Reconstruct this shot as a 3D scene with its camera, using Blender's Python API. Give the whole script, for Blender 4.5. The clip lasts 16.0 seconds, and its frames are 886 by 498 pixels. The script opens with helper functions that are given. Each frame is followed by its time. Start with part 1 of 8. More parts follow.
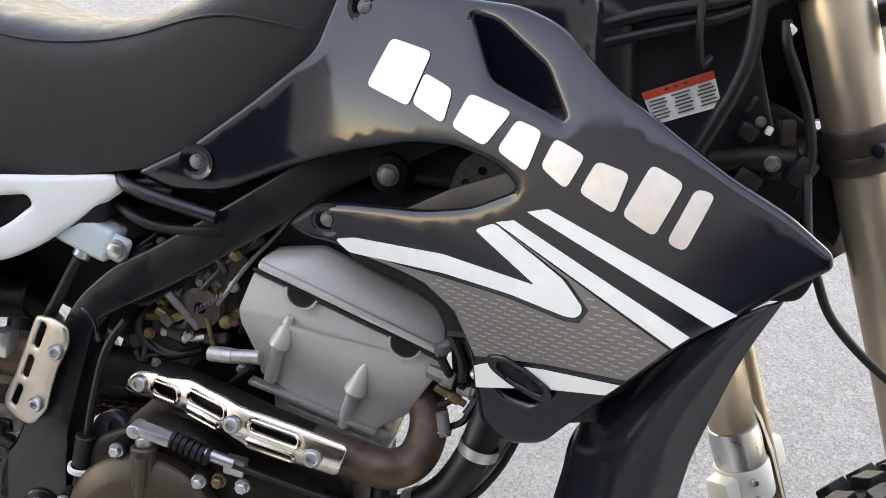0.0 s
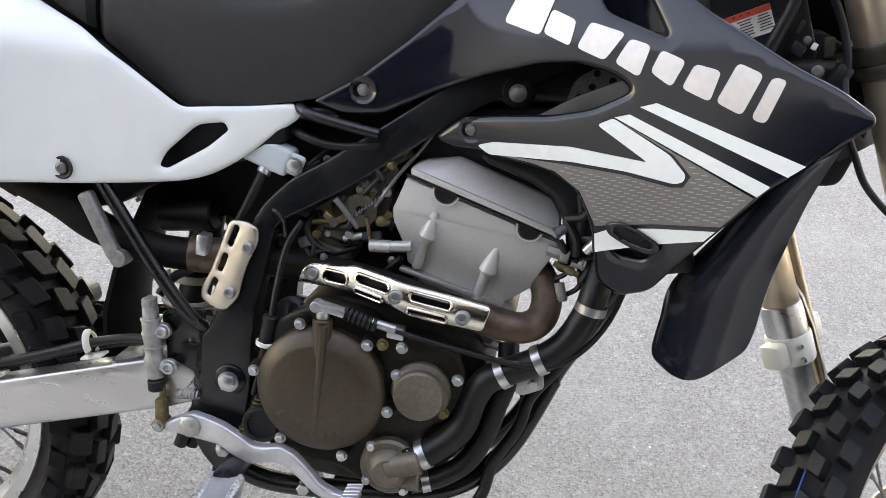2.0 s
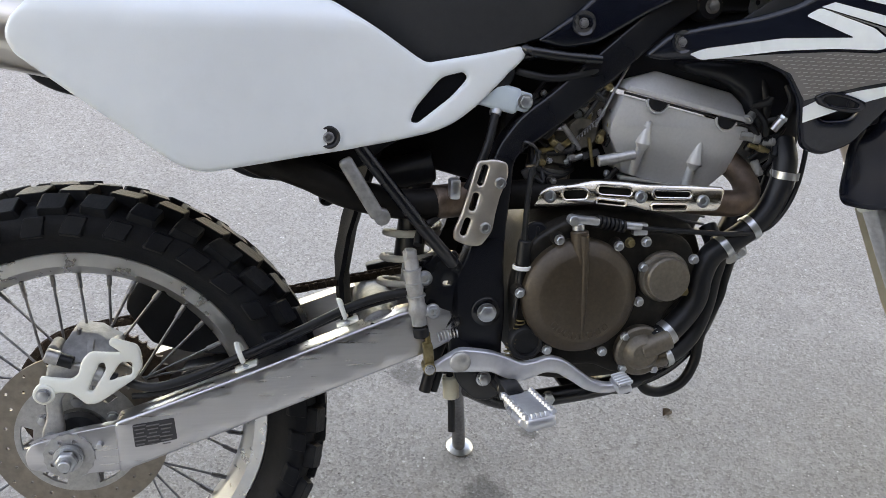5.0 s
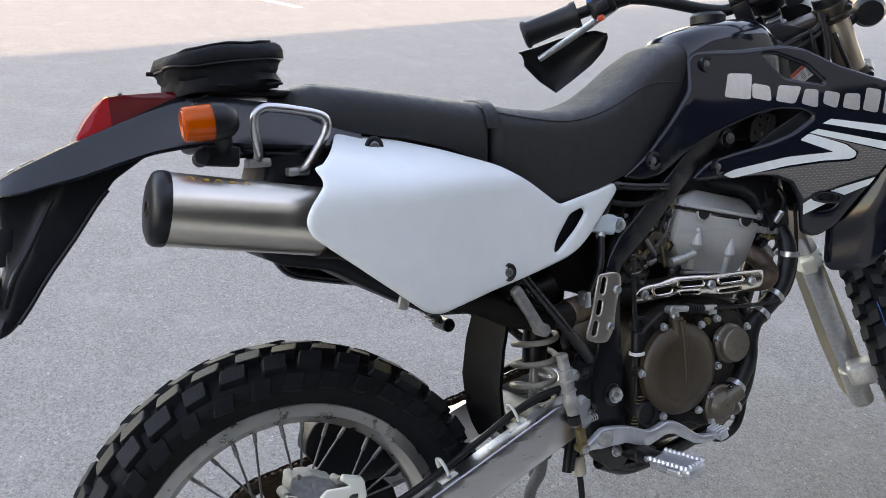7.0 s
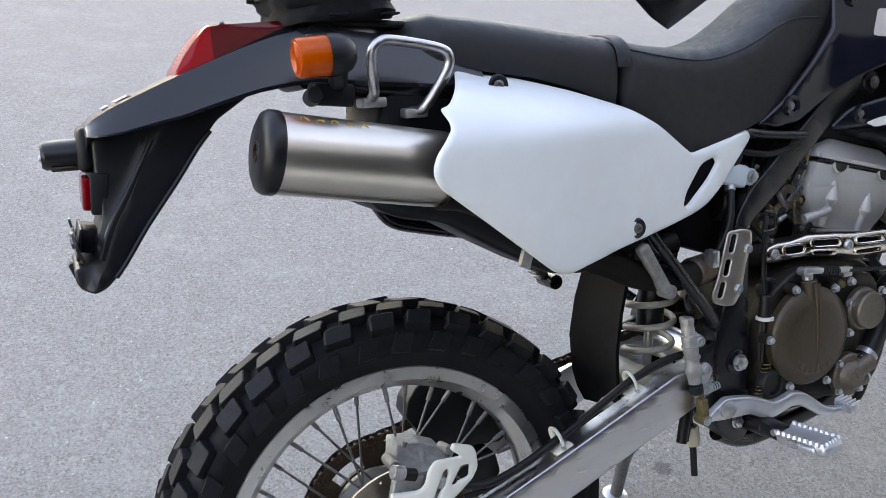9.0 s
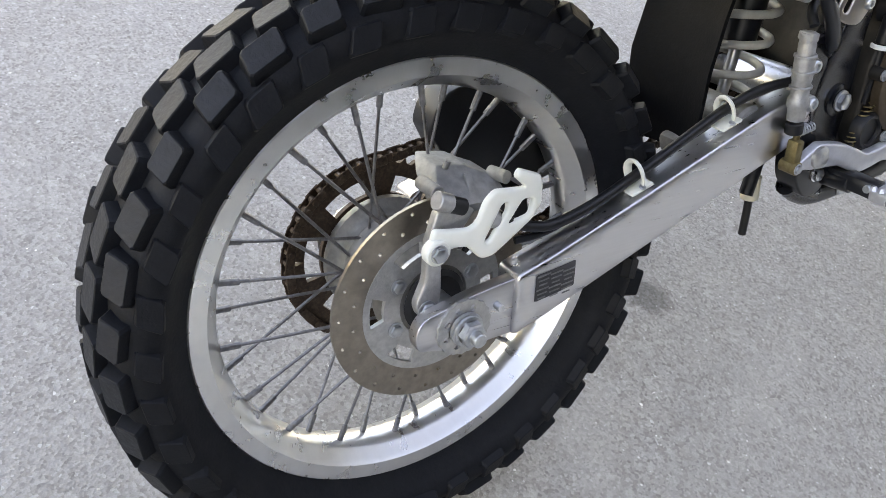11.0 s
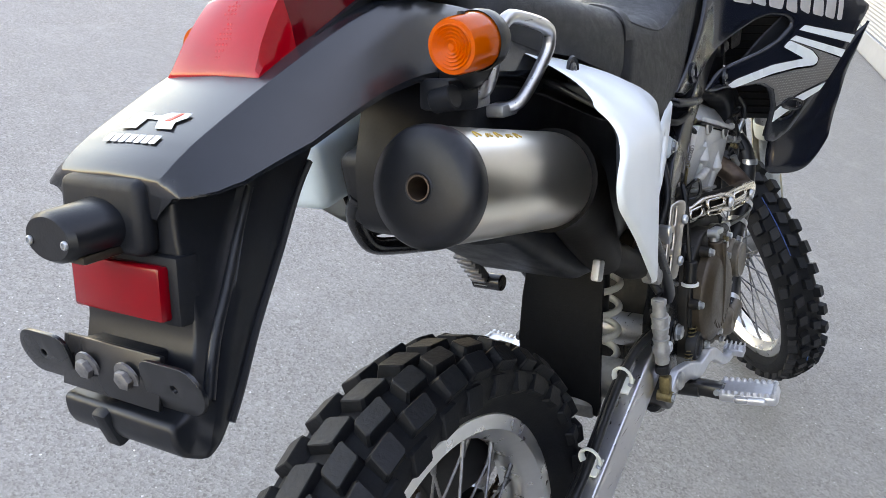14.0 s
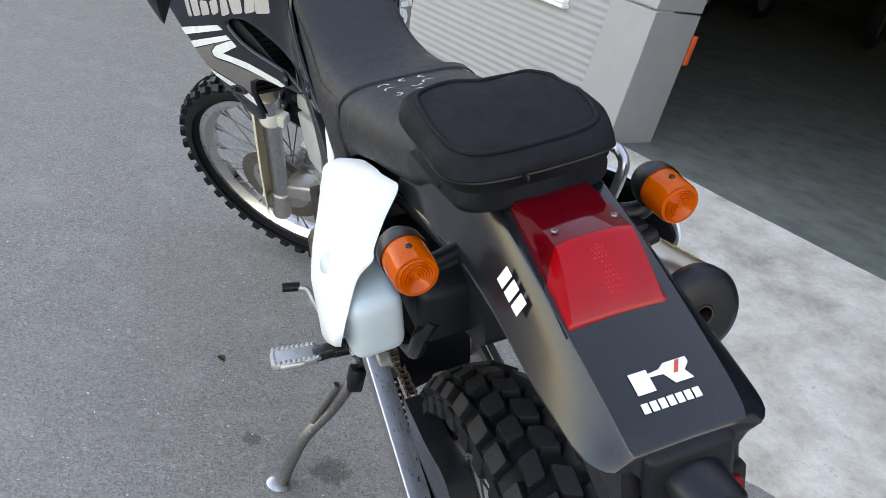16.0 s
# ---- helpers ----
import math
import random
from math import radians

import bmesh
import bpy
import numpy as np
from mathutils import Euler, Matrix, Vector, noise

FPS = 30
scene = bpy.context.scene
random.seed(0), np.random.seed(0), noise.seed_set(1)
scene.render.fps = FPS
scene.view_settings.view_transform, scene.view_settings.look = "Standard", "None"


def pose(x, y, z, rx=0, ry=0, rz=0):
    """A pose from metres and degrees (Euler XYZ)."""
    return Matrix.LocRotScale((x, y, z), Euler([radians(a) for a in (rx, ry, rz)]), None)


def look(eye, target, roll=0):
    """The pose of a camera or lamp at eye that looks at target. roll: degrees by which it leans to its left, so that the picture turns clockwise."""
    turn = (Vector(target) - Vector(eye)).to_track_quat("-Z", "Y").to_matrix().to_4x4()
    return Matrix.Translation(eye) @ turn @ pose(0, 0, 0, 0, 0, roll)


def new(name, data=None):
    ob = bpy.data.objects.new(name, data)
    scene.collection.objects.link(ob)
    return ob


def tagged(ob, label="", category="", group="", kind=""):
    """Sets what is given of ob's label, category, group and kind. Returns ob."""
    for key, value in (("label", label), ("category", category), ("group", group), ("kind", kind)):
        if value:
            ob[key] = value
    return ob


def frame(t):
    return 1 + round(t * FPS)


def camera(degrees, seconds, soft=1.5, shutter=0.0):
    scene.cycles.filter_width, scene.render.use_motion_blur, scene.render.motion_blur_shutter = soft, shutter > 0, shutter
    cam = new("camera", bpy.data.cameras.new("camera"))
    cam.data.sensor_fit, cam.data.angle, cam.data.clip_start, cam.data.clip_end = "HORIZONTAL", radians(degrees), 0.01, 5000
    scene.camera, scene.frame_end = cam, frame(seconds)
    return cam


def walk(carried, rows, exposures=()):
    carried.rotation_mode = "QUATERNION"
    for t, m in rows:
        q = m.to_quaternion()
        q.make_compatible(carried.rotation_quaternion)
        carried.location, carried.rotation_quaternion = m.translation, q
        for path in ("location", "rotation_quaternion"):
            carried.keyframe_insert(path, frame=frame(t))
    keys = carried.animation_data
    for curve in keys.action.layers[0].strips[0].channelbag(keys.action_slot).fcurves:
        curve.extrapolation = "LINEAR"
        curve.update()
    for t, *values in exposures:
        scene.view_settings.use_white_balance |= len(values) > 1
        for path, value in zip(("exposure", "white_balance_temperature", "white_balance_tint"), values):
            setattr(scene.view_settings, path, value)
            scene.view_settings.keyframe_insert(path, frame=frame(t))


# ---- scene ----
cam = camera(54.47, 16.0, soft=0.85)
PATH = [
    (0.0, 0.9616, -0.4758, 1.2726, 54.463, -7.026, 12.947),
    (0.5, 1.0207, -0.5726, 1.3042, 54.245, -6.087, 14.572),
    (1.0, 1.0069, -0.6541, 1.3156, 53.909, -4.951, 14.583),
    (1.5, 0.9424, -0.7069, 1.2998, 54.135, -4.655, 13.247),
    (2.0, 0.8731, -0.7313, 1.2915, 54.626, -5.822, 11.513),
    (2.5, 0.8243, -0.7399, 1.2618, 54.072, -7.171, 10.656),
    (3.0, 0.7603, -0.7155, 1.2341, 52.539, -7.112, 9.433),
    (3.5, 0.6548, -0.6745, 1.2086, 52.172, -8.058, 5.339),
    (4.0, 0.5804, -0.6794, 1.2054, 52.838, -9.561, 1.193),
    (4.5, 0.4950, -0.7417, 1.1918, 54.359, -7.585, -3.325),
    (5.0, 0.2791, -0.9007, 1.2163, 56.726, -4.998, -8.734),
    (5.2, 0.2175, -0.9426, 1.2425, 57.902, -4.822, -10.183),
    (7.3, -0.3725, -0.9081, 1.3048, 66.043, -5.125, -27.892),
    (7.5, -0.3920, -0.8898, 1.3100, 65.996, -5.174, -27.968),
    (8.0, -0.4034, -0.8478, 1.3052, 65.737, -4.795, -27.317),
    (8.5, -0.3984, -0.8147, 1.2917, 64.408, -4.595, -26.040),
    (9.0, -0.3729, -0.7763, 1.2512, 61.692, -4.964, -24.281),
    (9.5, -0.3655, -0.7022, 1.1724, 57.405, -6.021, -25.070),
    (10.0, -0.4078, -0.5825, 1.0789, 53.737, -10.437, -29.128),
    (10.2, -0.4234, -0.5405, 1.0403, 51.853, -12.684, -30.051),
    (12.3, -0.4362, -0.4640, 0.9420, 45.181, -15.408, -28.750),
    (12.5, -0.4791, -0.4686, 0.9638, 46.807, -15.591, -31.027),
    (13.0, -0.5637, -0.4624, 1.0410, 54.042, -15.149, -37.979),
    (13.5, -0.6113, -0.3674, 1.0973, 60.594, -13.438, -45.537),
    (14.0, -0.6768, -0.2000, 1.1254, 63.416, -12.907, -56.981),
    (14.5, -0.7937, 0.0053, 1.1730, 64.907, -13.476, -71.218),
    (15.0, -0.7904, 0.2033, 1.1942, 65.593, -13.450, -84.627),
    (15.5, -0.7375, 0.4245, 1.2217, 66.261, -13.447, -96.897),
    (16.0, -0.7371, 0.6538, 1.2381, 64.687, -12.433, -110.401),
]
EXPOSURES = [(0.0, 3.34, 11600, 23.0), (2.5, 3.31, 11600, 23.0), (4.0, 3.34, 11500, 23.0), (5.0, 2.99, 10900, 22.0), (7.5, 2.64, 9900, 22.0), (8.0, 2.64, 9900, 22.0), (9.0, 2.83, 9900, 22.0), (10.0, 3.00, 9900, 22.0), (12.5, 3.32, 11600, 23.0), (13.0, 3.26, 11100, 22.5), (13.5, 3.13, 10700, 22.0), (14.5, 2.80, 9700, 20.5), (15.5, 2.34, 9800, 20.0), (16.0, 2.44, 9800, 20.0)]
walk(cam, [(t, pose(x, y, z, a, b, c)) for t, x, y, z, a, b, c in PATH], EXPOSURES)

# ---- daylight: the place lies in the shade of the building ----
WALL_TURN = 17.39                       # the building's front runs this way from the x axis
FRONT_LINE = pose(2.685, -1.293, 0, 0, 0, WALL_TURN)   # along the front, outwards, up
WALL = FRONT_LINE @ Matrix(((1, 0, -0.065, 0), (0, 1, 0, 0), (0, 0, 1, 0), (0, 0, 0, 1)))   # plumb on the sloping yard
SUN_HEIGHT = 34.07
sun_way = (FRONT_LINE.to_3x3() @ Vector((0.0, math.cos(radians(SUN_HEIGHT)), -math.sin(radians(SUN_HEIGHT))))).normalized()
sun = new("sun", bpy.data.lights.new("sun", "SUN"))
sun.data.energy, sun.data.angle, sun.data.color = 0.78, radians(0.6), (1.0, 0.95, 0.87)
sun.matrix_world = look((0, 0, 30), Vector((0, 0, 30)) + sun_way)
world = bpy.data.worlds.new("sky")
world.use_nodes = True
scene.world = world
_n = world.node_tree.nodes
_sky = _n.new("ShaderNodeTexSky")
_sky.sky_type, _sky.sun_disc = "NISHITA", False
_sky.sun_elevation = radians(SUN_HEIGHT)
_sky.sun_rotation = math.atan2(-sun_way.x, -sun_way.y)
_sky.dust_density = 0.4
_n["Background"].inputs["Strength"].default_value = 0.15
world.node_tree.links.new(_sky.outputs[0], _n["Background"].inputs["Color"])


# ---- materials ----
class Nodes:
    """A node material under construction."""

    def __init__(self, name):
        self.mat = bpy.data.materials.new(name)
        self.mat.use_nodes = True
        self.t = self.mat.node_tree
        self.b = self.t.nodes["Principled BSDF"]

    def add(self, kind, **values):
        n = self.t.nodes.new("ShaderNode" + kind)
        for k, v in values.items():
            if k in n.inputs:
                n.inputs[k].default_value = v
        return n

    def link(self, a, b):
        self.t.links.new(a, b)

    def coord(self, scale=1.0):
        c = self.add("TexCoord")
        return c.outputs["Object"]

    def noise(self, scale, detail=4.0, rough=0.55):
        n = self.add("TexNoise", Scale=scale, Detail=detail, Roughness=rough)
        self.link(self.coord(), n.inputs["Vector"])
        return n.outputs["Fac"]

    def ramp(self, fac, stops):
        r = self.add("ValToRGB")
        e = r.color_ramp.elements
        while len(e) < len(stops):
            e.new(0.5)
        for el, (p, c) in zip(e, stops):
            el.position, el.color = p, (*c, 1)
        self.link(fac, r.inputs["Fac"])
        return r.outputs["Color"]

    def mix(self, fac, a, b):
        m = self.add("Mix")
        m.data_type = "RGBA"
        for s, v in ((m.inputs[0], fac), (m.inputs[6], a), (m.inputs[7], b)):
            if isinstance(v, (int, float)):
                s.default_value = v
            elif isinstance(v, tuple):
                s.default_value = (*v, 1)
            else:
                self.link(v, s)
        return m.outputs[2]

    def span(self, fac, lo, hi):
        m = self.add("MapRange")
        m.inputs["To Min"].default_value, m.inputs["To Max"].default_value = lo, hi
        m.inputs["From Min"].default_value, m.inputs["From Max"].default_value = 0.25, 0.75
        self.link(fac, m.inputs["Value"])
        return m.outputs[0]

    def bump(self, height, strength, distance):
        b = self.add("Bump", Strength=strength, Distance=distance)
        self.link(height, b.inputs["Height"])
        self.link(b.outputs[0], self.b.inputs["Normal"])
        return b


def surface(name, color, rough=0.5, metal=0.0, grain=60.0, wear=0.15, bump=0.0, coat=0.0, dust=0.0, spread=0.1, spec=0.5, bump_scale=None):
    """A general surface: base colour with two scales of variation, uneven gloss, fine relief and a little dust."""
    m = Nodes(name)
    fine, broad = m.noise(grain), m.noise(grain / 9.0, 3.0)
    dark = tuple(c * (1 - wear) for c in color)
    light = tuple(min(1.0, c * (1 + wear)) for c in color)
    col = m.mix(m.span(fine, 0.0, 1.0), dark, light)
    col = m.mix(m.span(broad, 0.0, wear), col, tuple(c * 0.7 for c in color))
    if dust:
        spots = m.ramp(m.noise(grain / 4.0, 8.0, 0.7), [(0.5, (0, 0, 0)), (0.75, (1, 1, 1))])
        mm = m.add("Math")
        mm.operation = "MULTIPLY"
        mm.inputs[1].default_value = dust
        m.link(spots, mm.inputs[0])
        col = m.mix(mm.outputs[0], col, (0.30, 0.27, 0.23))
    m.link(col, m.b.inputs["Base Color"])
    m.link(m.span(broad, max(0.02, rough - spread), min(1.0, rough + spread)), m.b.inputs["Roughness"])
    m.b.inputs["Metallic"].default_value = metal
    m.b.inputs["Specular IOR Level"].default_value = spec
    if coat:
        m.b.inputs["Coat Weight"].default_value = coat
        m.b.inputs["Coat Roughness"].default_value = 0.06
    if bump:
        m.bump(m.noise(bump_scale or grain * 3.0, 3.0), bump, 0.002)
    return m.mat


def asphalt():
    m = Nodes("asphalt")
    v = m.add("TexVoronoi", Scale=230.0)
    m.link(m.coord(), v.inputs["Vector"])
    v2 = m.add("TexVoronoi", Scale=95.0)
    m.link(m.coord(), v2.inputs["Vector"])
    stone = m.ramp(v.outputs["Color"], [(0.0, (0.185, 0.168, 0.150)), (0.35, (0.325, 0.298, 0.269)), (0.8, (0.450, 0.418, 0.382)), (0.94, (0.52, 0.49, 0.45)), (1.0, (0.84, 0.81, 0.76))])
    big = m.ramp(v2.outputs["Color"], [(0.80, (0, 0, 0)), (0.86, (0.30, 0.30, 0.30)), (0.97, (0.45, 0.45, 0.45)), (1.0, (0.85, 0.85, 0.85))])
    stone = m.mix(big, stone, (0.60, 0.565, 0.52))
    fine = m.mix(m.span(m.noise(520.0, 5.0), 0, 0.5), stone, (0.14, 0.128, 0.118))
    worn = m.ramp(m.noise(7.0, 8.0, 0.72), [(0.36, (0.24, 0.24, 0.24)), (0.50, (0, 0, 0))])
    fine = m.mix(worn, fine, (0.24, 0.222, 0.202))
    pale = m.ramp(m.noise(4.3, 8.0, 0.70), [(0.52, (0, 0, 0)), (0.68, (0.26, 0.26, 0.26))])
    fine = m.mix(pale, fine, (0.50, 0.47, 0.435))
    patch = m.mix(m.span(m.noise(1.1, 6.0, 0.65), 0.0, 0.30), fine, (0.36, 0.338, 0.312))
    stain = m.ramp(m.noise(2.7, 7.0, 0.7), [(0.60, (0, 0, 0)), (0.78, (1, 1, 1))])
    k = m.add("Math")
    k.operation = "MULTIPLY"
    k.inputs[1].default_value = 0.35
    m.link(stain, k.inputs[0])
    base = m.mix(k.outputs[0], patch, (0.20, 0.19, 0.18))
    for x, y, r in ((0.62, 0.12, 0.055), (0.52, 0.45, 0.05), (0.74, 0.27, 0.03)):
        d = m.add("VectorMath")
        d.operation = "DISTANCE"
        d.inputs[1].default_value = (x, y, 0)
        m.link(m.coord(), d.inputs[0])
        a = m.add("Math")
        a.operation = "MULTIPLY_ADD"
        a.inputs[1].default_value, a.inputs[2].default_value = -0.55 / r, 0.62
        m.link(d.outputs["Value"], a.inputs[0])
        n = m.add("Math")
        n.operation = "ADD"
        m.link(a.outputs[0], n.inputs[0])
        m.link(m.noise(42.0, 6.0, 0.7), n.inputs[1])
        spot = m.ramp(n.outputs[0], [(0.62, (0, 0, 0)), (0.84, (0.5, 0.5, 0.5))])
        base = m.mix(spot, base, (0.06, 0.057, 0.054))
    m.link(base, m.b.inputs["Base Color"])
    m.b.inputs["Roughness"].default_value = 0.92
    m.b.inputs["Specular IOR Level"].default_value = 0.08
    b = m.bump(v.outputs["Distance"], 0.45, 0.002)
    b2 = m.add("Bump", Strength=0.6, Distance=0.002)
    m.link(m.noise(300.0, 6.0, 0.75), b2.inputs["Height"])
    m.link(b2.outputs[0], b.inputs["Normal"])
    return m.mat


def concrete():
    m = Nodes("concrete")
    a = m.ramp(m.noise(5.0, 9.0, 0.68), [(0.34, (0.36, 0.325, 0.28)), (0.45, (0.57, 0.530, 0.465)), (0.55, (0.70, 0.66, 0.59)), (0.66, (0.82, 0.79, 0.73))])
    pits = m.ramp(m.noise(38.0, 5.0, 0.6), [(0.28, (1, 1, 1)), (0.40, (0, 0, 0))])
    c = m.mix(pits, a, (0.50, 0.47, 0.42))
    m.link(m.mix(m.span(m.noise(300.0, 3.0), 0, 0.35), c, (0.40, 0.385, 0.355)), m.b.inputs["Base Color"])
    m.b.inputs["Roughness"].default_value = 0.88
    m.bump(m.noise(30.0, 9.0, 0.7), 0.6, 0.008)
    return m.mat


def brushed(name, color, rough=0.3, stretch=(3.0, 3.0, 300.0), metal=1.0, wear=0.12, blots=0.25):
    """Metal with fine drawn lines along two axes."""
    m = Nodes(name)
    mp = m.add("Mapping")
    mp.inputs["Scale"].default_value = stretch
    m.link(m.coord(), mp.inputs["Vector"])
    n = m.add("TexNoise", Scale=1.0, Detail=4.0)
    m.link(mp.outputs[0], n.inputs["Vector"])
    lines = n.outputs["Fac"]
    col = m.mix(m.span(lines, 0, 1), tuple(c * (1 - wear) for c in color), color)
    blot = m.mix(m.span(m.noise(14.0, 6.0, 0.65), 0.0, blots), col, tuple(c * 0.72 for c in color))
    m.link(blot, m.b.inputs["Base Color"])
    m.link(m.span(lines, rough - 0.08, rough + 0.12), m.b.inputs["Roughness"])
    m.b.inputs["Metallic"].default_value = metal
    m.bump(lines, 0.06, 0.001)
    return m.mat


def lens(name, color, rough=0.12):
    m = Nodes(name)
    n = m.noise(25.0, 4.0)
    m.link(m.mix(m.span(n, 0, 1), color, tuple(c * 0.8 for c in color)), m.b.inputs["Base Color"])
    m.b.inputs["Roughness"].default_value = rough
    m.b.inputs["Transmission Weight"].default_value = 0.25
    m.b.inputs["IOR"].default_value = 1.49
    m.b.inputs["Specular IOR Level"].default_value = 0.24
    return m.mat


def glass(name, color=(0.9, 0.95, 0.95)):
    m = Nodes(name)
    m.b.inputs["Base Color"].default_value = (*color, 1)
    m.b.inputs["Transmission Weight"].default_value = 1.0
    m.link(m.span(m.noise(3.0), 0.0, 0.02), m.b.inputs["Roughness"])
    m.b.inputs["IOR"].default_value = 1.45
    return m.mat


ASPHALT, CONCRETE = asphalt(), concrete()
GLOSS = surface("gloss_black_plastic", (0.0070, 0.0090, 0.0150), 0.13, grain=40, wear=0.25, dust=0.006, spread=0.04, spec=0.5)
SATIN = surface("satin_black_plastic", (0.0070, 0.0082, 0.0112), 0.40, grain=160, wear=0.2, bump=0.05, dust=0.010, spec=0.35)
MATTE = surface("matte_black_plastic", (0.0074, 0.0088, 0.0122), 0.50, grain=300, wear=0.25, bump=0.10, dust=0.006, spec=0.24)
FRAME = surface("black_frame_paint", (0.0068, 0.0078, 0.0105), 0.27, grain=80, wear=0.25, dust=0.02)
RUBBER = surface("tyre_rubber", (0.0062, 0.0073, 0.0098), 0.6, grain=90, wear=0.3, bump=0.25, dust=0.012, spec=0.20)
BLOCK = surface("tread_top_rubber", (0.0130, 0.0150, 0.0190), 0.58, grain=70, wear=0.45, bump=0.4, dust=0.012, spec=0.26)
HOSE = surface("black_rubber_hose", (0.0062, 0.0070, 0.0090), 0.45, grain=120, wear=0.2, bump=0.1, dust=0.015, spec=0.35)
SEAT = surface("grained_seat_vinyl", (0.0115, 0.0132, 0.0170), 0.48, grain=900, wear=0.25, bump=0.45, dust=0.0, bump_scale=1400, spec=0.45)
CLOTH = surface("black_bag_cloth", (0.0062, 0.0074, 0.0102), 0.72, grain=700, wear=0.3, bump=0.4, bump_scale=1600, spec=0.2)
WHITE = surface("white_plastic", (0.765, 0.81, 0.822), 0.38, grain=30, wear=0.03, dust=0.05, bump=0.05, bump_scale=500)
SPRING = surface("grimy_cream_spring_paint", (0.40, 0.385, 0.34), 0.5, grain=60, wear=0.2, dust=0.3)
CREAM = surface("aged_white_nylon", (0.66, 0.61, 0.48), 0.5, grain=60, wear=0.08, dust=0.12)
NYLON = surface("white_nylon", (0.76, 0.77, 0.71), 0.42, grain=60, wear=0.05, dust=0.08)
MILKY = surface("milky_tank_plastic", (0.50, 0.60, 0.66), 0.35, grain=30, wear=0.06, dust=0.06)
DECAL = surface("white_decal", (0.74, 0.78, 0.79), 0.3, grain=80, wear=0.04, dust=0.03)
SILVER_DECAL = surface("silver_decal", (0.60, 0.57, 0.56), 0.38, 0.55, grain=120, wear=0.08)
GREY_DECAL = surface("grey_decal", (0.17, 0.16, 0.155), 0.38, 0.2, grain=120, wear=0.08)
DASH = surface("pale_dash_decal", (0.36, 0.35, 0.34), 0.38, 0.2, grain=120, wear=0.08)
ENGINE = surface("silver_engine_paint", (0.47, 0.475, 0.475), 0.46, 0.25, grain=260, wear=0.06, bump=0.08, dust=0.08)
CASE = surface("bronze_case_paint", (0.062, 0.046, 0.032), 0.40, 0.35, grain=220, wear=0.18, bump=0.12, dust=0.05)
CASE_LIGHT = surface("worn_bronze_cover", (0.135, 0.115, 0.092), 0.42, 0.4, grain=220, wear=0.2, bump=0.10, dust=0.12)
ALLOY = brushed("brushed_alloy", (0.60, 0.60, 0.62), 0.32, (4, 300, 300))
RIM = brushed("alloy_rim", (0.74, 0.745, 0.745), 0.30, (60, 8, 60), blots=0.08)
CAST = surface("cast_alloy", (0.44, 0.44, 0.435), 0.42, 0.7, grain=150, wear=0.2, bump=0.25, dust=0.18)
GRIMY = surface("grimy_caliper_alloy", (0.25, 0.25, 0.248), 0.55, 0.5, grain=90, wear=0.3, bump=0.3, dust=0.22)
GRIMY_PALE = surface("dull_cast_cylinder", (0.36, 0.36, 0.36), 0.5, 0.6, grain=110, wear=0.25, bump=0.35, dust=0.2)
SCRIBBLE = surface("yellow_paint_marker", (0.55, 0.34, 0.06), 0.5, grain=60, wear=0.2)
ORANGE = surface("orange_red_plastic", (0.75, 0.10, 0.03), 0.5)
SATIN_ALLOY = surface("satin_alloy", (0.56, 0.57, 0.60), 0.36, 0.65, grain=120, wear=0.10, bump=0.08, dust=0.05)
NICKEL = surface("dull_nickel_plate", (0.56, 0.51, 0.45), 0.36, 0.85, grain=60, wear=0.15, bump=0.05, dust=0.06)
COPPER = surface("tarnished_copper", (0.30, 0.13, 0.07), 0.5, 0.6, grain=150, wear=0.3)
DULL = surface("dirty_hub_alloy", (0.245, 0.245, 0.24), 0.55, 0.55, grain=70, wear=0.3, bump=0.25, dust=0.4)
STEEL = surface("zinc_steel", (0.50, 0.52, 0.54), 0.36, 0.9, grain=120, wear=0.2, dust=0.15)
SPOKE = surface("grey_spoke_steel", (0.23, 0.23, 0.24), 0.45, 0.85, grain=200, wear=0.3, dust=0.15)
POLISHED = brushed("polished_guard_steel", (0.72, 0.67, 0.60), 0.2, (6, 120, 120))
MUFFLER = surface("muffler_steel", (0.64, 0.60, 0.535), 0.30, 0.96, grain=22, wear=0.05, dust=0.03, spread=0.05)
PIPE = surface("heat_stained_pipe", (0.12, 0.082, 0.062), 0.5, 0.75, grain=45, wear=0.6, bump=0.3, dust=0.2)
PIPE_DARK = surface("black_exhaust_paint", (0.0075, 0.0065, 0.0060), 0.55, 0.0, grain=60, wear=0.3, bump=0.15, dust=0.02, spec=0.12)
GREASY = surface("greasy_crankcase_paint", (0.014, 0.0122, 0.0105), 0.5, 0.1, grain=70, wear=0.45, bump=0.25, dust=0.08, spec=0.3)
CARB = surface("grimy_carburettor_alloy", (0.085, 0.075, 0.062), 0.55, 0.4, grain=80, wear=0.45, bump=0.3, dust=0.25)
FLAP_RUBBER = surface("dull_black_flap_rubber", (0.0032, 0.0037, 0.0050), 0.6, grain=120, wear=0.25, bump=0.15, dust=0.008, spec=0.10)
TAIL = surface("faded_black_fender_plastic", (0.0105, 0.0120, 0.0155), 0.21, grain=60, wear=0.2, dust=0.012, spread=0.05, spec=0.5, bump=0.03, bump_scale=400)
TAIL_MATTE = surface("worn_black_tail_plastic", (0.0080, 0.0094, 0.0128), 0.36, grain=90, wear=0.25, bump=0.04, dust=0.008, spec=0.36)
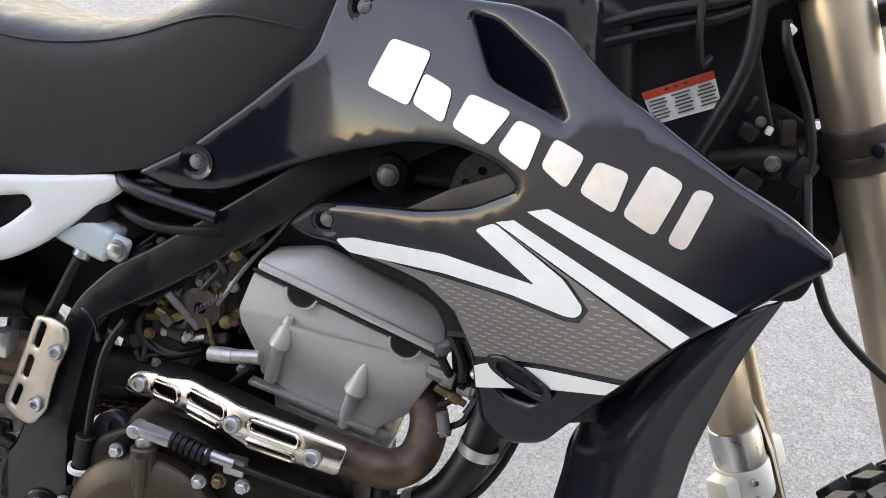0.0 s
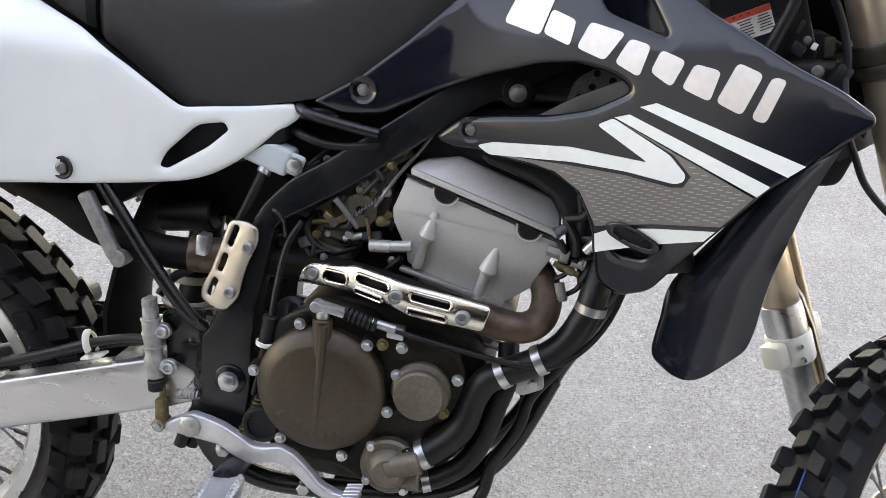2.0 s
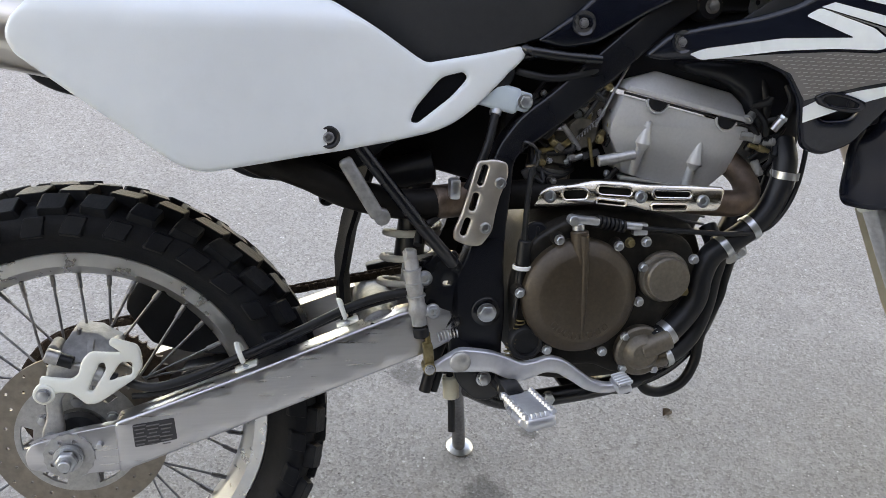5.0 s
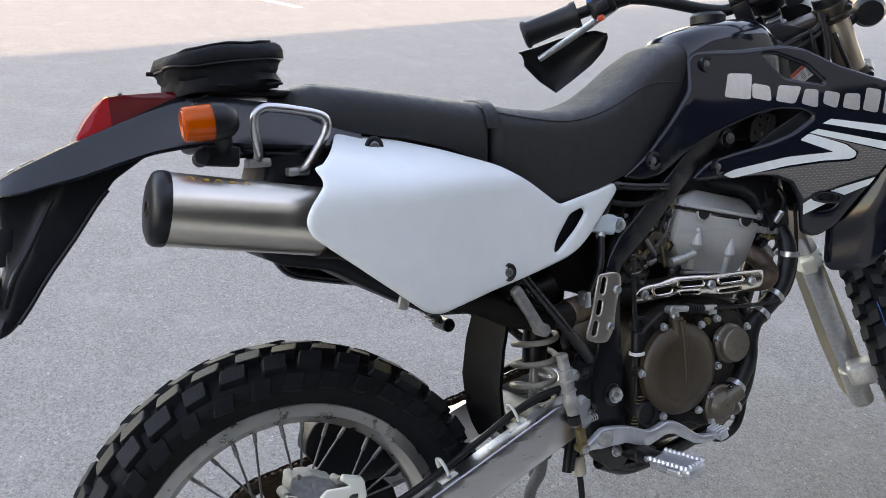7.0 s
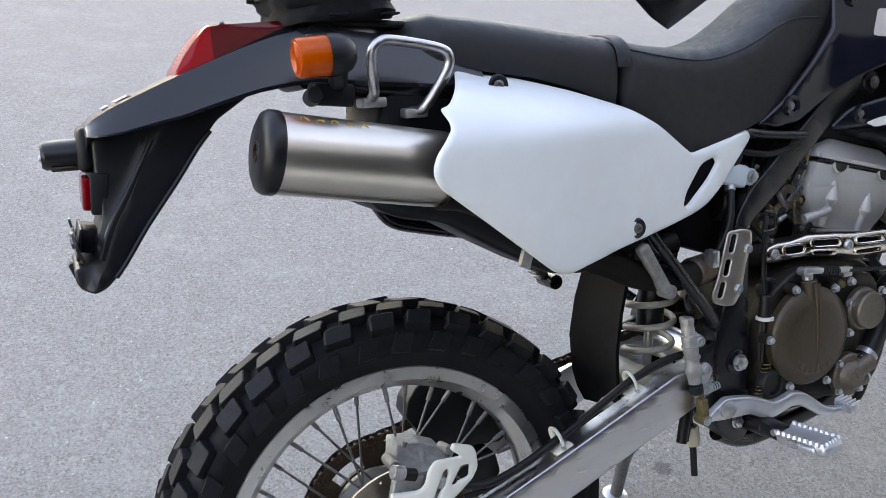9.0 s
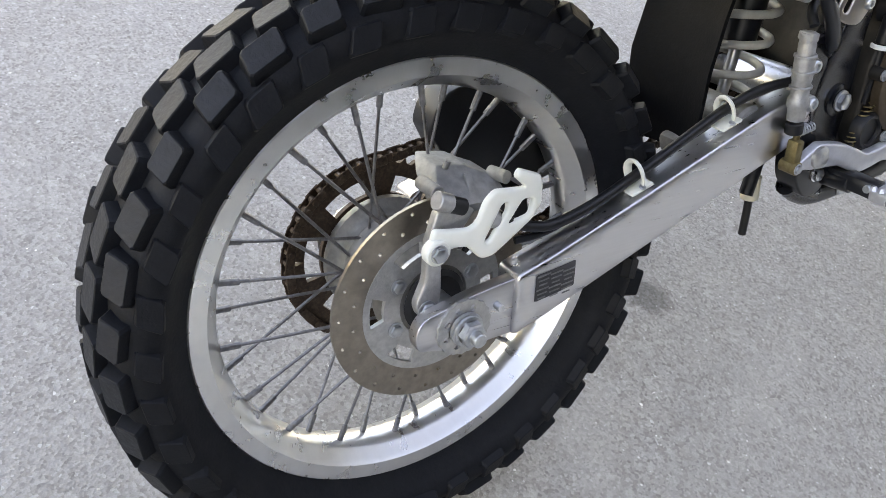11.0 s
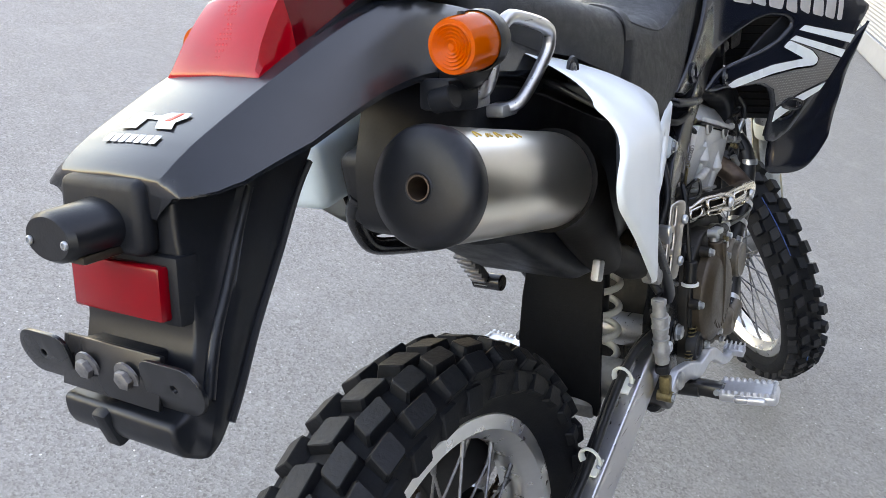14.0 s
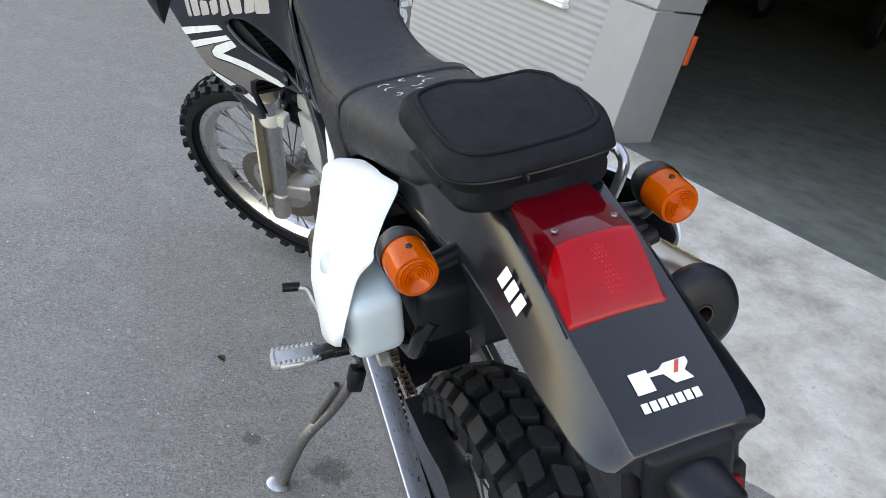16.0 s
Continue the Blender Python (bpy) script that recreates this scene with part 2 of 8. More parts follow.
DISC = surface("brake_disc_steel", (0.27, 0.235, 0.20), 0.36, 0.9, grain=90, wear=0.2, dust=0.1)
CHAIN = surface("rusty_chain", (0.060, 0.038, 0.026), 0.6, 0.5, grain=260, wear=0.5, dust=0.15)
BRONZE = brushed("bronze_fork_anodising", (0.52, 0.425, 0.335), 0.36, (40, 40, 3), metal=0.8, blots=0.12)
BROWN = surface("brown_clamp_paint", (0.040, 0.032, 0.025), 0.4, 0.4, grain=150, wear=0.15)
BRASS = surface("yellow_zinc", (0.20, 0.155, 0.075), 0.5, 0.7, grain=150, wear=0.4, dust=0.3)
RED = lens("red_lens", (0.50, 0.003, 0.011), 0.07)
RED_REFLEX = lens("red_reflector_plastic", (0.30, 0.0025, 0.009), 0.12)
RED_DEEP = lens("deep_red_lens", (0.150, 0.0016, 0.006), 0.07)
AMBER = lens("amber_lens", (0.78, 0.110, 0.003), 0.12)
RED_PRINT = surface("red_print", (0.62, 0.07, 0.04), 0.4)
INK = surface("dark_print", (0.05, 0.05, 0.055), 0.5)
PAPER = surface("white_label", (0.72, 0.72, 0.70), 0.4, wear=0.04)
SIDING = surface("pale_grey_sheet_metal", (0.305, 0.310, 0.320), 0.45, 0.0, grain=14, wear=0.05, dust=0.08)
FRAME_WHITE = surface("white_window_plastic", (0.80, 0.80, 0.80), 0.35, wear=0.03, grain=20)
PANE = glass("window_glass")
# near-black colour puts the unlit garage's dimness into its plaster
INSIDE = surface("unlit_dark_plaster", (0.035, 0.037, 0.035), 0.8, grain=12, wear=0.2)
OLIVE_FLOOR = surface("olive_grey_concrete", (0.215, 0.222, 0.192), 0.75, grain=10, wear=0.35, bump=0.2)


# ---- building blocks ----
def link(name, bm, material, parent=None, label="", smooth=True, angle=40):
    bmesh.ops.recalc_face_normals(bm, faces=bm.faces[:])
    me = bpy.data.meshes.new(name)
    bm.to_mesh(me)
    bm.free()
    for m in material if isinstance(material, (list, tuple)) else [material]:
        me.materials.append(m)
    if smooth:
        me.shade_smooth()
        me.set_sharp_from_angle(angle=radians(angle))
    ob = new(name, me)
    if parent:
        ob.parent = parent
    if label:
        ob["label"] = label
    return ob


def part(name, bm, material, parent, label="", angle=40):
    return link(name, bm, material, parent, label, angle=angle)


def thing(name, bm, material, label, category, group="", kind="", angle=40):
    return tagged(link(name, bm, material, angle=angle), label, category, group, kind)


def merge(*bms):
    out = bmesh.new()
    for b in bms:
        me = bpy.data.meshes.new("tmp")
        b.to_mesh(me)
        b.free()
        out.from_mesh(me)
        bpy.data.meshes.remove(me)
    return out


def moved(bm, m):
    bm.transform(m)
    return bm


def spline(points, step=6, closed=False):
    """A smooth line through the points (Catmull-Rom)."""
    p = [Vector(q) for q in points]
    n = len(p)
    out = []
    for i in range(n if closed else n - 1):
        a, b, c, d = (p[(i - 1) % n], p[i], p[(i + 1) % n], p[(i + 2) % n]) if closed else (p[max(i - 1, 0)], p[i], p[i + 1], p[min(i + 2, n - 1)])
        for k in range(step):
            t = k / step
            out.append(0.5 * ((2 * b) + (c - a) * t + (2 * a - 5 * b + 4 * c - d) * t * t + (3 * b - a - 3 * c + d) * t ** 3))
    if not closed:
        out.append(p[-1])
    return out


def tube(points, r, seg=10, smooth=6, caps=True, r_end=None, flat=1.0):
    """A round rod swept along a smooth line; r may taper to r_end."""
    line = spline(points, smooth) if smooth and len(points) > 2 else [Vector(q) for q in points]
    bm = bmesh.new()
    rings, up = [], None
    for i, q in enumerate(line):
        d = (line[min(i + 1, len(line) - 1)] - line[max(i - 1, 0)]).normalized()
        if up is None:
            up = d.orthogonal().normalized()
        up = (up - d * up.dot(d)).normalized()
        side = d.cross(up)
        f = i / max(1, len(line) - 1)
        rr = r if r_end is None else r + (r_end - r) * f
        rings.append([bm.verts.new(q + (up * math.cos(a) * flat + side * math.sin(a)) * rr) for a in (2 * math.pi * k / seg for k in range(seg))])
    for a, b in zip(rings, rings[1:]):
        for k in range(seg):
            bm.faces.new((a[k], a[(k + 1) % seg], b[(k + 1) % seg], b[k]))
    if caps:
        bm.faces.new(rings[0][::-1])
        bm.faces.new(rings[-1])
    return bm


def lathe(profile, seg=48, m=None, closed=False):
    """Turns (radius, height) pairs round the local z axis, then places the result by m."""
    bm = bmesh.new()
    rings = []
    for r, h in profile:
        rings.append([bm.verts.new((r * math.cos(a), r * math.sin(a), h)) for a in (2 * math.pi * k / seg for k in range(seg))] if r > 1e-6 else [bm.verts.new((0, 0, h))])
    pairs = list(zip(rings, rings[1:])) + ([(rings[-1], rings[0])] if closed else [])
    for a, b in pairs:
        for k in range(seg):
            j = (k + 1) % seg
            q = [a[k % len(a)], a[j % len(a)], b[j % len(b)], b[k % len(b)]]
            f = []
            for v in q:
                if v not in f:
                    f.append(v)
            if len(f) > 2:
                bm.faces.new(f)
    if m is not None:
        bm.transform(m)
    return bm


def axis_pose(p, d):
    """The pose at p whose z axis runs along d."""
    return Matrix.Translation(p) @ Vector(d).to_track_quat("Z", "Y").to_matrix().to_4x4()


def rod(a, b, r, seg=14, r2=None, edge=None):
    """A straight round bar from a to b with slightly broken edges."""
    a, b = Vector(a), Vector(b)
    h = (b - a).length
    r2 = r if r2 is None else r2
    e = min(edge if edge is not None else 0.12 * min(r, r2), h * 0.3)
    return lathe([(0, 0), (r - e, 0), (r, e), (r2, h - e), (r2 - e, h), (0, h)], seg, axis_pose(a, b - a))


def box(size, m=None, bevel=0.003, seg=2):
    bm = bmesh.new()
    bmesh.ops.create_cube(bm, size=1.0)
    bm.transform(Matrix.Diagonal((*size, 1)))
    if bevel:
        bmesh.ops.bevel(bm, geom=bm.edges[:], offset=min(bevel, min(size) * 0.45), segments=seg, affect="EDGES", profile=0.5)
    if m is not None:
        bm.transform(m)
    return bm


def inside(p, poly):
    x, y = p
    r = False
    for (x1, y1), (x2, y2) in zip(poly, poly[1:] + poly[:1]):
        if (y1 > y) != (y2 > y) and x < (x2 - x1) * (y - y1) / (y2 - y1) + x1:
            r = not r
    return r


def edge_gap(p, loops):
    best = 9.0
    px, py = p
    for poly in loops:
        for (x1, y1), (x2, y2) in zip(poly, poly[1:] + poly[:1]):
            dx, dy = x2 - x1, y2 - y1
            t = max(0.0, min(1.0, ((px - x1) * dx + (py - y1) * dy) / (dx * dx + dy * dy + 1e-12)))
            best = min(best, math.hypot(px - x1 - t * dx, py - y1 - t * dy))
    return best


def rounded(points, r=0.006, seg=4):
    """A polygon with its corners rounded to about r."""
    p = [Vector((q[0], q[1])) for q in points]
    out = []
    n = len(p)
    for i in range(n):
        a, b, c = p[i - 1], p[i], p[(i + 1) % n]
        k = min(r, (a - b).length * 0.45, (c - b).length * 0.45)
        s, e = b + (a - b).normalized() * k, b + (c - b).normalized() * k
        for j in range(seg + 1):
            t = j / seg
            q = s * (1 - t) ** 2 + b * 2 * t * (1 - t) + e * t * t
            out.append((q.x, q.y))
    return out


def spaced(poly, step):
    out = []
    for (x1, y1), (x2, y2) in zip(poly, poly[1:] + poly[:1]):
        n = max(1, int(math.hypot(x2 - x1, y2 - y1) / step))
        out += [(x1 + (x2 - x1) * k / n, y1 + (y2 - y1) * k / n) for k in range(n)]
    return out


def sheet(outline, depth, thick, holes=(), roll=0.004, step=0.012, side=-1, place=None):
    """A moulded panel: an outline in (x, z) with holes, bent to y = depth(x, z), its edges rolled in, thick metres deep towards the inside.
    side: -1 for a panel whose outer face looks to -y. place: maps (x, y, z) to a Vector, for panels that lie in other planes."""
    from mathutils.geometry import delaunay_2d_cdt
    loops = [spaced(list(l), step * (0.55 if roll >= 0.002 else 1.0)) for l in (outline, *holes)]
    seg = np.array([(*p, *q) for l in loops for p, q in zip(l, l[1:] + l[:1])])
    sx, sy, dx, dy = seg[:, 0], seg[:, 1], seg[:, 2] - seg[:, 0], seg[:, 3] - seg[:, 1]
    dd = dx * dx + dy * dy + 1e-12

    def gap(q):
        t = np.clip(((q[0] - sx) * dx + (q[1] - sy) * dy) / dd, 0, 1)
        return float(np.sqrt(np.min((q[0] - sx - t * dx) ** 2 + (q[1] - sy - t * dy) ** 2)))

    def within(q):
        """Inside the outline and outside the holes: an odd number of crossings."""
        cross = (sy > q[1]) != (sy + dy > q[1])
        return bool(np.sum(cross & (q[0] < dx * (q[1] - sy) / np.where(dy == 0, 1e-12, dy) + sx)) % 2)

    verts, edges, faces = [], [], []
    for i, l in enumerate(loops):
        k = len(verts)
        verts += l
        edges += [(k + j, k + (j + 1) % len(l)) for j in range(len(l))]
    xs, zs = [q[0] for q in loops[0]], [q[1] for q in loops[0]]
    nx, nz = int((max(xs) - min(xs)) / step) + 1, int((max(zs) - min(zs)) / step) + 1
    pts = []
    for i in range(nx + 1):
        for j in range(nz + 1):
            q = (min(xs) + (i + 0.5 * (j % 2)) * step, min(zs) + j * step)
            if within(q) and gap(q) > max(roll * 1.6, step * 0.45):
                pts.append(q)
    if roll:
        for l in loops:
            n = len(l)
            for i in range(n):
                p, q = Vector(l[i - 1]), Vector(l[(i + 1) % n])
                nrm = Vector((-(q - p).y, (q - p).x)).normalized()
                for w in (1, -1):
                    for d in (0.15, 0.45, 1.0):
                        c = Vector(l[i]) + nrm * w * roll * d
                        c = (c.x, c.y)
                        if within(c) and gap(c) > roll * d * 0.9:
                            pts.append(c)
    verts2 = [Vector(v) for v in verts + pts]
    co, _, tri, *_ = delaunay_2d_cdt(verts2, edges, [], 1, 1e-6)
    bm = bmesh.new()
    front, back = [], []
    for c in co:
        d = gap((c.x, c.y))
        k = 0.0 if not roll or d >= roll else roll - math.sqrt(max(0.0, roll * roll - (roll - d) ** 2))
        y = depth(c.x, c.y)
        for lst, yy in ((front, y - side * k), (back, y - side * max(thick, k + 0.0004))):
            lst.append(bm.verts.new(place(c.x, yy, c.y) if place else (c.x, yy, c.y)))
    rim = {}
    for f in tri:
        cx = sum(co[i].x for i in f) / len(f), sum(co[i].y for i in f) / len(f)
        if not within(cx):
            continue
        bm.faces.new([front[i] for i in f])
        bm.faces.new([back[i] for i in reversed(f)])
        for i, j in zip(f, f[1:] + f[:1]):
            rim[(i, j)] = 1
    for i, j in rim:
        if (j, i) not in rim:
            bm.faces.new((front[j], front[i], back[i], back[j]))
    bmesh.ops.delete(bm, geom=[v for v in bm.verts if not v.link_faces], context="VERTS")
    return bm


def loft(sections, closed=True, caps=True):
    """Skins a row of cross sections (lists of points of equal length)."""
    bm = bmesh.new()
    rows = [[bm.verts.new(q) for q in s] for s in sections]
    n = len(rows[0])
    for a, b in zip(rows, rows[1:]):
        for k in range(n if closed else n - 1):
            j = (k + 1) % n
            bm.faces.new((a[k], a[j], b[j], b[k]))
    if caps and closed:
        bm.faces.new(rows[0][::-1])
        bm.faces.new(rows[-1])
    return bm


def hex_bolt(p, d, r=0.008, h=0.007, flange=1.35):
    m = axis_pose(p, d)
    head = lathe([(0, 0), (r * flange, 0), (r * flange, h * 0.25), (r, h * 0.3)], 18, m)
    hexa = lathe([(r * 1.02, h * 0.28), (r * 1.02, h * 0.88), (r * 0.85, h), (0, h)], 6, m)
    return merge(head, hexa)


def socket_bolt(p, d, r=0.008, h=0.006):
    """A round-headed bolt with a recessed drive."""
    return lathe([(r, 0), (r, h * 0.6), (r * 0.8, h), (r * 0.5, h), (r * 0.45, h * 0.35), (0, h * 0.35)], 16, axis_pose(p, d))


# ---- the ground and the building ----
def ground():
    bm = bmesh.new()
    xs = [-400, -60, -12, -5, 0, 5, 12, 60, 400]
    g = [[bm.verts.new((x, y, 0)) for y in xs] for x in xs]
    for a, b in zip(g, g[1:]):
        for k in range(len(xs) - 1):
            bm.faces.new((a[k], b[k], b[k + 1], a[k + 1]))
    return thing("ground", bm, ASPHALT, "grey worn asphalt yard with pale grit and faint stains", "ground", kind="structure")


ground()
DOOR_A, DOOR_B, TOP, FLOOR = -0.47, -3.9, 4.4, 0.26


def slab_box(a, b):
    """A box between two corners in the building's own directions."""
    a, b = Vector(a), Vector(b)
    return box(tuple(abs(q) for q in (b - a)), WALL @ Matrix.Translation((a + b) / 2), 0.004, 1)


def ramp():
    """The rough concrete ramp that rises to the garage floor."""
    bm = bmesh.new()
    rng = random.Random(4)
    n, k = 110, 22
    rows = []
    for i in range(n + 1):
        s = DOOR_B - 0.2 + (DOOR_A - DOOR_B + 0.2) * i / n
        row = []
        for j in range(k + 1):
            f = j / k
            jag = 0.085 * noise.noise((s * 2.3, 0, 3)) + 0.035 * noise.noise((s * 7.0, 5, 3)) + 0.014 * noise.noise((s * 19.0, 2, 3))
            out = 0.0 + (1.06 + jag) * f
            side = 0.03 * noise.noise((0, f * 5.0, 8)) if i == n else 0.0
            z = FLOOR * (1 - f) ** 0.9 + 0.006 * noise.noise((s * 3, f * 3, 1)) + 0.012 * (1 - f * f)
            row.append(bm.verts.new(WALL @ Vector((s + side, out - 0.02, z if j < k else -0.02))))
        rows.append(row)
    for a, b in zip(rows, rows[1:]):
        for j in range(k):
            bm.faces.new((a[j], b[j], b[j + 1], a[j + 1]))
    for r in (rows[0], rows[-1]):
        low = [bm.verts.new((v.co.x, v.co.y, -0.03)) for v in r]
        for j in range(k):
            bm.faces.new((r[j], r[j + 1], low[j + 1], low[j]))
    return thing("concrete_ramp", bm, CONCRETE, "rough pale concrete ramp with a broken edge before the garage", "ramp", kind="structure")


ramp()
thing("concrete_footing", slab_box((DOOR_A - 0.05, -0.015, -0.02), (-0.11, 0.125, 0.06)), CONCRETE, "low concrete footing beside the ramp", "footing", kind="structure")
LONG = 9.0
WIN_A, WIN_B, WIN_Z, WIN_T = 0.0, 3.4, 0.73, 1.95


def building():
    front = merge(
        slab_box((DOOR_A, -0.12, 0.0), (WIN_A, -0.02, TOP)),
        slab_box((WIN_A, -0.12, 0.0), (WIN_B, -0.02, WIN_Z)),
        slab_box((WIN_A, -0.12, WIN_T), (WIN_B, -0.02, TOP)),
        slab_box((WIN_B, -0.12, 0.0), (LONG, -0.02, TOP)))
    thing("wall_front", front, SIDING, "pale grey sheet metal building wall", "wall", kind="structure")
    # level corrugated boards, each a long strip
    pitch = 0.034
    def wave(s0, s1, z0, z1):
        bm = bmesh.new()
        n = int((z1 - z0) / pitch)
        a, b = [], []
        for i in range(n * 4 + 1):
            zz = z0 + i * pitch / 4
            o = -0.012 + 0.0026 * math.cos(i * math.pi / 2)
            a.append(bm.verts.new(WALL @ Vector((s0, o, zz))))
            b.append(bm.verts.new(WALL @ Vector((s1, o, zz))))
        for i in range(len(a) - 1):
            bm.faces.new((a[i], b[i], b[i + 1], a[i + 1]))
        return bm
    cladding = merge(wave(-0.235, WIN_A - 0.002, 0.225, TOP), wave(WIN_A - 0.002, WIN_B, 0.225, WIN_Z - 0.01), wave(WIN_A, WIN_B, WIN_T, TOP), wave(WIN_B, LONG, 0.225, TOP))
    thing("wall_cladding", cladding, SIDING, "pale grey corrugated metal cladding with level ribs", "cladding", kind="structure", angle=80)
    thing("wall_plinth", merge(slab_box((-0.44, -0.03, 0.03), (LONG, 0.006, 0.2)), slab_box((-0.44, -0.03, 0.2), (LONG, 0.022, 0.216))), SIDING, "smooth grey metal plinth strip under the cladding", "plinth", kind="structure")
    thing("corner_trim", merge(slab_box((DOOR_A - 0.004, -0.3, 0.1), (-0.235, 0.004, 0.83)), slab_box((DOOR_A - 0.004, -0.3, 0.836), (-0.235, 0.004, TOP))), SIDING, "smooth grey metal corner panel beside the garage door", "trim", kind="structure")
    # side and rear walls, roof, and the garage room
    back = -10.0
    thing("wall_east", slab_box((LONG, back, 0), (LONG + 0.1, -0.02, TOP)), SIDING, "plain grey metal end wall", "wall", kind="structure")
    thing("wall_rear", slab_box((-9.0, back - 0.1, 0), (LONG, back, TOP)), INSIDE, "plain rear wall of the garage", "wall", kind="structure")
    thing("wall_west", slab_box((-9.1, back, 0), (-9.0, -0.02, TOP)), SIDING, "plain grey metal end wall", "wall", kind="structure")
    thing("wall_beside_door", slab_box((-9.0, -0.12, 0), (DOOR_B, -0.02, TOP)), SIDING, "pale grey metal wall beyond the garage door", "wall", kind="structure")
    thing("wall_over_door", slab_box((DOOR_B, -0.12, 2.6), (DOOR_A, -0.02, TOP)), SIDING, "pale grey metal wall over the garage door", "wall", kind="structure")
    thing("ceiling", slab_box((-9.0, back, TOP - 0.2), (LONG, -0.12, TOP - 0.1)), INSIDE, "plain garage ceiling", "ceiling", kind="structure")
    thing("roof", slab_box((-9.2, back - 0.2, TOP), (LONG + 0.2, 0.12, TOP + 0.08)), SIDING, "flat sheet metal roof", "roof", kind="structure")
    thing("floor", slab_box((-9.0, back, 0.0), (LONG, -0.02, FLOOR - 0.006)), OLIVE_FLOOR, "dark olive-grey concrete garage floor", "floor", kind="structure")


building()


def window():
    win = tagged(new("window_1"), "white plastic framed shop window in the corrugated wall", "window", kind="structure")
    fr = 0.075
    a, b, z0, z1 = WIN_A, WIN_B, WIN_Z, WIN_T
    bars = merge(slab_box((a, -0.10, z0), (b, 0.018, z0 + fr)), slab_box((a, -0.10, z1 - fr), (b, 0.018, z1)),
                 slab_box((a, -0.10, z0 + fr), (a + fr, 0.017, z1 - fr)), slab_box((b - fr, -0.10, z0 + fr), (b, 0.017, z1 - fr)),
                 slab_box(((a + b) / 2 - 0.05, -0.10, z0 + fr), ((a + b) / 2 + 0.05, 0.016, z1 - fr)))
    part("window_frame", bars, FRAME_WHITE, win)
    inner = merge(*[slab_box((s0, -0.08, z0 + fr), (s1, -0.005, z0 + fr + 0.05)) for s0, s1 in ((a + fr, (a + b) / 2 - 0.05), ((a + b) / 2 + 0.05, b - fr))])
    part("sash", inner, FRAME_WHITE, win)
    part("window_sill", slab_box((a - 0.01, -0.02, z0 - 0.02), (b + 0.01, 0.03, z0 - 0.001)), FRAME_WHITE, win)
    for s0, s1 in ((a + fr, (a + b) / 2 - 0.05), ((a + b) / 2 + 0.05, b - fr)):
        g = part("pane", slab_box((s0, -0.055, z0 + fr), (s1, -0.045, z1 - fr)), PANE, win)
        g.visible_shadow = False


window()
thing("wall_shop", slab_box((WIN_A - 0.1, -0.62, FLOOR), (WIN_B + 0.1, -0.58, 2.6)), surface("beige_shop_wall", (0.42, 0.39, 0.34), 0.7, grain=9, wear=0.12), "plain beige wall of the shop behind the window", "wall", kind="structure")


def broom(s, lean, color, label):
    """A broom that stands behind the window, leaning on the shop wall."""
    m = WALL @ pose(s, -0.30, FLOOR - 0.006)
    top = Vector((lean, -0.27, 1.38))
    b = tagged(new("broom"), label, "broom")
    part("handle", moved(rod((0, 0, 0.1), top, 0.014, 16), m), surface("painted_broom_handle", color, 0.4, wear=0.1), b)
    part("brush_head", box((0.26, 0.06, 0.05), m @ pose(0, 0, 0.09), 0.012, 2), SATIN, b)
    part("bristles", box((0.25, 0.05, 0.066), m @ pose(0, 0, 0.033), 0.006, 1), CREAM, b)


broom(0.42, 0.10, (0.10, 0.45, 0.48), "broom with a turquoise handle leaning behind the window")
broom(0.62, -0.08, (0.60, 0.20, 0.16), "broom with a faded red handle leaning behind the window")
thing("painted_line", box((1.5, 0.085, 0.004), pose(1.85, 7.30, 0.0022, 0, 0, -61), 0.001, 1), surface("worn_road_paint", (0.72, 0.70, 0.66), 0.8, grain=30, wear=0.3, dust=0.5), "short worn white line painted on the asphalt", "line", kind="structure")


# ---- the motorcycle: x forwards, y to its left, z up from its own ground line, leaning on its stand ----
BIKE = pose(0, -0.0732, 0.0089, -18.62, 0, 0)
bike = tagged(new("motorcycle"), "black and white trail motorcycle leaning on its side stand", "motorcycle")
bike.matrix_world = BIKE
STEER = 44.0
FORK = Matrix.Translation((1.215, 0, 0.76)) @ pose(0, 0, 0, 0, -27, 0) @ pose(0, 0, 0, 0, 0, STEER)   # u ahead, v left, w up the steering axis
REAR = Matrix.Translation((0, 0, 0.33)) @ pose(0, 0, 0, 90, 0, 0)        # local z runs to -y (the bike's right)
FRONT = FORK @ Matrix.Translation((0.065, 0, -0.48)) @ pose(0, 0, 0, 90, 0, 0)


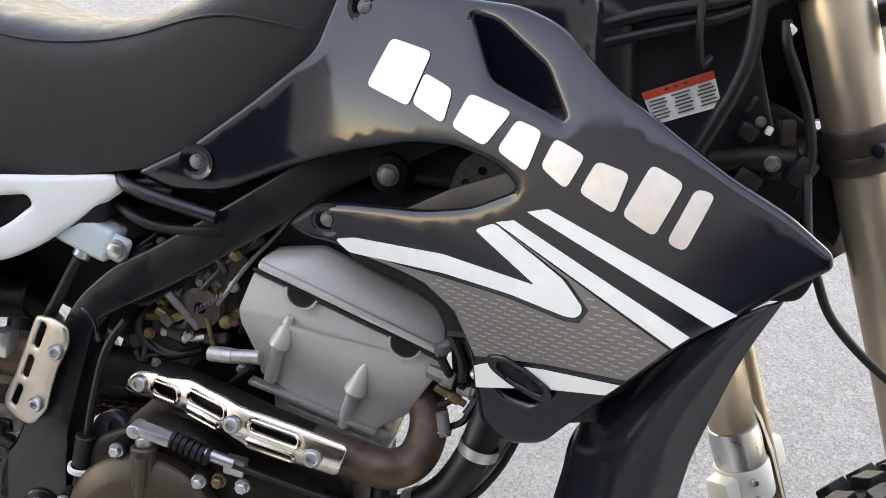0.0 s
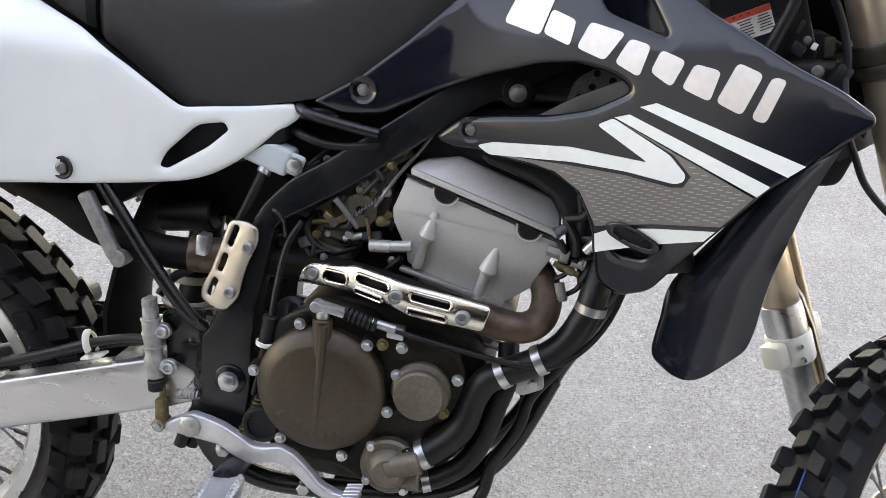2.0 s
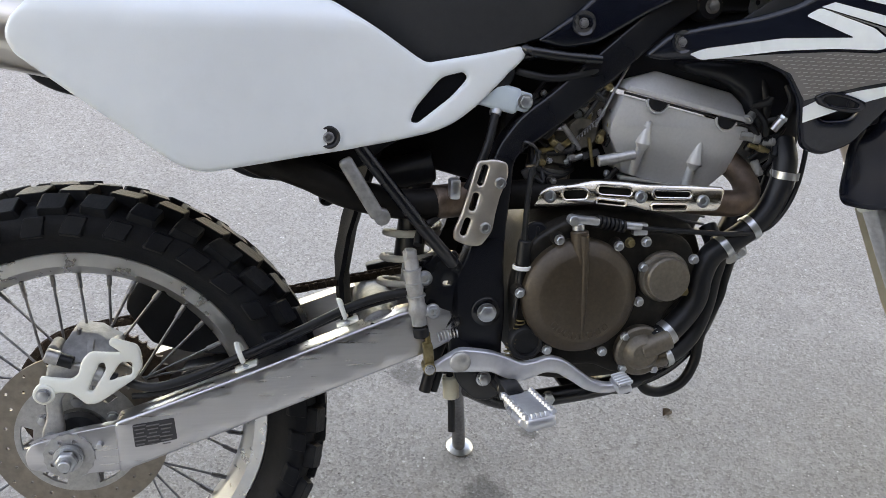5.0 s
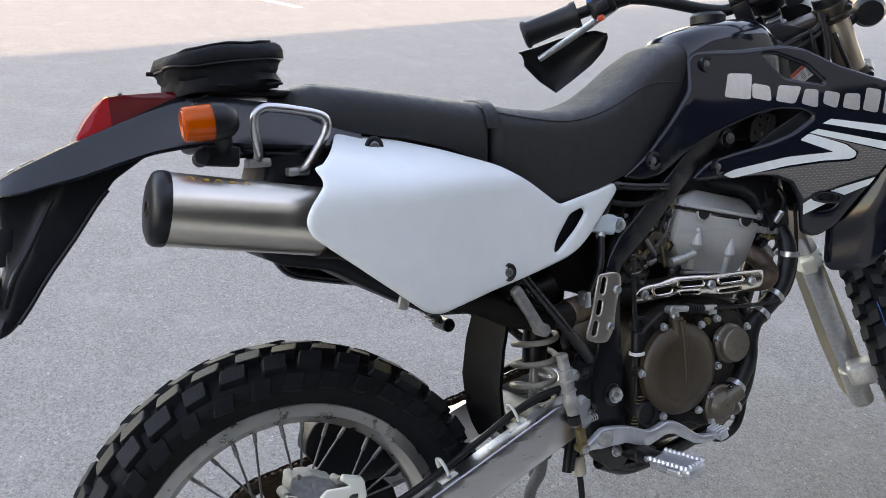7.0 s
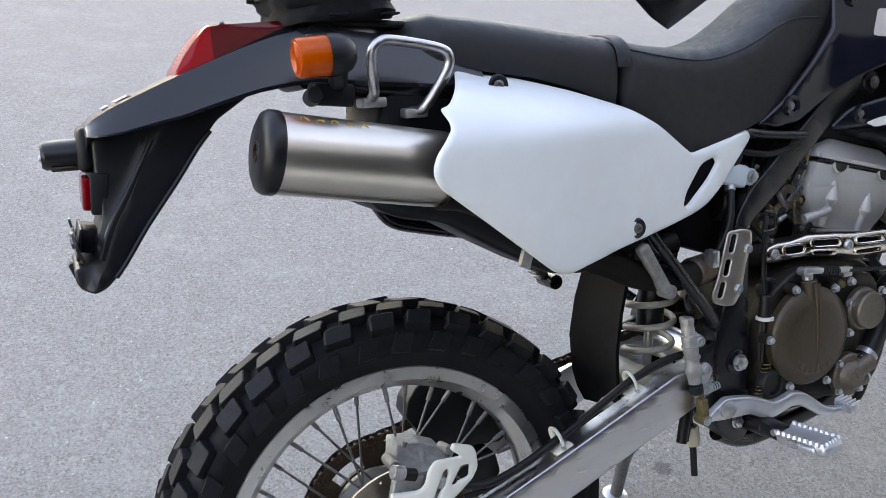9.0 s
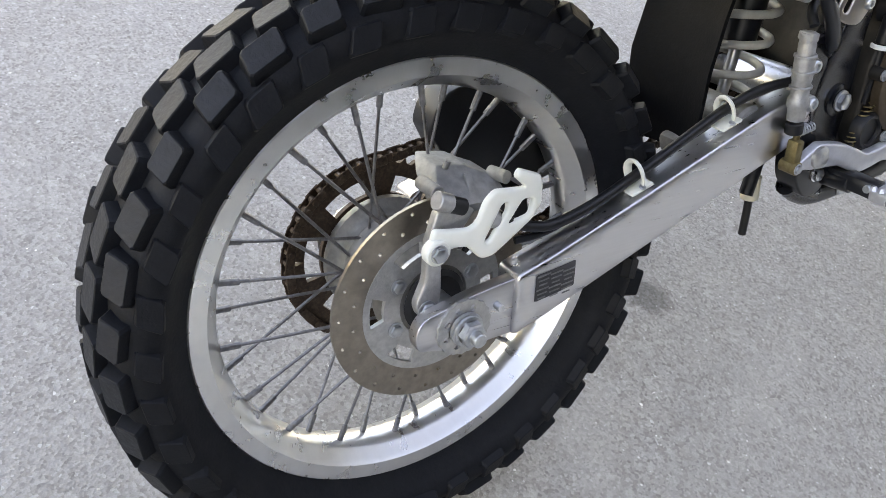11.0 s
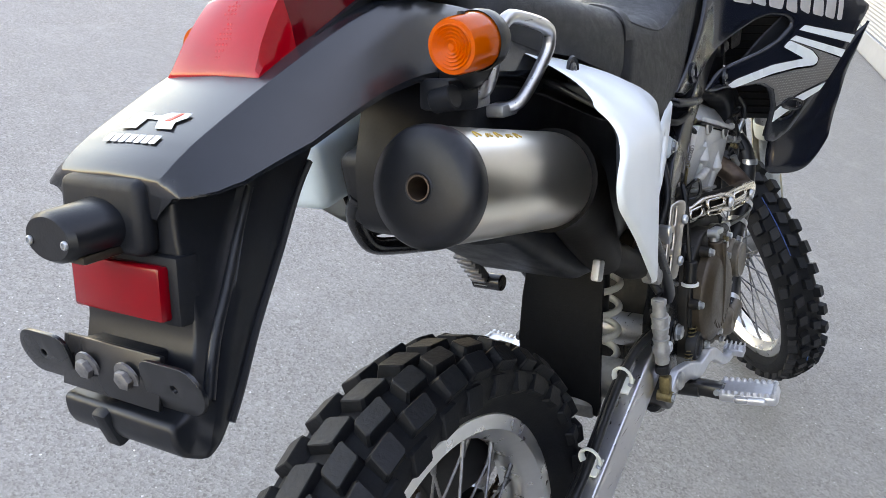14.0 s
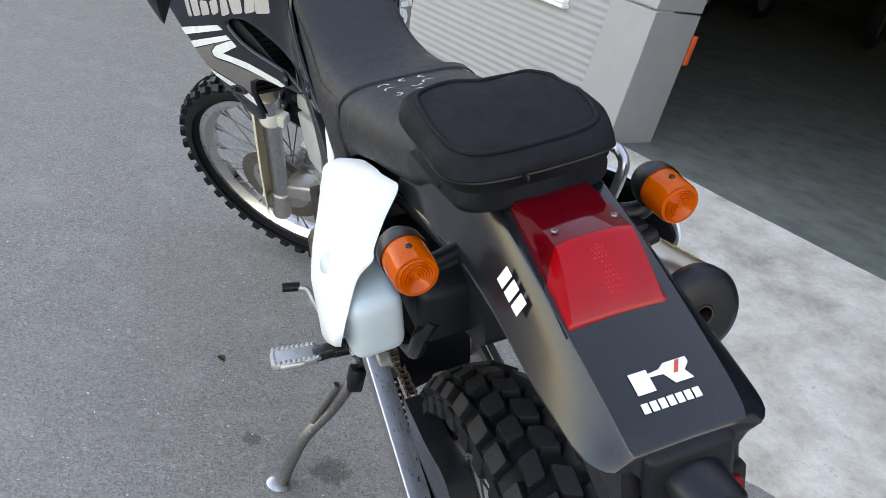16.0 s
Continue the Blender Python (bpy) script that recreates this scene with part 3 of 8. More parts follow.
def tyre(name, m, rim_r, crown_r, half, count, label, pattern):
    prof = [(rim_r - 0.004, -half * 0.52), (rim_r + 0.006, -half * 0.60), (rim_r + 0.02, -half * 0.80), (crown_r - 0.042, -half * 0.97), (crown_r - 0.026, -half * 0.98),
            (crown_r - 0.012, -half * 0.80), (crown_r - 0.004, -half * 0.45), (crown_r, 0)]
    prof = prof + [(r, -h) for r, h in prof[-2::-1]]
    prof = prof + [(rim_r - 0.012, half * 0.45), (rim_r - 0.012, -half * 0.45)]
    t = part(name, lathe(prof, 72, m, closed=True), RUBBER, bike, label, angle=60)

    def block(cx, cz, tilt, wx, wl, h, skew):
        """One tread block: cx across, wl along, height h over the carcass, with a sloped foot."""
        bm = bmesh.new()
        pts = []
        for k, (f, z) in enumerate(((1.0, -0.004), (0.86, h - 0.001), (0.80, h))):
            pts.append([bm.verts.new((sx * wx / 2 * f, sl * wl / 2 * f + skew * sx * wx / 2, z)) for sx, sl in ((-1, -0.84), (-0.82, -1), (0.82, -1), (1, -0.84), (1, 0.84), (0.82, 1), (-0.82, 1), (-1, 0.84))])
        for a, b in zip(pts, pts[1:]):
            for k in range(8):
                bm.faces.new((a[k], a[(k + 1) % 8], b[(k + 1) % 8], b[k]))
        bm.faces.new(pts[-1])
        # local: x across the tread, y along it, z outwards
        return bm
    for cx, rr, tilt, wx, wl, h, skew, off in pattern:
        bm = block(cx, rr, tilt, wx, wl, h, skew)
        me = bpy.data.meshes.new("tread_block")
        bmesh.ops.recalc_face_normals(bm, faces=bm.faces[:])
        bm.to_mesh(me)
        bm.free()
        # each block's top face takes the paler rubber, its sides the darker
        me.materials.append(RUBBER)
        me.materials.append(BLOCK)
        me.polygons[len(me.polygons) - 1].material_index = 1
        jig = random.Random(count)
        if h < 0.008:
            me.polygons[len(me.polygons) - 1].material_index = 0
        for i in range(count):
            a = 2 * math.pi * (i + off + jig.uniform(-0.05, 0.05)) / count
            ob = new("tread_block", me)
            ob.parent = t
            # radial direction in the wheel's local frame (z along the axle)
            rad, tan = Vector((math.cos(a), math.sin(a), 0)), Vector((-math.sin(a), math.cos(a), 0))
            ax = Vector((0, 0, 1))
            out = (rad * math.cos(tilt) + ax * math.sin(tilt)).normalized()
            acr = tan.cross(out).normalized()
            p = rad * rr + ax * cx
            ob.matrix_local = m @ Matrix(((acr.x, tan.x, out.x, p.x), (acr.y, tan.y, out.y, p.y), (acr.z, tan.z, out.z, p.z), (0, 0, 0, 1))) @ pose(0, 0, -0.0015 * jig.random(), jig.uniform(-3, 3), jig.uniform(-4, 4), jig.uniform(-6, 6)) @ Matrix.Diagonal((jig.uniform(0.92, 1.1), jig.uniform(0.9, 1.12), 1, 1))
    return t


def wheel_rim(m, r, half, parent, label):
    prof = [(r - 0.020, -half), (r - 0.003, -half), (r, -half + 0.003), (r - 0.004, -half + 0.006), (r - 0.014, -half + 0.010), (r - 0.022, -half * 0.45), (r - 0.026, -half * 0.3), (r - 0.026, half * 0.3),
            (r - 0.022, half * 0.45), (r - 0.014, half - 0.010), (r - 0.004, half - 0.006), (r, half - 0.003), (r - 0.003, half), (r - 0.020, half), (r - 0.024, half - 0.006), (r - 0.031, half * 0.5),
            (r - 0.036, half * 0.32), (r - 0.036, -half * 0.32), (r - 0.031, -half * 0.5), (r - 0.024, -half + 0.006)]
    return part("rim", lathe(prof, 96, m, closed=True), RIM, parent, label, angle=40)


def spokes(m, parent, r_out, hub_r, hub_half, count=36):
    for i in range(count):
        side = 1 if i % 2 else -1
        swing = 0.42 if (i // 2) % 2 else -0.42
        a = 2 * math.pi * i / count
        p = Vector((math.cos(a) * r_out, math.sin(a) * r_out, side * 0.006))
        q = Vector((math.cos(a + swing) * hub_r, math.sin(a + swing) * hub_r, side * hub_half))
        d = (q - p).normalized()
        bm = merge(rod(p + d * 0.018, q, 0.0019, 6), rod(p, p + d * 0.022, 0.0034, 8), rod(q, q + Vector((0, 0, side * 0.006)), 0.003, 6))
        part("spoke", moved(bm, m), SPOKE, parent)


rear_wheel = new("rear_wheel")
rear_wheel.parent = bike
front_wheel = new("front_wheel")
front_wheel.parent = bike
K = 35
rear_pattern = [(-0.015, 0.315, -0.10, 0.029, 0.045, 0.013, 0.30, 0.0), (0.015, 0.315, 0.10, 0.029, 0.045, 0.013, -0.30, 0.5),
                (-0.043, 0.308, -0.62, 0.027, 0.041, 0.013, 0.22, 0.5), (0.043, 0.308, 0.62, 0.027, 0.041, 0.013, -0.22, 0.0),
                (-0.0575, 0.286, -1.28, 0.026, 0.032, 0.006, 0.30, 0.0), (0.0575, 0.286, 1.28, 0.026, 0.032, 0.006, -0.30, 0.5)]
tyre("rear_tyre", REAR, 0.246, 0.318, 0.060, K, "worn black knobbly rear tyre", rear_pattern)
wheel_rim(REAR, 0.2465, 0.034, rear_wheel, "polished aluminium rim")
spokes(REAR, rear_wheel, 0.211, 0.050, 0.030)
front_pattern = [(-0.013, 0.331, -0.12, 0.021, 0.029, 0.013, 0.30, 0.0), (0.013, 0.331, 0.12, 0.021, 0.029, 0.013, -0.30, 0.5),
                 (-0.035, 0.325, -0.68, 0.021, 0.030, 0.013, 0.18, 0.5), (0.035, 0.325, 0.68, 0.021, 0.030, 0.013, -0.18, 0.0)]
tyre("front_tyre", FRONT, 0.282, 0.335, 0.047, 40, "black knobbly front tyre", front_pattern)
wheel_rim(FRONT, 0.282, 0.028, front_wheel, "polished aluminium rim")
spokes(FRONT, front_wheel, 0.248, 0.034, 0.030)


# ---- bodywork ----
def soft(v, k=0.03):
    return 0.5 * (v + math.sqrt(v * v + k * k))


def panel_out(x, z):
    """How far the white side panel stands out from the middle plane."""
    o = float(np.interp(x, (-0.01, 0.06, 0.15, 0.20, 0.25, 0.29, 0.33, 0.44, 0.58), (0.223, 0.217, 0.203, 0.186, 0.166, 0.149, 0.136, 0.108, 0.078)))
    return o - 0.095 * (max(0.0, z - 0.872) / 0.068) ** 1.8 * float(np.interp(x, (0.0, 0.05, 0.13, 0.30), (0.60, 0.68, 1.0, 1.0)))


def left_out(x, z):
    """The left panel wraps further inwards over its rear top."""
    w = max(0.0, min(1.0, (0.30 - x) / 0.12))
    base = panel_out(x, 0.80) - 0.014 * max(0.0, min(1.0, (0.22 - x) / 0.2))
    return (1 - w) * panel_out(x, z) + w * (base - 0.106 * max(0.0, (z - 0.835) / 0.125) ** 1.7)


PANEL = rounded([(0.022, 0.917), (0.037, 0.920), (0.092, 0.960), (0.174, 0.947), (0.250, 0.926), (0.330, 0.899), (0.385, 0.868), (0.434, 0.836), (0.447, 0.829), (0.523, 0.842), (0.570, 0.853), (0.581, 0.848), (0.577, 0.836),
                 (0.511, 0.773), (0.484, 0.754), (0.455, 0.743), (0.408, 0.734), (0.338, 0.723), (0.240, 0.712), (0.186, 0.706), (0.160, 0.714), (0.004, 0.834), (-0.003, 0.852), (0.004, 0.870), (0.030, 0.898)], 0.014, 5)
PANEL_HOLE = rounded([(0.427, 0.757), (0.433, 0.774), (0.466, 0.812), (0.495, 0.819), (0.501, 0.811), (0.480, 0.788), (0.436, 0.755)], 0.008, 4)
right_panel = part("side_panel", sheet(PANEL, lambda x, z: -panel_out(x, z), 0.0035, [PANEL_HOLE], roll=0.006, step=0.014), WHITE, bike, "white plastic right side panel with a slot", angle=50)
LEFT_PANEL = [(x, z + 0.022 * max(0.0, 1 - abs(x - 0.19) / 0.14) if z < 0.80 else z) for x, z in PANEL]
left_panel = part("side_panel", sheet(LEFT_PANEL, left_out, 0.0045, [], roll=0.011, step=0.014, side=1), WHITE, bike, "white plastic left side panel", angle=50)
# added black sheets make the white panels dark inside
LINER = rounded([(0.032, 0.900), (0.092, 0.944), (0.250, 0.914), (0.380, 0.858), (0.430, 0.828), (0.415, 0.745), (0.240, 0.722), (0.166, 0.720), (0.010, 0.838), (0.004, 0.852)], 0.01, 3)
part("panel_liner", sheet(LINER, lambda x, z: -(panel_out(x, z) - 0.005), 0.004, [], roll=0.001, step=0.02), MATTE, right_panel, "matte black sheet inside the panel")
part("panel_liner", sheet([(x, min(z, 0.86)) for x, z in LINER if x > 0.1], lambda x, z: left_out(x, z) - 0.005, 0.004, [], roll=0.0, step=0.02, side=1), MATTE, left_panel)
for x, z, p in ((0.325, 0.741, right_panel), (0.135, 0.938, right_panel), (0.325, 0.746, left_panel)):
    s = -1 if p is right_panel else 1
    y = s * ((panel_out if s < 0 else left_out)(x, z) + 0.001)
    part("screw_cup", lathe([(0.014, -0.001), (0.0125, 0.0012), (0.0105, 0.0005), (0.0095, -0.0004), (0, -0.0004)], 20, axis_pose((x, y, z), (0, s, 0))), SATIN, p)
    part("screw", socket_bolt((x, y, z), (0, s, 0), 0.0068, 0.0022), SPOKE, p)


def shroud_out(x, z):
    """The tank shroud's distance from the middle plane: narrow by the seat, wide in front."""
    return 0.086 + 0.48 * soft(x - 0.745) - 0.35 * soft(0.855 - z) - 0.30 * soft(z - 0.965)


SHROUD = rounded([(0.589, 0.859), (0.641, 0.896), (0.692, 0.946), (0.738, 0.998), (0.748, 1.055), (0.765, 1.066), (0.835, 1.062), (0.905, 1.066), (0.938, 1.058), (0.984, 1.026), (1.066, 0.989), (1.102, 0.977), (1.129, 0.962), (1.131, 0.954),
                  (1.107, 0.926), (1.088, 0.902), (1.067, 0.877), (1.040, 0.830), (1.010, 0.772), (0.996, 0.742), (0.968, 0.724), (0.942, 0.734), (0.931, 0.770), (0.924, 0.795), (0.902, 0.829), (0.870, 0.842), (0.820, 0.842), (0.786, 0.843), (0.760, 0.839),
                  (0.736, 0.844), (0.765, 0.874), (0.800, 0.884), (0.862, 0.899), (0.900, 0.914), (0.935, 0.940), (0.916, 0.952), (0.879, 0.956), (0.842, 0.948), (0.782, 0.923), (0.729, 0.894), (0.671, 0.857), (0.627, 0.848)], 0.010, 4)
VENT = rounded([(0.869, 1.052), (0.891, 1.050), (0.934, 1.027), (0.957, 0.994), (0.932, 1.000), (0.896, 1.009)], 0.006, 4)
CUT = rounded([(0.940, 0.787), (0.948, 0.802), (0.966, 0.803), (0.984, 0.798), (0.989, 0.790), (0.983, 0.776), (0.958, 0.772)], 0.007, 4)
STRIPE_A = [(0.944, 0.927), (0.958, 0.934), (1.089, 0.908), (1.078, 0.895)]
STRIPE_B = [(0.923, 0.912), (0.936, 0.918), (1.067, 0.883), (1.059, 0.871)]
VEE = rounded([(0.788, 0.849), (0.806, 0.857), (0.887, 0.873), (0.962, 0.877), (0.908, 0.901), (0.922, 0.911), (0.980, 0.889), (0.998, 0.874), (0.996, 0.866), (0.988, 0.863), (0.945, 0.863), (0.890, 0.858), (0.803, 0.842)], 0.004, 3)
STRIPE_L = [(0.929, 0.788), (0.943, 0.799), (0.982, 0.813), (1.035, 0.828), (1.028, 0.815), (0.985, 0.796), (0.934, 0.768)]
GREY = [(0.812, 0.8445), (0.851, 0.8455), (0.876, 0.8435), (0.905, 0.830), (0.928, 0.797), (0.944, 0.804), (0.982, 0.818), (1.038, 0.834), (1.057, 0.869), (0.926, 0.910), (0.983, 0.890), (1.002, 0.874), (0.998, 0.862), (0.988, 0.859), (0.945, 0.859), (0.890, 0.854)]
# the maker's name becomes eight plain blocks
MARKS = [[(0.794, 0.982), (0.807, 1.022), (0.844, 1.019), (0.834, 0.975)], [(0.837, 0.978), (0.842, 1.003), (0.868, 0.996), (0.866, 0.970)], [(0.873, 0.970), (0.882, 0.997), (0.917, 0.992), (0.902, 0.963)],
         [(0.912, 0.963), (0.922, 0.988), (0.942, 0.985), (0.937, 0.954)], [(0.946, 0.961), (0.952, 0.983), (0.975, 0.977), (0.967, 0.951)], [(0.976, 0.952), (0.983, 0.976), (1.006, 0.974), (1.002, 0.945)],
         [(1.007, 0.946), (1.018, 0.984), (1.040, 0.978), (1.030, 0.939)], [(1.038, 0.938), (1.047, 0.977), (1.059, 0.977), (1.050, 0.936)]]


def on_shroud(s, lift):
    return lambda x, z: s * (shroud_out(x, z) + lift)


for s in (-1, 1):
    shroud = part("tank_shroud", sheet(SHROUD, on_shroud(s, 0.0), 0.004, [VENT, CUT], roll=0.006, step=0.011, side=s), GLOSS, bike, "glossy dark plastic tank shroud with white stripes", angle=50)
    for name, outline, mat, lift in (("stripe", STRIPE_A, DECAL, 0.0008), ("stripe", STRIPE_B, DECAL, 0.0012), ("stripe", VEE, DECAL, 0.0012), ("stripe", STRIPE_L, DECAL, 0.0012), ("grey_field", GREY, GREY_DECAL, 0.0008)):
        part(name, sheet(outline, on_shroud(s, lift), 0.0006, [], roll=0, step=0.011, side=s), mat, shroud)
    for quad in MARKS:
        part("name_block", sheet(rounded(quad, 0.005, 3), on_shroud(s, 0.0010), 0.0006, [], roll=0, step=0.011, side=s), SILVER_DECAL, shroud, "plain silver block of a maker's mark")
    # the pale dashes printed on the grey field
    dash = bmesh.new()
    for i in range(34):
        for j in range(26):
            x, z = 0.81 + 0.0078 * i + 0.0039 * (j % 2), 0.795 + 0.0046 * j
            q = [(x - 0.0027, z - 0.0004), (x + 0.0027, z + 0.0006), (x + 0.0027, z + 0.0016), (x - 0.0027, z + 0.0006)]
            if inside((x, z), GREY) and edge_gap((x, z), [GREY]) > 0.003:
                dash.faces.new([dash.verts.new((a, s * (shroud_out(a, b) + 0.0016), b)) for a, b in q])
    tagged(part("dash_print", dash, DASH, shroud, "rows of pale printed dashes"), kind="stuff")
    for x, z, r in ((0.650, 0.883, 0.016), (0.777, 1.040, 0.015), (0.779, 0.864, 0.015)):
        y = s * (shroud_out(x, z) + 0.001)
        part("bolt_cup", lathe([(r, -0.002), (r * 0.97, 0.002), (r * 0.78, 0.0005), (r * 0.70, -0.0004), (0, -0.0004)], 24, axis_pose((x, y, z), (0, s, 0))), GLOSS, shroud)
        part("bolt", hex_bolt((x, y - 0.001 * s, z), (0, s, 0), 0.0050, 0.0032), SPOKE, shroud)
    # recess with its screw in the lower corner
    lug = rounded([(0.936, 0.803), (0.950, 0.811), (0.972, 0.807), (0.992, 0.799), (0.993, 0.789), (0.982, 0.784), (0.960, 0.787), (0.942, 0.793)], 0.006, 4)
    inner_lug = rounded([(0.946, 0.802), (0.953, 0.8055), (0.971, 0.802), (0.986, 0.796), (0.985, 0.791), (0.962, 0.792), (0.948, 0.797)], 0.004, 4)
    part("lug", sheet(lug, on_shroud(s, 0.0052), 0.005, [inner_lug], roll=0.002, step=0.008, side=s), GLOSS, shroud, "raised black mounting lug")
    part("recess", sheet(inner_lug, on_shroud(s, 0.0016), 0.0008, [], roll=0, step=0.008, side=s), MATTE, shroud)
    part("bolt", hex_bolt((0.977, s * (shroud_out(0.977, 0.796) + 0.002), 0.796), (0, s, 0), 0.0045, 0.003), SATIN, shroud)


# the rear end of the turned front fender, under the right shroud
s = -1
rows = []
for (xa, za, ya), (xb, zb, yb), sag, bulge in (((1.099, 0.920, 0.262), (1.108, 0.931, 0.270), 0.0, 0.002), ((1.071, 0.876, 0.220), (1.099, 0.883, 0.254), 0.0, 0.008), ((1.045, 0.818, 0.176), (1.096, 0.842, 0.240), 0.0, 0.014),
                                              ((1.020, 0.749, 0.136), (1.092, 0.800, 0.232), 0.0, 0.018), ((1.019, 0.705, 0.126), (1.092, 0.769, 0.225), 0.004, 0.018), ((1.018, 0.672, 0.125), (1.093, 0.738, 0.220), 0.010, 0.017), ((1.021, 0.660, 0.127), (1.090, 0.718, 0.217), 0.016, 0.015), ((1.026, 0.655, 0.131), (1.083, 0.706, 0.210), 0.018, 0.012)):
    row = []
    for k in range(13):
        f = k / 12
        w = math.sin(math.pi * f)
        row.append(Vector((xa + (xb - xa) * f, s * (ya + (yb - ya) * f + bulge * w), za + (zb - za) * f - sag * w)))
    rows.append(row)
fine = [spline([r[c] for r in rows], 4) for c in range(13)]
grid = [[fine[c][i] for c in range(13)] for i in range(len(fine[0]))]
sections = [r + [Vector((q.x + 0.002, q.y - s * 0.005, q.z + 0.001)) for q in reversed(r)] for r in grid]
fender_tail = part("front_fender_tail", loft(sections), GLOSS, bike, "glossy dark rear end of the front fender", angle=50)


# seat, in two cushions with a strap between them
def seat_section(x, top, bottom, half, n=24):
    pts = []
    for k in range(n + 1):
        a = math.pi * k / n
        c, s = math.cos(a), math.sin(a)
        y = half * math.copysign(abs(c) ** (0.46 + 0.30 * min(1.0, max(0.0, (x - 0.48) / 0.12))), c)
        z = top - 0.045 + 0.045 * s ** 0.7
        pts.append(Vector((x, y, z)))
    lo = [Vector((x, half * 0.99, (top - 0.045) * 0.5 + bottom * 0.5)), Vector((x, half * 0.93, bottom))]
    return [Vector((x, 0, bottom)), lo[1], lo[0]] + pts + [Vector((x, -lo[0].y, lo[0].z)), Vector((x, -lo[1].y, lo[1].z))]


SEAT_LINE = [(0.030, 1.012, 0.985, 0.050), (0.042, 1.024, 0.978, 0.066), (0.075, 1.031, 0.965, 0.080), (0.14, 1.023, 0.955, 0.090), (0.20, 1.014, 0.945, 0.096), (0.27, 1.003, 0.925, 0.099), (0.33, 0.994, 0.897, 0.100), (0.39, 0.983, 0.862, 0.099), (0.45, 0.977, 0.826, 0.096),
             (0.50, 0.977, 0.832, 0.092), (0.545, 0.986, 0.848, 0.088), (0.58, 0.999, 0.858, 0.085), (0.62, 1.023, 0.872, 0.082), (0.66, 1.052, 0.912, 0.078), (0.70, 1.075, 0.950, 0.073), (0.735, 1.085, 0.990, 0.068), (0.765, 1.086, 1.030, 0.058)]


def cushion(x0, x1, swell=0.0):
    n = 40
    out = []
    for i in range(n + 1):
        x = x0 + (x1 - x0) * i / n
        v = [float(np.interp(x, [q[0] for q in SEAT_LINE], [q[k] for q in SEAT_LINE])) for k in (1, 2, 3)]
        e = min(1.0, min(x - x0, x1 - x) / 0.012)
        k = 1 - 0.10 * (1 - math.sqrt(max(0.0, 1 - (1 - e) ** 2)))
        out.append(seat_section(x, v[0] - (1 - k) * 0.06 + swell, v[1], v[2] * k))
    return loft(out)


seat = part("seat", cushion(0.336, 0.765), SEAT, bike, "long black grained vinyl seat", angle=60)
part("rear_cushion", cushion(0.030, 0.330), SEAT, seat, "smooth black passenger cushion")
strap = [q * 1.0 for q in seat_section(0.333, 0.9965, 0.900, 0.1015)][3:-2]
part("strap", loft([[q + Vector((d, 0, h)) for q in strap] for d, h in ((-0.011, -0.001), (-0.010, 0.0015), (0.010, 0.0015), (0.011, -0.001))], closed=False), SEAT, seat, "black seat strap")
SEAM = [(0.345, 0.976), (0.409, 0.964), (0.474, 0.957), (0.531, 0.964), (0.579, 0.979), (0.628, 1.002), (0.665, 1.012), (0.725, 1.012)]


def seat_side(x, z):
    """Half width of the seat at a height."""
    sec = [q for q in seat_section(x, *[float(np.interp(x, [q[0] for q in SEAT_LINE], [q[k] for q in SEAT_LINE])) for k in (1, 2, 3)]) if q.y > 0]
    sec.sort(key=lambda q: q.z)
    return float(np.interp(z, [q.z for q in sec], [q.y for q in sec]))


for s in (-1, 1):
    pts = [Vector((q.x, s * (seat_side(q.x, q.y) + 0.0006), q.y)) for q in spline([(x, z, 0) for x, z in SEAM], 4)]
    part("seam", tube(pts, 0.0013, 6, 0), SEAT, seat)
# scuff marks on the rear cushion
rng = random.Random(11)
scuffs = bmesh.new()
for i in range(15):
    x, y = 0.165 + 0.13 * (i // 3) / 4 + rng.uniform(-0.006, 0.006), -0.03 + 0.03 * (i % 3) + rng.uniform(-0.006, 0.006) + 0.01
    a0, r = rng.uniform(0, 6.3), rng.uniform(0.005, 0.009)
    top = float(np.interp(x, [q[0] for q in SEAT_LINE], [q[1] for q in SEAT_LINE]))
    ring = [(x + r * math.cos(a0 + k * 0.5), y + r * math.sin(a0 + k * 0.5)) for k in range(7)]
    ring2 = [(x + (r + 0.0026) * math.cos(a0 + k * 0.5), y + (r + 0.0026) * math.sin(a0 + k * 0.5)) for k in range(7)]
    for k in range(6):
        scuffs.faces.new([scuffs.verts.new((px, py, float(np.interp(px, [q[0] for q in SEAT_LINE], [q[1] for q in SEAT_LINE])) + 0.0016 - 0.4 * (abs(py) / 0.1) ** 4 * 0.02)) for px, py in (ring[k], ring[k + 1], ring2[k + 1], ring2[k])])
tagged(part("scuff_marks", scuffs, PAPER, seat, "pale curved scuffs on the passenger cushion"), kind="stuff")

# fuel tank in front of the seat
TANK = [(0.740, 1.070, 0.050), (0.755, 1.096, 0.070), (0.80, 1.112, 0.085), (0.86, 1.122, 0.090), (0.92, 1.126, 0.088), (0.955, 1.116, 0.080), (0.975, 1.080, 0.070)]
tank = part("fuel_tank", loft([[Vector((x, h * math.copysign(abs(math.cos(a)) ** 0.6, math.cos(a)), 0.99 + (t - 0.99) * max(0.0, math.sin(a)) ** 0.5 if math.sin(a) > 0 else 0.95)) for a in (2 * math.pi * k / 32 for k in range(32))] for x, t, h in TANK]), GLOSS, bike, "glossy black fuel tank", angle=60)
part("filler_cap", lathe([(0.032, 0), (0.032, 0.014), (0.026, 0.020), (0, 0.021)], 28, axis_pose((0.86, 0, 1.118), (0.02, 0, 1))), SATIN, tank, "round black filler cap")

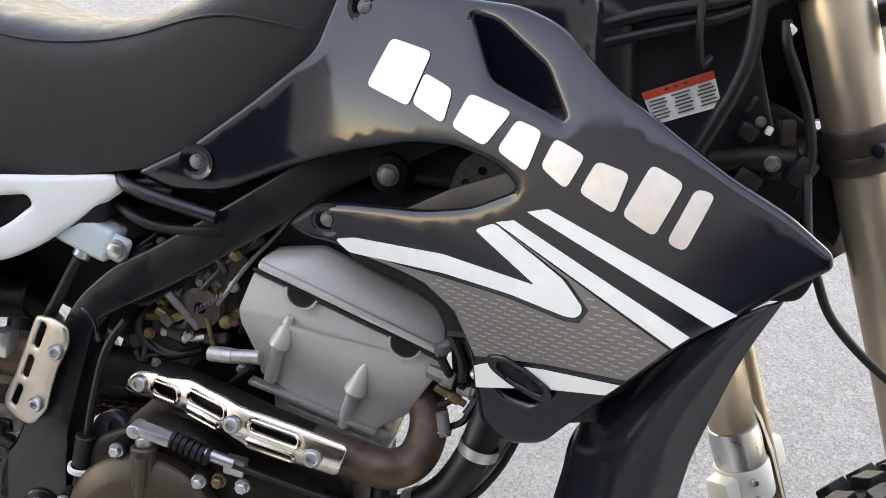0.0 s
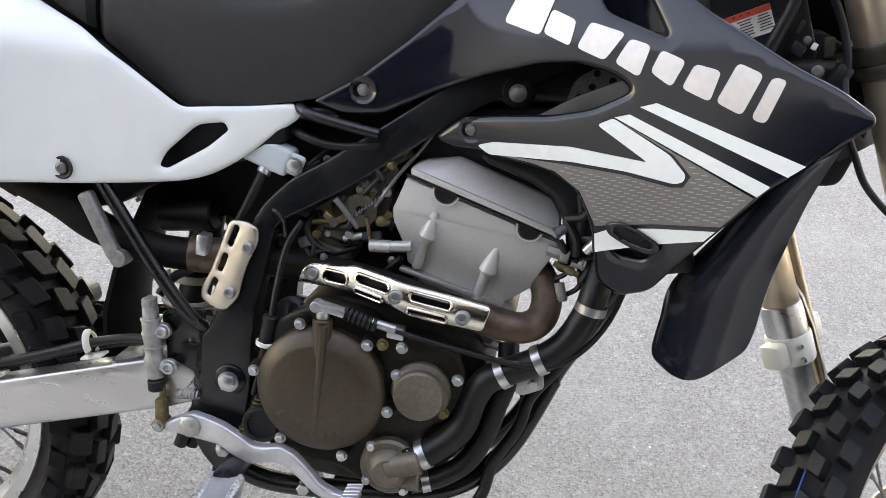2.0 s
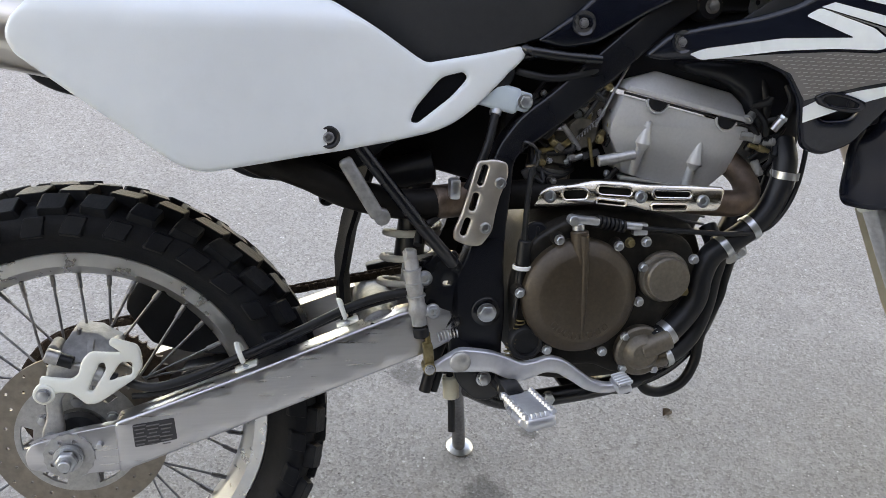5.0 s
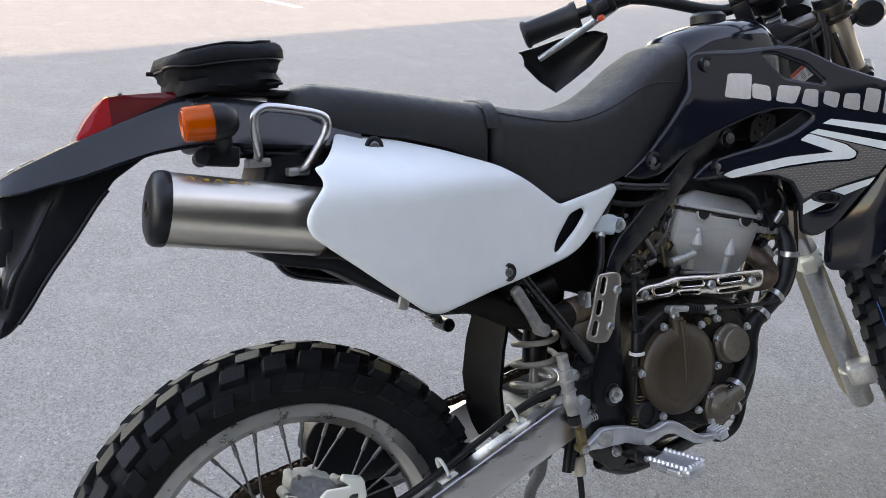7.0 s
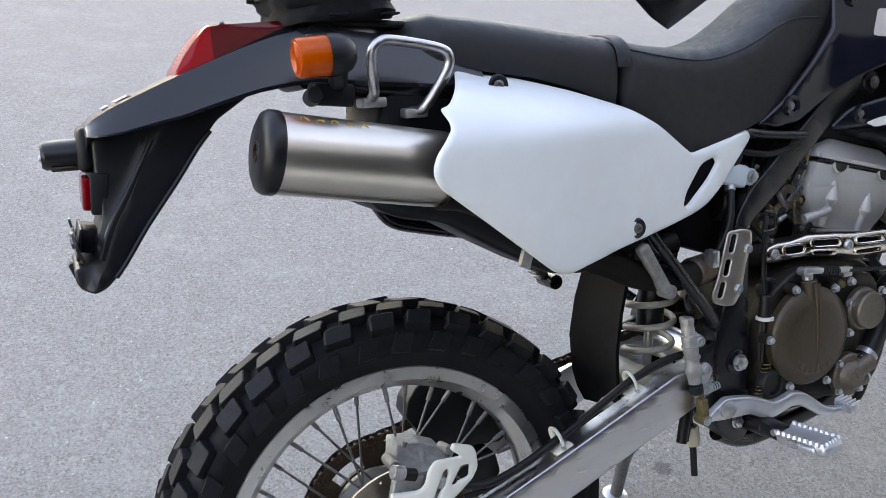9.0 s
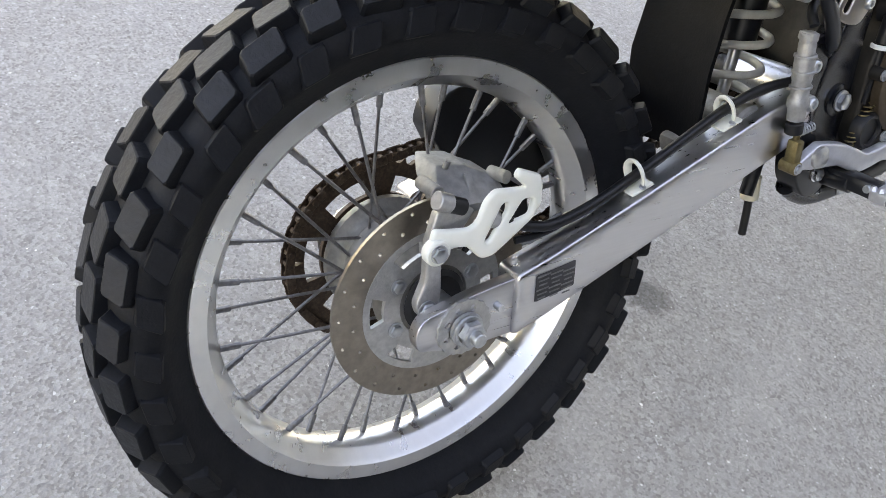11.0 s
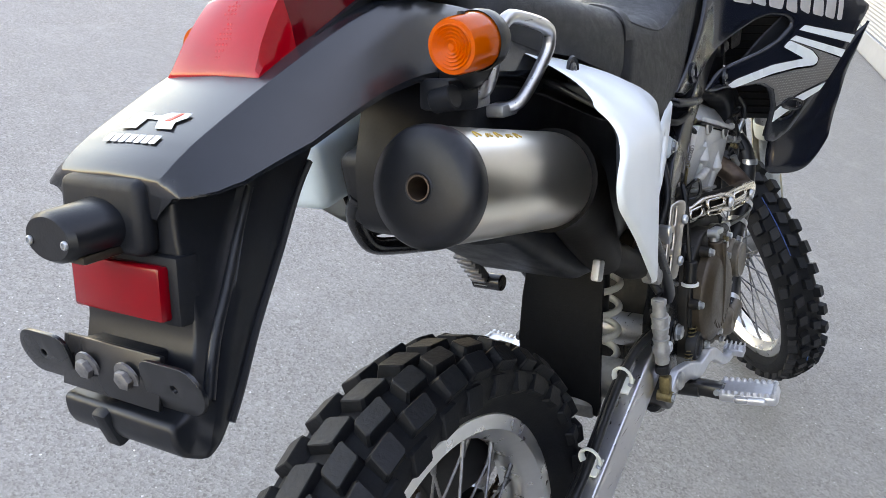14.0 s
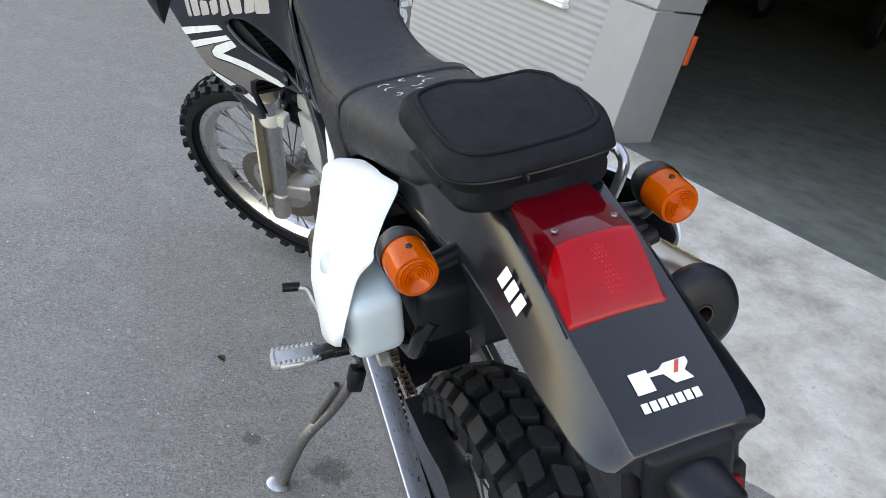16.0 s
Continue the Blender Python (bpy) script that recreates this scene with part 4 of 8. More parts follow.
# ---- tail ----
FENDER = [(-0.3380, 0.914, 0.046, 0.056, 0.008), (-0.3366, 0.9185, 0.0495, 0.064, 0.012), (-0.3325, 0.9225, 0.052, 0.0705, 0.016), (-0.3265, 0.9270, 0.053, 0.0755, 0.020), (-0.318, 0.9320, 0.0535, 0.0790, 0.025), (-0.30, 0.941, 0.054, 0.082, 0.032), (-0.236, 0.968, 0.055, 0.085, 0.046), (-0.15, 1.000, 0.056, 0.085, 0.055), (-0.08, 1.017, 0.057, 0.085, 0.066), (-0.03, 1.012, 0.058, 0.086, 0.066), (0.05, 1.000, 0.060, 0.088, 0.060), (0.13, 0.985, 0.060, 0.088, 0.050)]
TAIL_Y = -0.005
fen = []
for q in spline([(x, z, a) for x, z, a, b, d in FENDER], 4):
    b = float(np.interp(q.x, [f[0] for f in FENDER], [f[3] for f in FENDER]))
    d = float(np.interp(q.x, [f[0] for f in FENDER], [f[4] for f in FENDER]))
    x, z, a = q
    half = [(0, z + 0.001), (a * 0.6, z), (a * 0.97, z - 0.0012), (a, z - 0.0028), (a + (b - a) * 0.45, z - d * 0.42), (b, z - d * 0.92), (b, z - d), (b - 0.006, z - d), (a - 0.004, z - 0.022), (0, z - 0.018)]
    sec = [Vector((x, TAIL_Y + y, zz)) for y, zz in half] + [Vector((x, TAIL_Y - y, zz)) for y, zz in reversed(half[1:-1])]
    fen.append(sec)
fender = part("rear_fender", loft(fen), TAIL, bike, "faded black plastic rear fender", angle=24)
FLAP = rounded([(-0.12, 0.965), (-0.160, 0.940), (-0.197, 0.916), (-0.221, 0.886), (-0.249, 0.849), (-0.284, 0.806), (-0.310, 0.770), (-0.324, 0.753), (-0.335, 0.743), (-0.347, 0.738), (-0.360, 0.742), (-0.366, 0.752), (-0.366, 0.767), (-0.352, 0.768), (-0.343, 0.780), (-0.340, 0.795), (-0.333, 0.814), (-0.331, 0.830), (-0.333, 0.869), (-0.332, 0.905), (-0.25, 0.945)], 0.005, 3)
RIDGE = lambda z: float(np.interp(z, (0.74, 0.810, 0.855, 0.885, 0.918, 0.96), (-0.352, -0.323, -0.295, -0.279, -0.260, -0.236)))


def flap_out(x, z):
    """The flank stands out before its ridge and rolls to a thin front lip."""
    f = max(0.0, min(1.0, (x - RIDGE(z) + 0.008) / 0.012))
    return -0.056 - 0.016 * max(0.0, (0.88 - z) / 0.16) - 0.008 * f * f * (3 - 2 * f) + 0.10 * max(0.0, x - RIDGE(z) - 0.006)


flap = part("fender_flap", sheet(FLAP, flap_out, 0.108, [], roll=0.004, step=0.008), TAIL_MATTE, bike, "matte black tail piece under the fender", angle=40)
part("flap_ridge", tube([(RIDGE(z), flap_out(RIDGE(z) + 0.004, z) + 0.003, z) for z in (0.775, 0.81, 0.84, 0.87, 0.90)], 0.0045, 10, 3, r_end=0.003), TAIL_MATTE, flap)
part("flap_lip", tube([(x - 0.001, flap_out(x, z) - 0.0005, z + 0.001) for x, z in ((-0.205, 0.904), (-0.221, 0.886), (-0.249, 0.849), (-0.284, 0.806), (-0.310, 0.770), (-0.324, 0.753))], 0.0028, 8, 3), TAIL_MATTE, flap)
part("lamp_mount", box((0.018, 0.080, 0.050), pose(-0.338, -0.002, 0.892, 0, 4, 0), 0.012, 3), MATTE, flap)
part("rib", box((0.02, 0.016, 0.03), pose(-0.358, 0.0, 0.752, 0, -20, 0), 0.004), MATTE, flap)
pod = part("plate_lamp", lathe([(0, 0), (0.021, 0), (0.025, 0.004), (0.026, 0.03), (0.028, 0.052), (0.028, 0.056)], 32, Matrix.Translation((-0.384, -0.002, 0.887)) @ pose(0, 0, 0, 0, 90, 0) @ Matrix.Diagonal((0.66, 1.0, 1, 1))), SATIN, bike, "black cylindrical licence plate lamp")
for y in (-0.020, 0.015):
    part("screw", socket_bolt((-0.3842, y, 0.885), (-1, 0, 0), 0.003, 0.002), STEEL, pod)
part("lamp_lens", box((0.035, 0.04, 0.006), pose(-0.358, -0.002, 0.8725), 0.002), BROWN, pod, "smoky plate lamp lens")
part("rear_reflector", box((0.010, 0.088, 0.036), pose(-0.343, -0.008, 0.845, 0, 4, 0), 0.0025), RED_REFLEX, bike, "red rectangular rear reflector")
part("reflector_base", box((0.02, 0.104, 0.046), pose(-0.330, -0.008, 0.845, 0, 4, 0), 0.003), MATTE, bike)
bracket_hole = [(0.003 * math.cos(a) , 0.003 * math.sin(a)) for a in (2 * math.pi * k / 12 for k in range(12))]
bracket = new("plate_bracket")
bracket.parent = bike
bracket["label"] = "black steel number plate bracket"
part("bracket_block", box((0.026, 0.070, 0.028), pose(-0.345, -0.004, 0.791, 0, 12, 0), 0.004), MATTE, bracket)
part("bracket_plate", box((0.004, 0.098, 0.036), pose(-0.357, -0.004, 0.790, 0, 12, 0), 0.001), FRAME, bracket)
for s in (-1, 1):
    cx = 0.066
    ear = rounded([(-0.029, -0.017), (0.018, -0.017), (0.029, 0), (0.018, 0.017), (-0.029, 0.017)], 0.012, 4)
    part("bracket_ear", sheet(ear, lambda a, b: 0.0, 0.003, [bracket_hole], roll=0.0006, step=0.01, place=lambda a, y, b: Vector((-0.362 + y - 0.21 * b, -0.004 + s * (cx + a), 0.792 + b))), FRAME, bracket)
    part("bracket_bolt", hex_bolt((-0.3590, 0.020 * s - 0.003, 0.790), (-1, 0, -0.2), 0.0070, 0.007, 1.6), SPOKE, bracket)

# tail lamp
lamp = new("tail_lamp")
lamp.parent = bike
lamp["label"] = "large red tail lamp on the fender"


def lens_edge(x):
    """Half width of the lens: it tapers towards the seat."""
    return float(np.interp(x, (-0.242, -0.10), (0.0465, 0.0395)))


LENS_FOOT = lambda x: float(np.interp(x, (-0.242, -0.10), (0.9645, 1.0215)))
part("gasket", loft([[Vector((x, w * (lens_edge(x) + 0.0042), LENS_FOOT(x) + h)) for w, h in ((-1, -0.012), (-1, -0.0005), (1, -0.0005), (1, -0.012))] for x in np.linspace(-0.2400, -0.096, 8)]), MATTE, lamp)


def lamp_skin(stations, inset, crown):
    """A lens lofted over stations (x, height over its foot), its sides leaning in by inset."""
    rows = []
    for x, h in stations:
        e, z = lens_edge(x), LENS_FOOT(x)
        rows.append([Vector((x, w * (e - inset * k * (h / 0.05)), z - 0.001 + h * k + crown * (1 - w * w) * k)) for w, k in ((1, 0), (1, 0.45), (0.93, 0.95), (0.6, 1), (0.25, 1), (-0.25, 1), (-0.6, 1), (-0.93, 0.95), (-1, 0.45), (-1, 0))])
    return loft(rows)


part("flange_lens", lamp_skin([(-0.1915, 0.0360), (-0.1905, 0.0385), (-0.176, 0.0345), (-0.150, 0.0245), (-0.125, 0.0150), (-0.108, 0.0085), (-0.100, 0.003)], 0.008, 0.001), RED_DEEP, lamp, "deep red upper part of the lens", angle=30)
dome = part("lens", lamp_skin([(-0.2360, 0.001), (-0.2340, 0.006), (-0.223, 0.0195), (-0.209, 0.0315), (-0.198, 0.0385), (-0.1945, 0.0396), (-0.1915, 0.0392)], 0.008, 0.0012), RED, lamp, "bright red brake lens on the rear face", angle=30)
# reflex prisms, whose brighter red paints in the lens's hot spots
cells = bmesh.new()
for cx, cy, rr in ((-0.2055, 0.002, 0.0060), (-0.2215, -0.002, 0.0080)):
    for i in range(-5, 6):
        for j in range(-5, 6):
            x, y = cx + 0.0026 * i, cy + 0.0034 * (j + 0.5 * (i % 2))
            if math.hypot(x - cx, y - cy) < rr:
                top = LENS_FOOT(x) + float(np.interp(x, (-0.234, -0.223, -0.209, -0.198), (0.006, 0.0195, 0.0315, 0.0385)))
                bmesh.ops.create_cone(cells, cap_ends=True, segments=6, radius1=0.0017, radius2=0.0003, depth=0.0010, matrix=axis_pose((x, y, top + 0.0004), (-0.75, 0, 0.66)))
tagged(part("reflex_cells", cells, lens("hotspot_red_reflex", (0.66, 0.012, 0.022), 0.05), dome, "patches of red reflex prisms with painted-in hot spots"), kind="stuff")
for s in (-1, 1):
    part("lens_screw", socket_bolt((-0.176, 0.028 * s, LENS_FOOT(-0.176) + 0.0335), (0.0, 0, 1), 0.0032, 0.002), SPOKE, lamp)
for s in (-1, 1):
    ind = new("rear_indicator")
    ind.parent = bike
    ind["label"] = "round amber rear indicator on a black stalk"
    c = Vector((-0.122, 0.136 if s > 0 else -0.132, 0.979))
    rings = [(0, 0.0012)] + [q for k in range(1, 7) for q in ((0.0032 * k, 0.0012 - 0.0001 * k), (0.0032 * k + 0.001, 0.0026 - 0.0001 * k))]
    part("lens", lathe([(r * 0.86, h) for r, h in rings] + [(0.0204, 0.002), (0.0216, 0.005), (0.0226, 0.034), (0.0226, 0.038)], 36, axis_pose(c, (1, 0, 0.05))), AMBER, ind, "ribbed amber lens")
    part("housing", lathe([(0.0238, 0.036), (0.0242, 0.042), (0.0230, 0.053), (0.018, 0.063), (0.012, 0.068), (0, 0.068)], 28, axis_pose(c, (1, 0, 0.05))), SATIN, ind)
    part("stalk", tube([c + Vector((0.050, 0, -0.012)), c + Vector((0.052, -0.012 * s, -0.026)), c + Vector((0.058, -0.036 * s, -0.027)), c + Vector((0.066, -0.070 * s, -0.024))], 0.0105, 12), HOSE, ind)
    part("lens_screw", socket_bolt(c + Vector((0.018, 0, 0.0232)), (0, 0, 1), 0.003, 0.002), SATIN, ind)
part("grab_rail", tube([(-0.022, -0.090, 0.930), (-0.024, -0.108, 0.940), (-0.030, -0.122, 0.980), (-0.020, -0.125, 0.994), (0.0, -0.125, 0.995), (0.052, -0.125, 0.985), (0.066, -0.124, 0.974), (0.062, -0.120, 0.955), (0.040, -0.105, 0.918), (0.030, -0.085, 0.912)], 0.0062, 12), ALLOY, bike, "bent aluminium grab rail")
for p in ((-0.02, -0.085, 0.926), (0.032, -0.085, 0.911)):
    part("rail_foot", box((0.03, 0.03, 0.012), Matrix.Translation(p), 0.003), CAST, bike)
part("rail_bracket", merge(box((0.050, 0.030, 0.026), pose(-0.074, -0.100, 0.938, 0, 6, 0), 0.005), rod((-0.098, -0.100, 0.935), (-0.098, -0.120, 0.940), 0.010, 14)), MATTE, bike, "black bracket under the rear indicator")
part("luggage_rack", box((0.11, 0.10, 0.010), pose(-0.010, 0, 1.020, 0, 3, 0), 0.004), SATIN, bike)

# plain blocks on the fender in place of the maker's sign
sign = new("fender_sign")
sign.parent = bike
sign["label"] = "white and red sticker shapes on the fender"


def fender_place(lift):
    def put(u, y, v):
        """u across (to the bike's right), v up the fender from its sign's foot."""
        x = -0.316 + v * 0.90
        z = float(np.interp(x, [f[0] for f in FENDER], [f[1] for f in FENDER]))
        return Vector((x, TAIL_Y + 0.002 - u, z + 0.0016 + lift - y))
    return put


for outline, mat in (([(-0.024, 0.015), (-0.008, 0.015), (-0.008, 0.034), (-0.024, 0.034)], DECAL), ([(-0.008, 0.027), (0.004, 0.026), (0.010, 0.016), (0.026, 0.016), (0.022, 0.024), (0.028, 0.030), (0.028, 0.035), (0.008, 0.035), (0.002, 0.031), (-0.008, 0.030)], DECAL)):
    part("sticker", sheet(outline, lambda a, b: 0.0, 0.0005, [], roll=0, step=0.006, place=fender_place(0.0006)), mat, sign)
part("sticker", sheet([(0.012, 0.024), (0.018, 0.034), (0.022, 0.034), (0.016, 0.024)], lambda a, b: 0.0, 0.0005, [], roll=0, step=0.006, place=fender_place(0.0012)), RED_PRINT, sign)
for k in range(7):
    part("bar", sheet([(-0.026 + 0.0075 * k, 0.0), (-0.0202 + 0.0075 * k, 0.0), (-0.0202 + 0.0075 * k, 0.008), (-0.026 + 0.0075 * k, 0.008)], lambda a, b: 0.0, 0.0005, [], roll=0, step=0.006, place=fender_place(0.0006)), DECAL, sign)
for k in range(3):
    part("side_bar", sheet([(-0.076, 0.138 + 0.016 * k), (-0.066, 0.138 + 0.016 * k), (-0.066, 0.150 + 0.016 * k), (-0.076, 0.150 + 0.016 * k)], lambda a, b: 0.0, 0.0005, [], roll=0, step=0.006,
         place=lambda u, y, v: fender_place(0.0012)(u, y, v) - Vector((0, 0, (abs(u) - 0.053) * 1.05 + 0.001))), DECAL, sign)

# silencer
muf = new("muffler")
muf.parent = bike
muf["label"] = "brushed steel muffler with a black end cap"
M0, M1 = Vector((-0.172, -0.131, 0.883)), Vector((0.050, -0.128, 0.843))
ax = axis_pose(M0, M1 - M0)
L = (M1 - M0).length
part("can", lathe([(0.0448, 0.018), (0.0455, 0.020), (0.0455, L - 0.004), (0.0445, L), (0.030, L)], 56, ax), MUFFLER, muf)
part("end_cap", lathe([(0.009, 0.02), (0.009, 0.0), (0.011, -0.001), (0.012, 0.0), (0.034, 0.000), (0.0435, 0.004), (0.0468, 0.010), (0.0468, 0.020), (0.0455, 0.022)], 56, ax), SATIN, muf, "black rubbery end cap with a round outlet")
part("outlet", lathe([(0.0086, -0.0015), (0.0098, -0.0015), (0.0098, 0.03), (0.0086, 0.03)], 24, ax, closed=True), PIPE, muf)
way = (M1 - M0).normalized()
side_way = Vector((0, -1, 0))
up_way = way.cross(side_way) * (1 if way.cross(side_way).z > 0 else -1)


def on_can(along, turn):
    return M0 + way * along + (side_way * math.cos(turn) + up_way * math.sin(turn)) * 0.0458


for k in range(5):
    a, w = 0.040 + 0.017 * k, 0.10 if k % 2 else 0.16
    strokes = ([(a, 1.02), (a + 0.004, 1.02 + w), (a + 0.009, 1.04)], [(a + 0.001, 1.03), (a + 0.010, 1.02 + w)])
    for pts in strokes[:1 + (k % 2)]:
        part("scribble", tube([on_can(u, t) for u, t in pts], 0.0008, 6, 3), SCRIBBLE, muf)
part("front_cone", tube([M1 - (M1 - M0).normalized() * 0.002, (0.09, -0.126, 0.828), (0.14, -0.118, 0.795), (0.20, -0.11, 0.745), (0.26, -0.100, 0.702)], 0.050, 24, 6, r_end=0.022), PIPE_DARK, muf, "black front section of the muffler")
exhaust = part("exhaust_pipe", tube([(0.245, -0.106, 0.712), (0.302, -0.102, 0.690), (0.353, -0.10, 0.666), (0.424, -0.092, 0.650), (0.490, -0.078, 0.651), (0.56, -0.066, 0.656), (0.62, -0.064, 0.658)], 0.020, 20), PIPE_DARK, bike, "dark heat-stained exhaust pipe")
part("exhaust_joint", rod((0.462, -0.083, 0.650), (0.512, -0.074, 0.653), 0.0225, 24), PIPE, exhaust, "rusty exhaust joint")
part("joint_clamp", box((0.014, 0.02, 0.026), pose(0.487, -0.100, 0.672), 0.003), STEEL, exhaust)
part("header_pipe", tube([(0.850, -0.035, 0.715), (0.876, -0.045, 0.708), (0.895, -0.072, 0.690), (0.895, -0.100, 0.668), (0.876, -0.115, 0.656), (0.842, -0.116, 0.656), (0.80, -0.112, 0.659)], 0.0180, 20), PIPE, exhaust, "brown heat-stained header pipe")
part("middle_pipe", tube([(0.80, -0.112, 0.659), (0.75, -0.107, 0.664), (0.70, -0.094, 0.666), (0.65, -0.072, 0.662), (0.60, -0.064, 0.658)], 0.0172, 20), PIPE_DARK, exhaust)


def slot(cx, cz, length, width, turn):
    c, s = math.cos(radians(turn)), math.sin(radians(turn))
    pts = []
    for k in range(16):
        a = 2 * math.pi * k / 16
        u = (length / 2 - width / 2) * (1 if math.cos(a) > 0 else -1) + width / 2 * math.cos(a)
        v = width / 2 * math.sin(a)
        pts.append((cx + c * u - s * v, cz + s * u + c * v))
    return pts


GUARD = rounded([(0.599, 0.646), (0.604, 0.660), (0.612, 0.669), (0.627, 0.674), (0.646, 0.676), (0.674, 0.684), (0.713, 0.684), (0.741, 0.682), (0.792, 0.683), (0.839, 0.682), (0.833, 0.650), (0.799, 0.648), (0.771, 0.645), (0.743, 0.646), (0.723, 0.652), (0.700, 0.650), (0.676, 0.652), (0.647, 0.648), (0.625, 0.644), (0.605, 0.642)], 0.006, 4)
guard_mid = lambda x: float(np.interp(x, (0.60, 0.65, 0.70, 0.76, 0.84), (0.657, 0.662, 0.667, 0.664, 0.666)))
guard_y = lambda x, z: float(np.interp(x, (0.60, 0.62, 0.729, 0.808, 0.84), (-0.083, -0.088, -0.129, -0.143, -0.147))) + min(1.5, ((z - guard_mid(x)) / 0.017) ** 2) * 0.005
GUARD_SLOTS = [slot(0.650, 0.664, 0.030, 0.0125, 4), slot(0.698, 0.672, 0.040, 0.0105, -1), slot(0.770, 0.6715, 0.046, 0.0090, 0), slot(0.695, 0.6565, 0.034, 0.0060, -3), slot(0.768, 0.6545, 0.044, 0.0070, 1)]
guard = part("heat_guard", sheet(GUARD, guard_y, 0.0016, GUARD_SLOTS, roll=0.0025, step=0.007), POLISHED, exhaust, "polished steel heat guard with slots", angle=50)
for hole in GUARD_SLOTS:
    cx, cz = sum(p[0] for p in hole) / 16, sum(p[1] for p in hole) / 16
    ring = [(cx + (x - cx) * 1.08, guard_y(x, z) - 0.0006, cz + (z - cz) * 1.22) for x, z in hole]
    part("slot_rim", tube(ring + [ring[0]], 0.0019, 8, 0, caps=False), POLISHED, guard)
for x, z in ((0.619, 0.659), (0.729, 0.667), (0.809, 0.664)):
    part("guard_bolt", socket_bolt((x, guard_y(x, z) - 0.0005, z), (0, -1, 0), 0.0085, 0.005), STEEL, exhaust)
GUARD2 = rounded([(0.516, 0.708), (0.538, 0.711), (0.554, 0.707), (0.556, 0.690), (0.546, 0.663), (0.541, 0.640), (0.538, 0.617), (0.524, 0.597), (0.506, 0.597), (0.488, 0.604), (0.488, 0.616), (0.498, 0.641), (0.505, 0.668)], 0.006, 4)
part("heat_guard", sheet(GUARD2, lambda x, z: -0.1095 + 0.25 * max(0.0, 0.520 + (z - 0.61) * 0.30 - x), 0.0018, [slot(0.523, 0.690, 0.028, 0.0078, 74), slot(0.513, 0.655, 0.025, 0.0078, 74), slot(0.503, 0.622, 0.025, 0.0078, 72)], roll=0.0022, step=0.007), NICKEL, exhaust, "tall dull steel pipe guard with slots", angle=50)
for x, z in ((0.545, 0.681), (0.528, 0.622)):
    part("guard_bolt", socket_bolt((x, -0.1100, z), (0, -1, 0), 0.0075, 0.005), STEEL, exhaust)

# ---- frame ----
frame_part = new("frame")
frame_part.parent = bike
frame_part["label"] = "black painted steel frame"
SPAR = rounded([(0.92, 1.02), (0.80, 0.945), (0.747, 0.908), (0.679, 0.848), (0.611, 0.790), (0.578, 0.767), (0.547, 0.728), (0.537, 0.700), (0.523, 0.640), (0.506, 0.577), (0.488, 0.543), (0.486, 0.498), (0.488, 0.450), (0.500, 0.400), (0.530, 0.372), (0.560, 0.378), (0.566, 0.41),
                (0.560, 0.453), (0.563, 0.500), (0.558, 0.560), (0.557, 0.603), (0.565, 0.675), (0.567, 0.710), (0.596, 0.731), (0.644, 0.766), (0.689, 0.804), (0.733, 0.844), (0.786, 0.891), (0.93, 0.985)], 0.02, 4)
for s in (-1, 1):
    part("spar", sheet(SPAR, lambda x, z: s * (0.080 + 0.022 * max(0.0, min(1.0, (0.80 - z) / 0.2))), 0.032, [], roll=0.003, step=0.02, side=s), FRAME, frame_part, angle=40)
    part("subframe_tube", tube([(0.350, 0.112 * s, 0.745), (0.368, 0.116 * s, 0.721), (0.438, 0.117 * s, 0.633), (0.478, 0.112 * s, 0.585), (0.495, 0.098 * s, 0.566)], 0.0085, 12, 3), FRAME, frame_part)
    part("seat_rail", tube([(0.62, 0.056 * s, 0.850), (0.52, 0.060 * s, 0.838), (0.34, 0.072 * s, 0.86), (0.10, 0.075 * s, 0.93), (-0.04, 0.070 * s, 0.945)], 0.012, 12, 5), FRAME, frame_part)
    part("cradle_rail", tube([(0.925, 0.018 * s, 0.56), (0.895, 0.034 * s, 0.475), (0.862, 0.045 * s, 0.425), (0.815, 0.055 * s, 0.392), (0.75, 0.062 * s, 0.374), (0.66, 0.068 * s, 0.362), (0.58, 0.070 * s, 0.358), (0.52, 0.078 * s, 0.385)], 0.0135, 14), FRAME, frame_part)
    part("pivot_plate", lathe([(0.020, 0), (0.020, 0.0025), (0.018, 0.004), (0, 0.004)], 28, axis_pose((0.536, s * 0.102, 0.505), (0, s, 0))), FRAME, frame_part)
    part("pivot_bolt", hex_bolt((0.536, s * 0.1075, 0.505), (0, s, 0), 0.0105, 0.009, 1.25), STEEL, frame_part)
    part("lower_bolt", hex_bolt((0.537, s * 0.103, 0.408), (0, s, 0), 0.0085, 0.008, 1.25), STEEL, frame_part)
    part("lower_bolt", hex_bolt((0.640, s * 0.075, 0.362), (0, s, 0), 0.0085, 0.010, 1.25), STEEL, frame_part)
part("down_tube", tube([(1.06, 0, 0.95), (1.012, 0, 0.79), (0.965, 0, 0.665), (0.926, 0, 0.575), (0.908, 0, 0.515)], 0.019, 16, 4), FRAME, frame_part)
part("head_tube", rod((1.06, 0, 1.06), (1.135, 0, 0.90), 0.03, 20), FRAME, frame_part)
part("top_tube", tube([(1.07, 0, 1.03), (0.95, 0, 0.99), (0.80, 0, 0.95), (0.70, 0, 0.86)], 0.022, 16, 4), FRAME, frame_part)
part("skid_strap", box((0.10, 0.13, 0.008), pose(0.72, 0, 0.362, 0, 2, 0), 0.003), FRAME, frame_part)
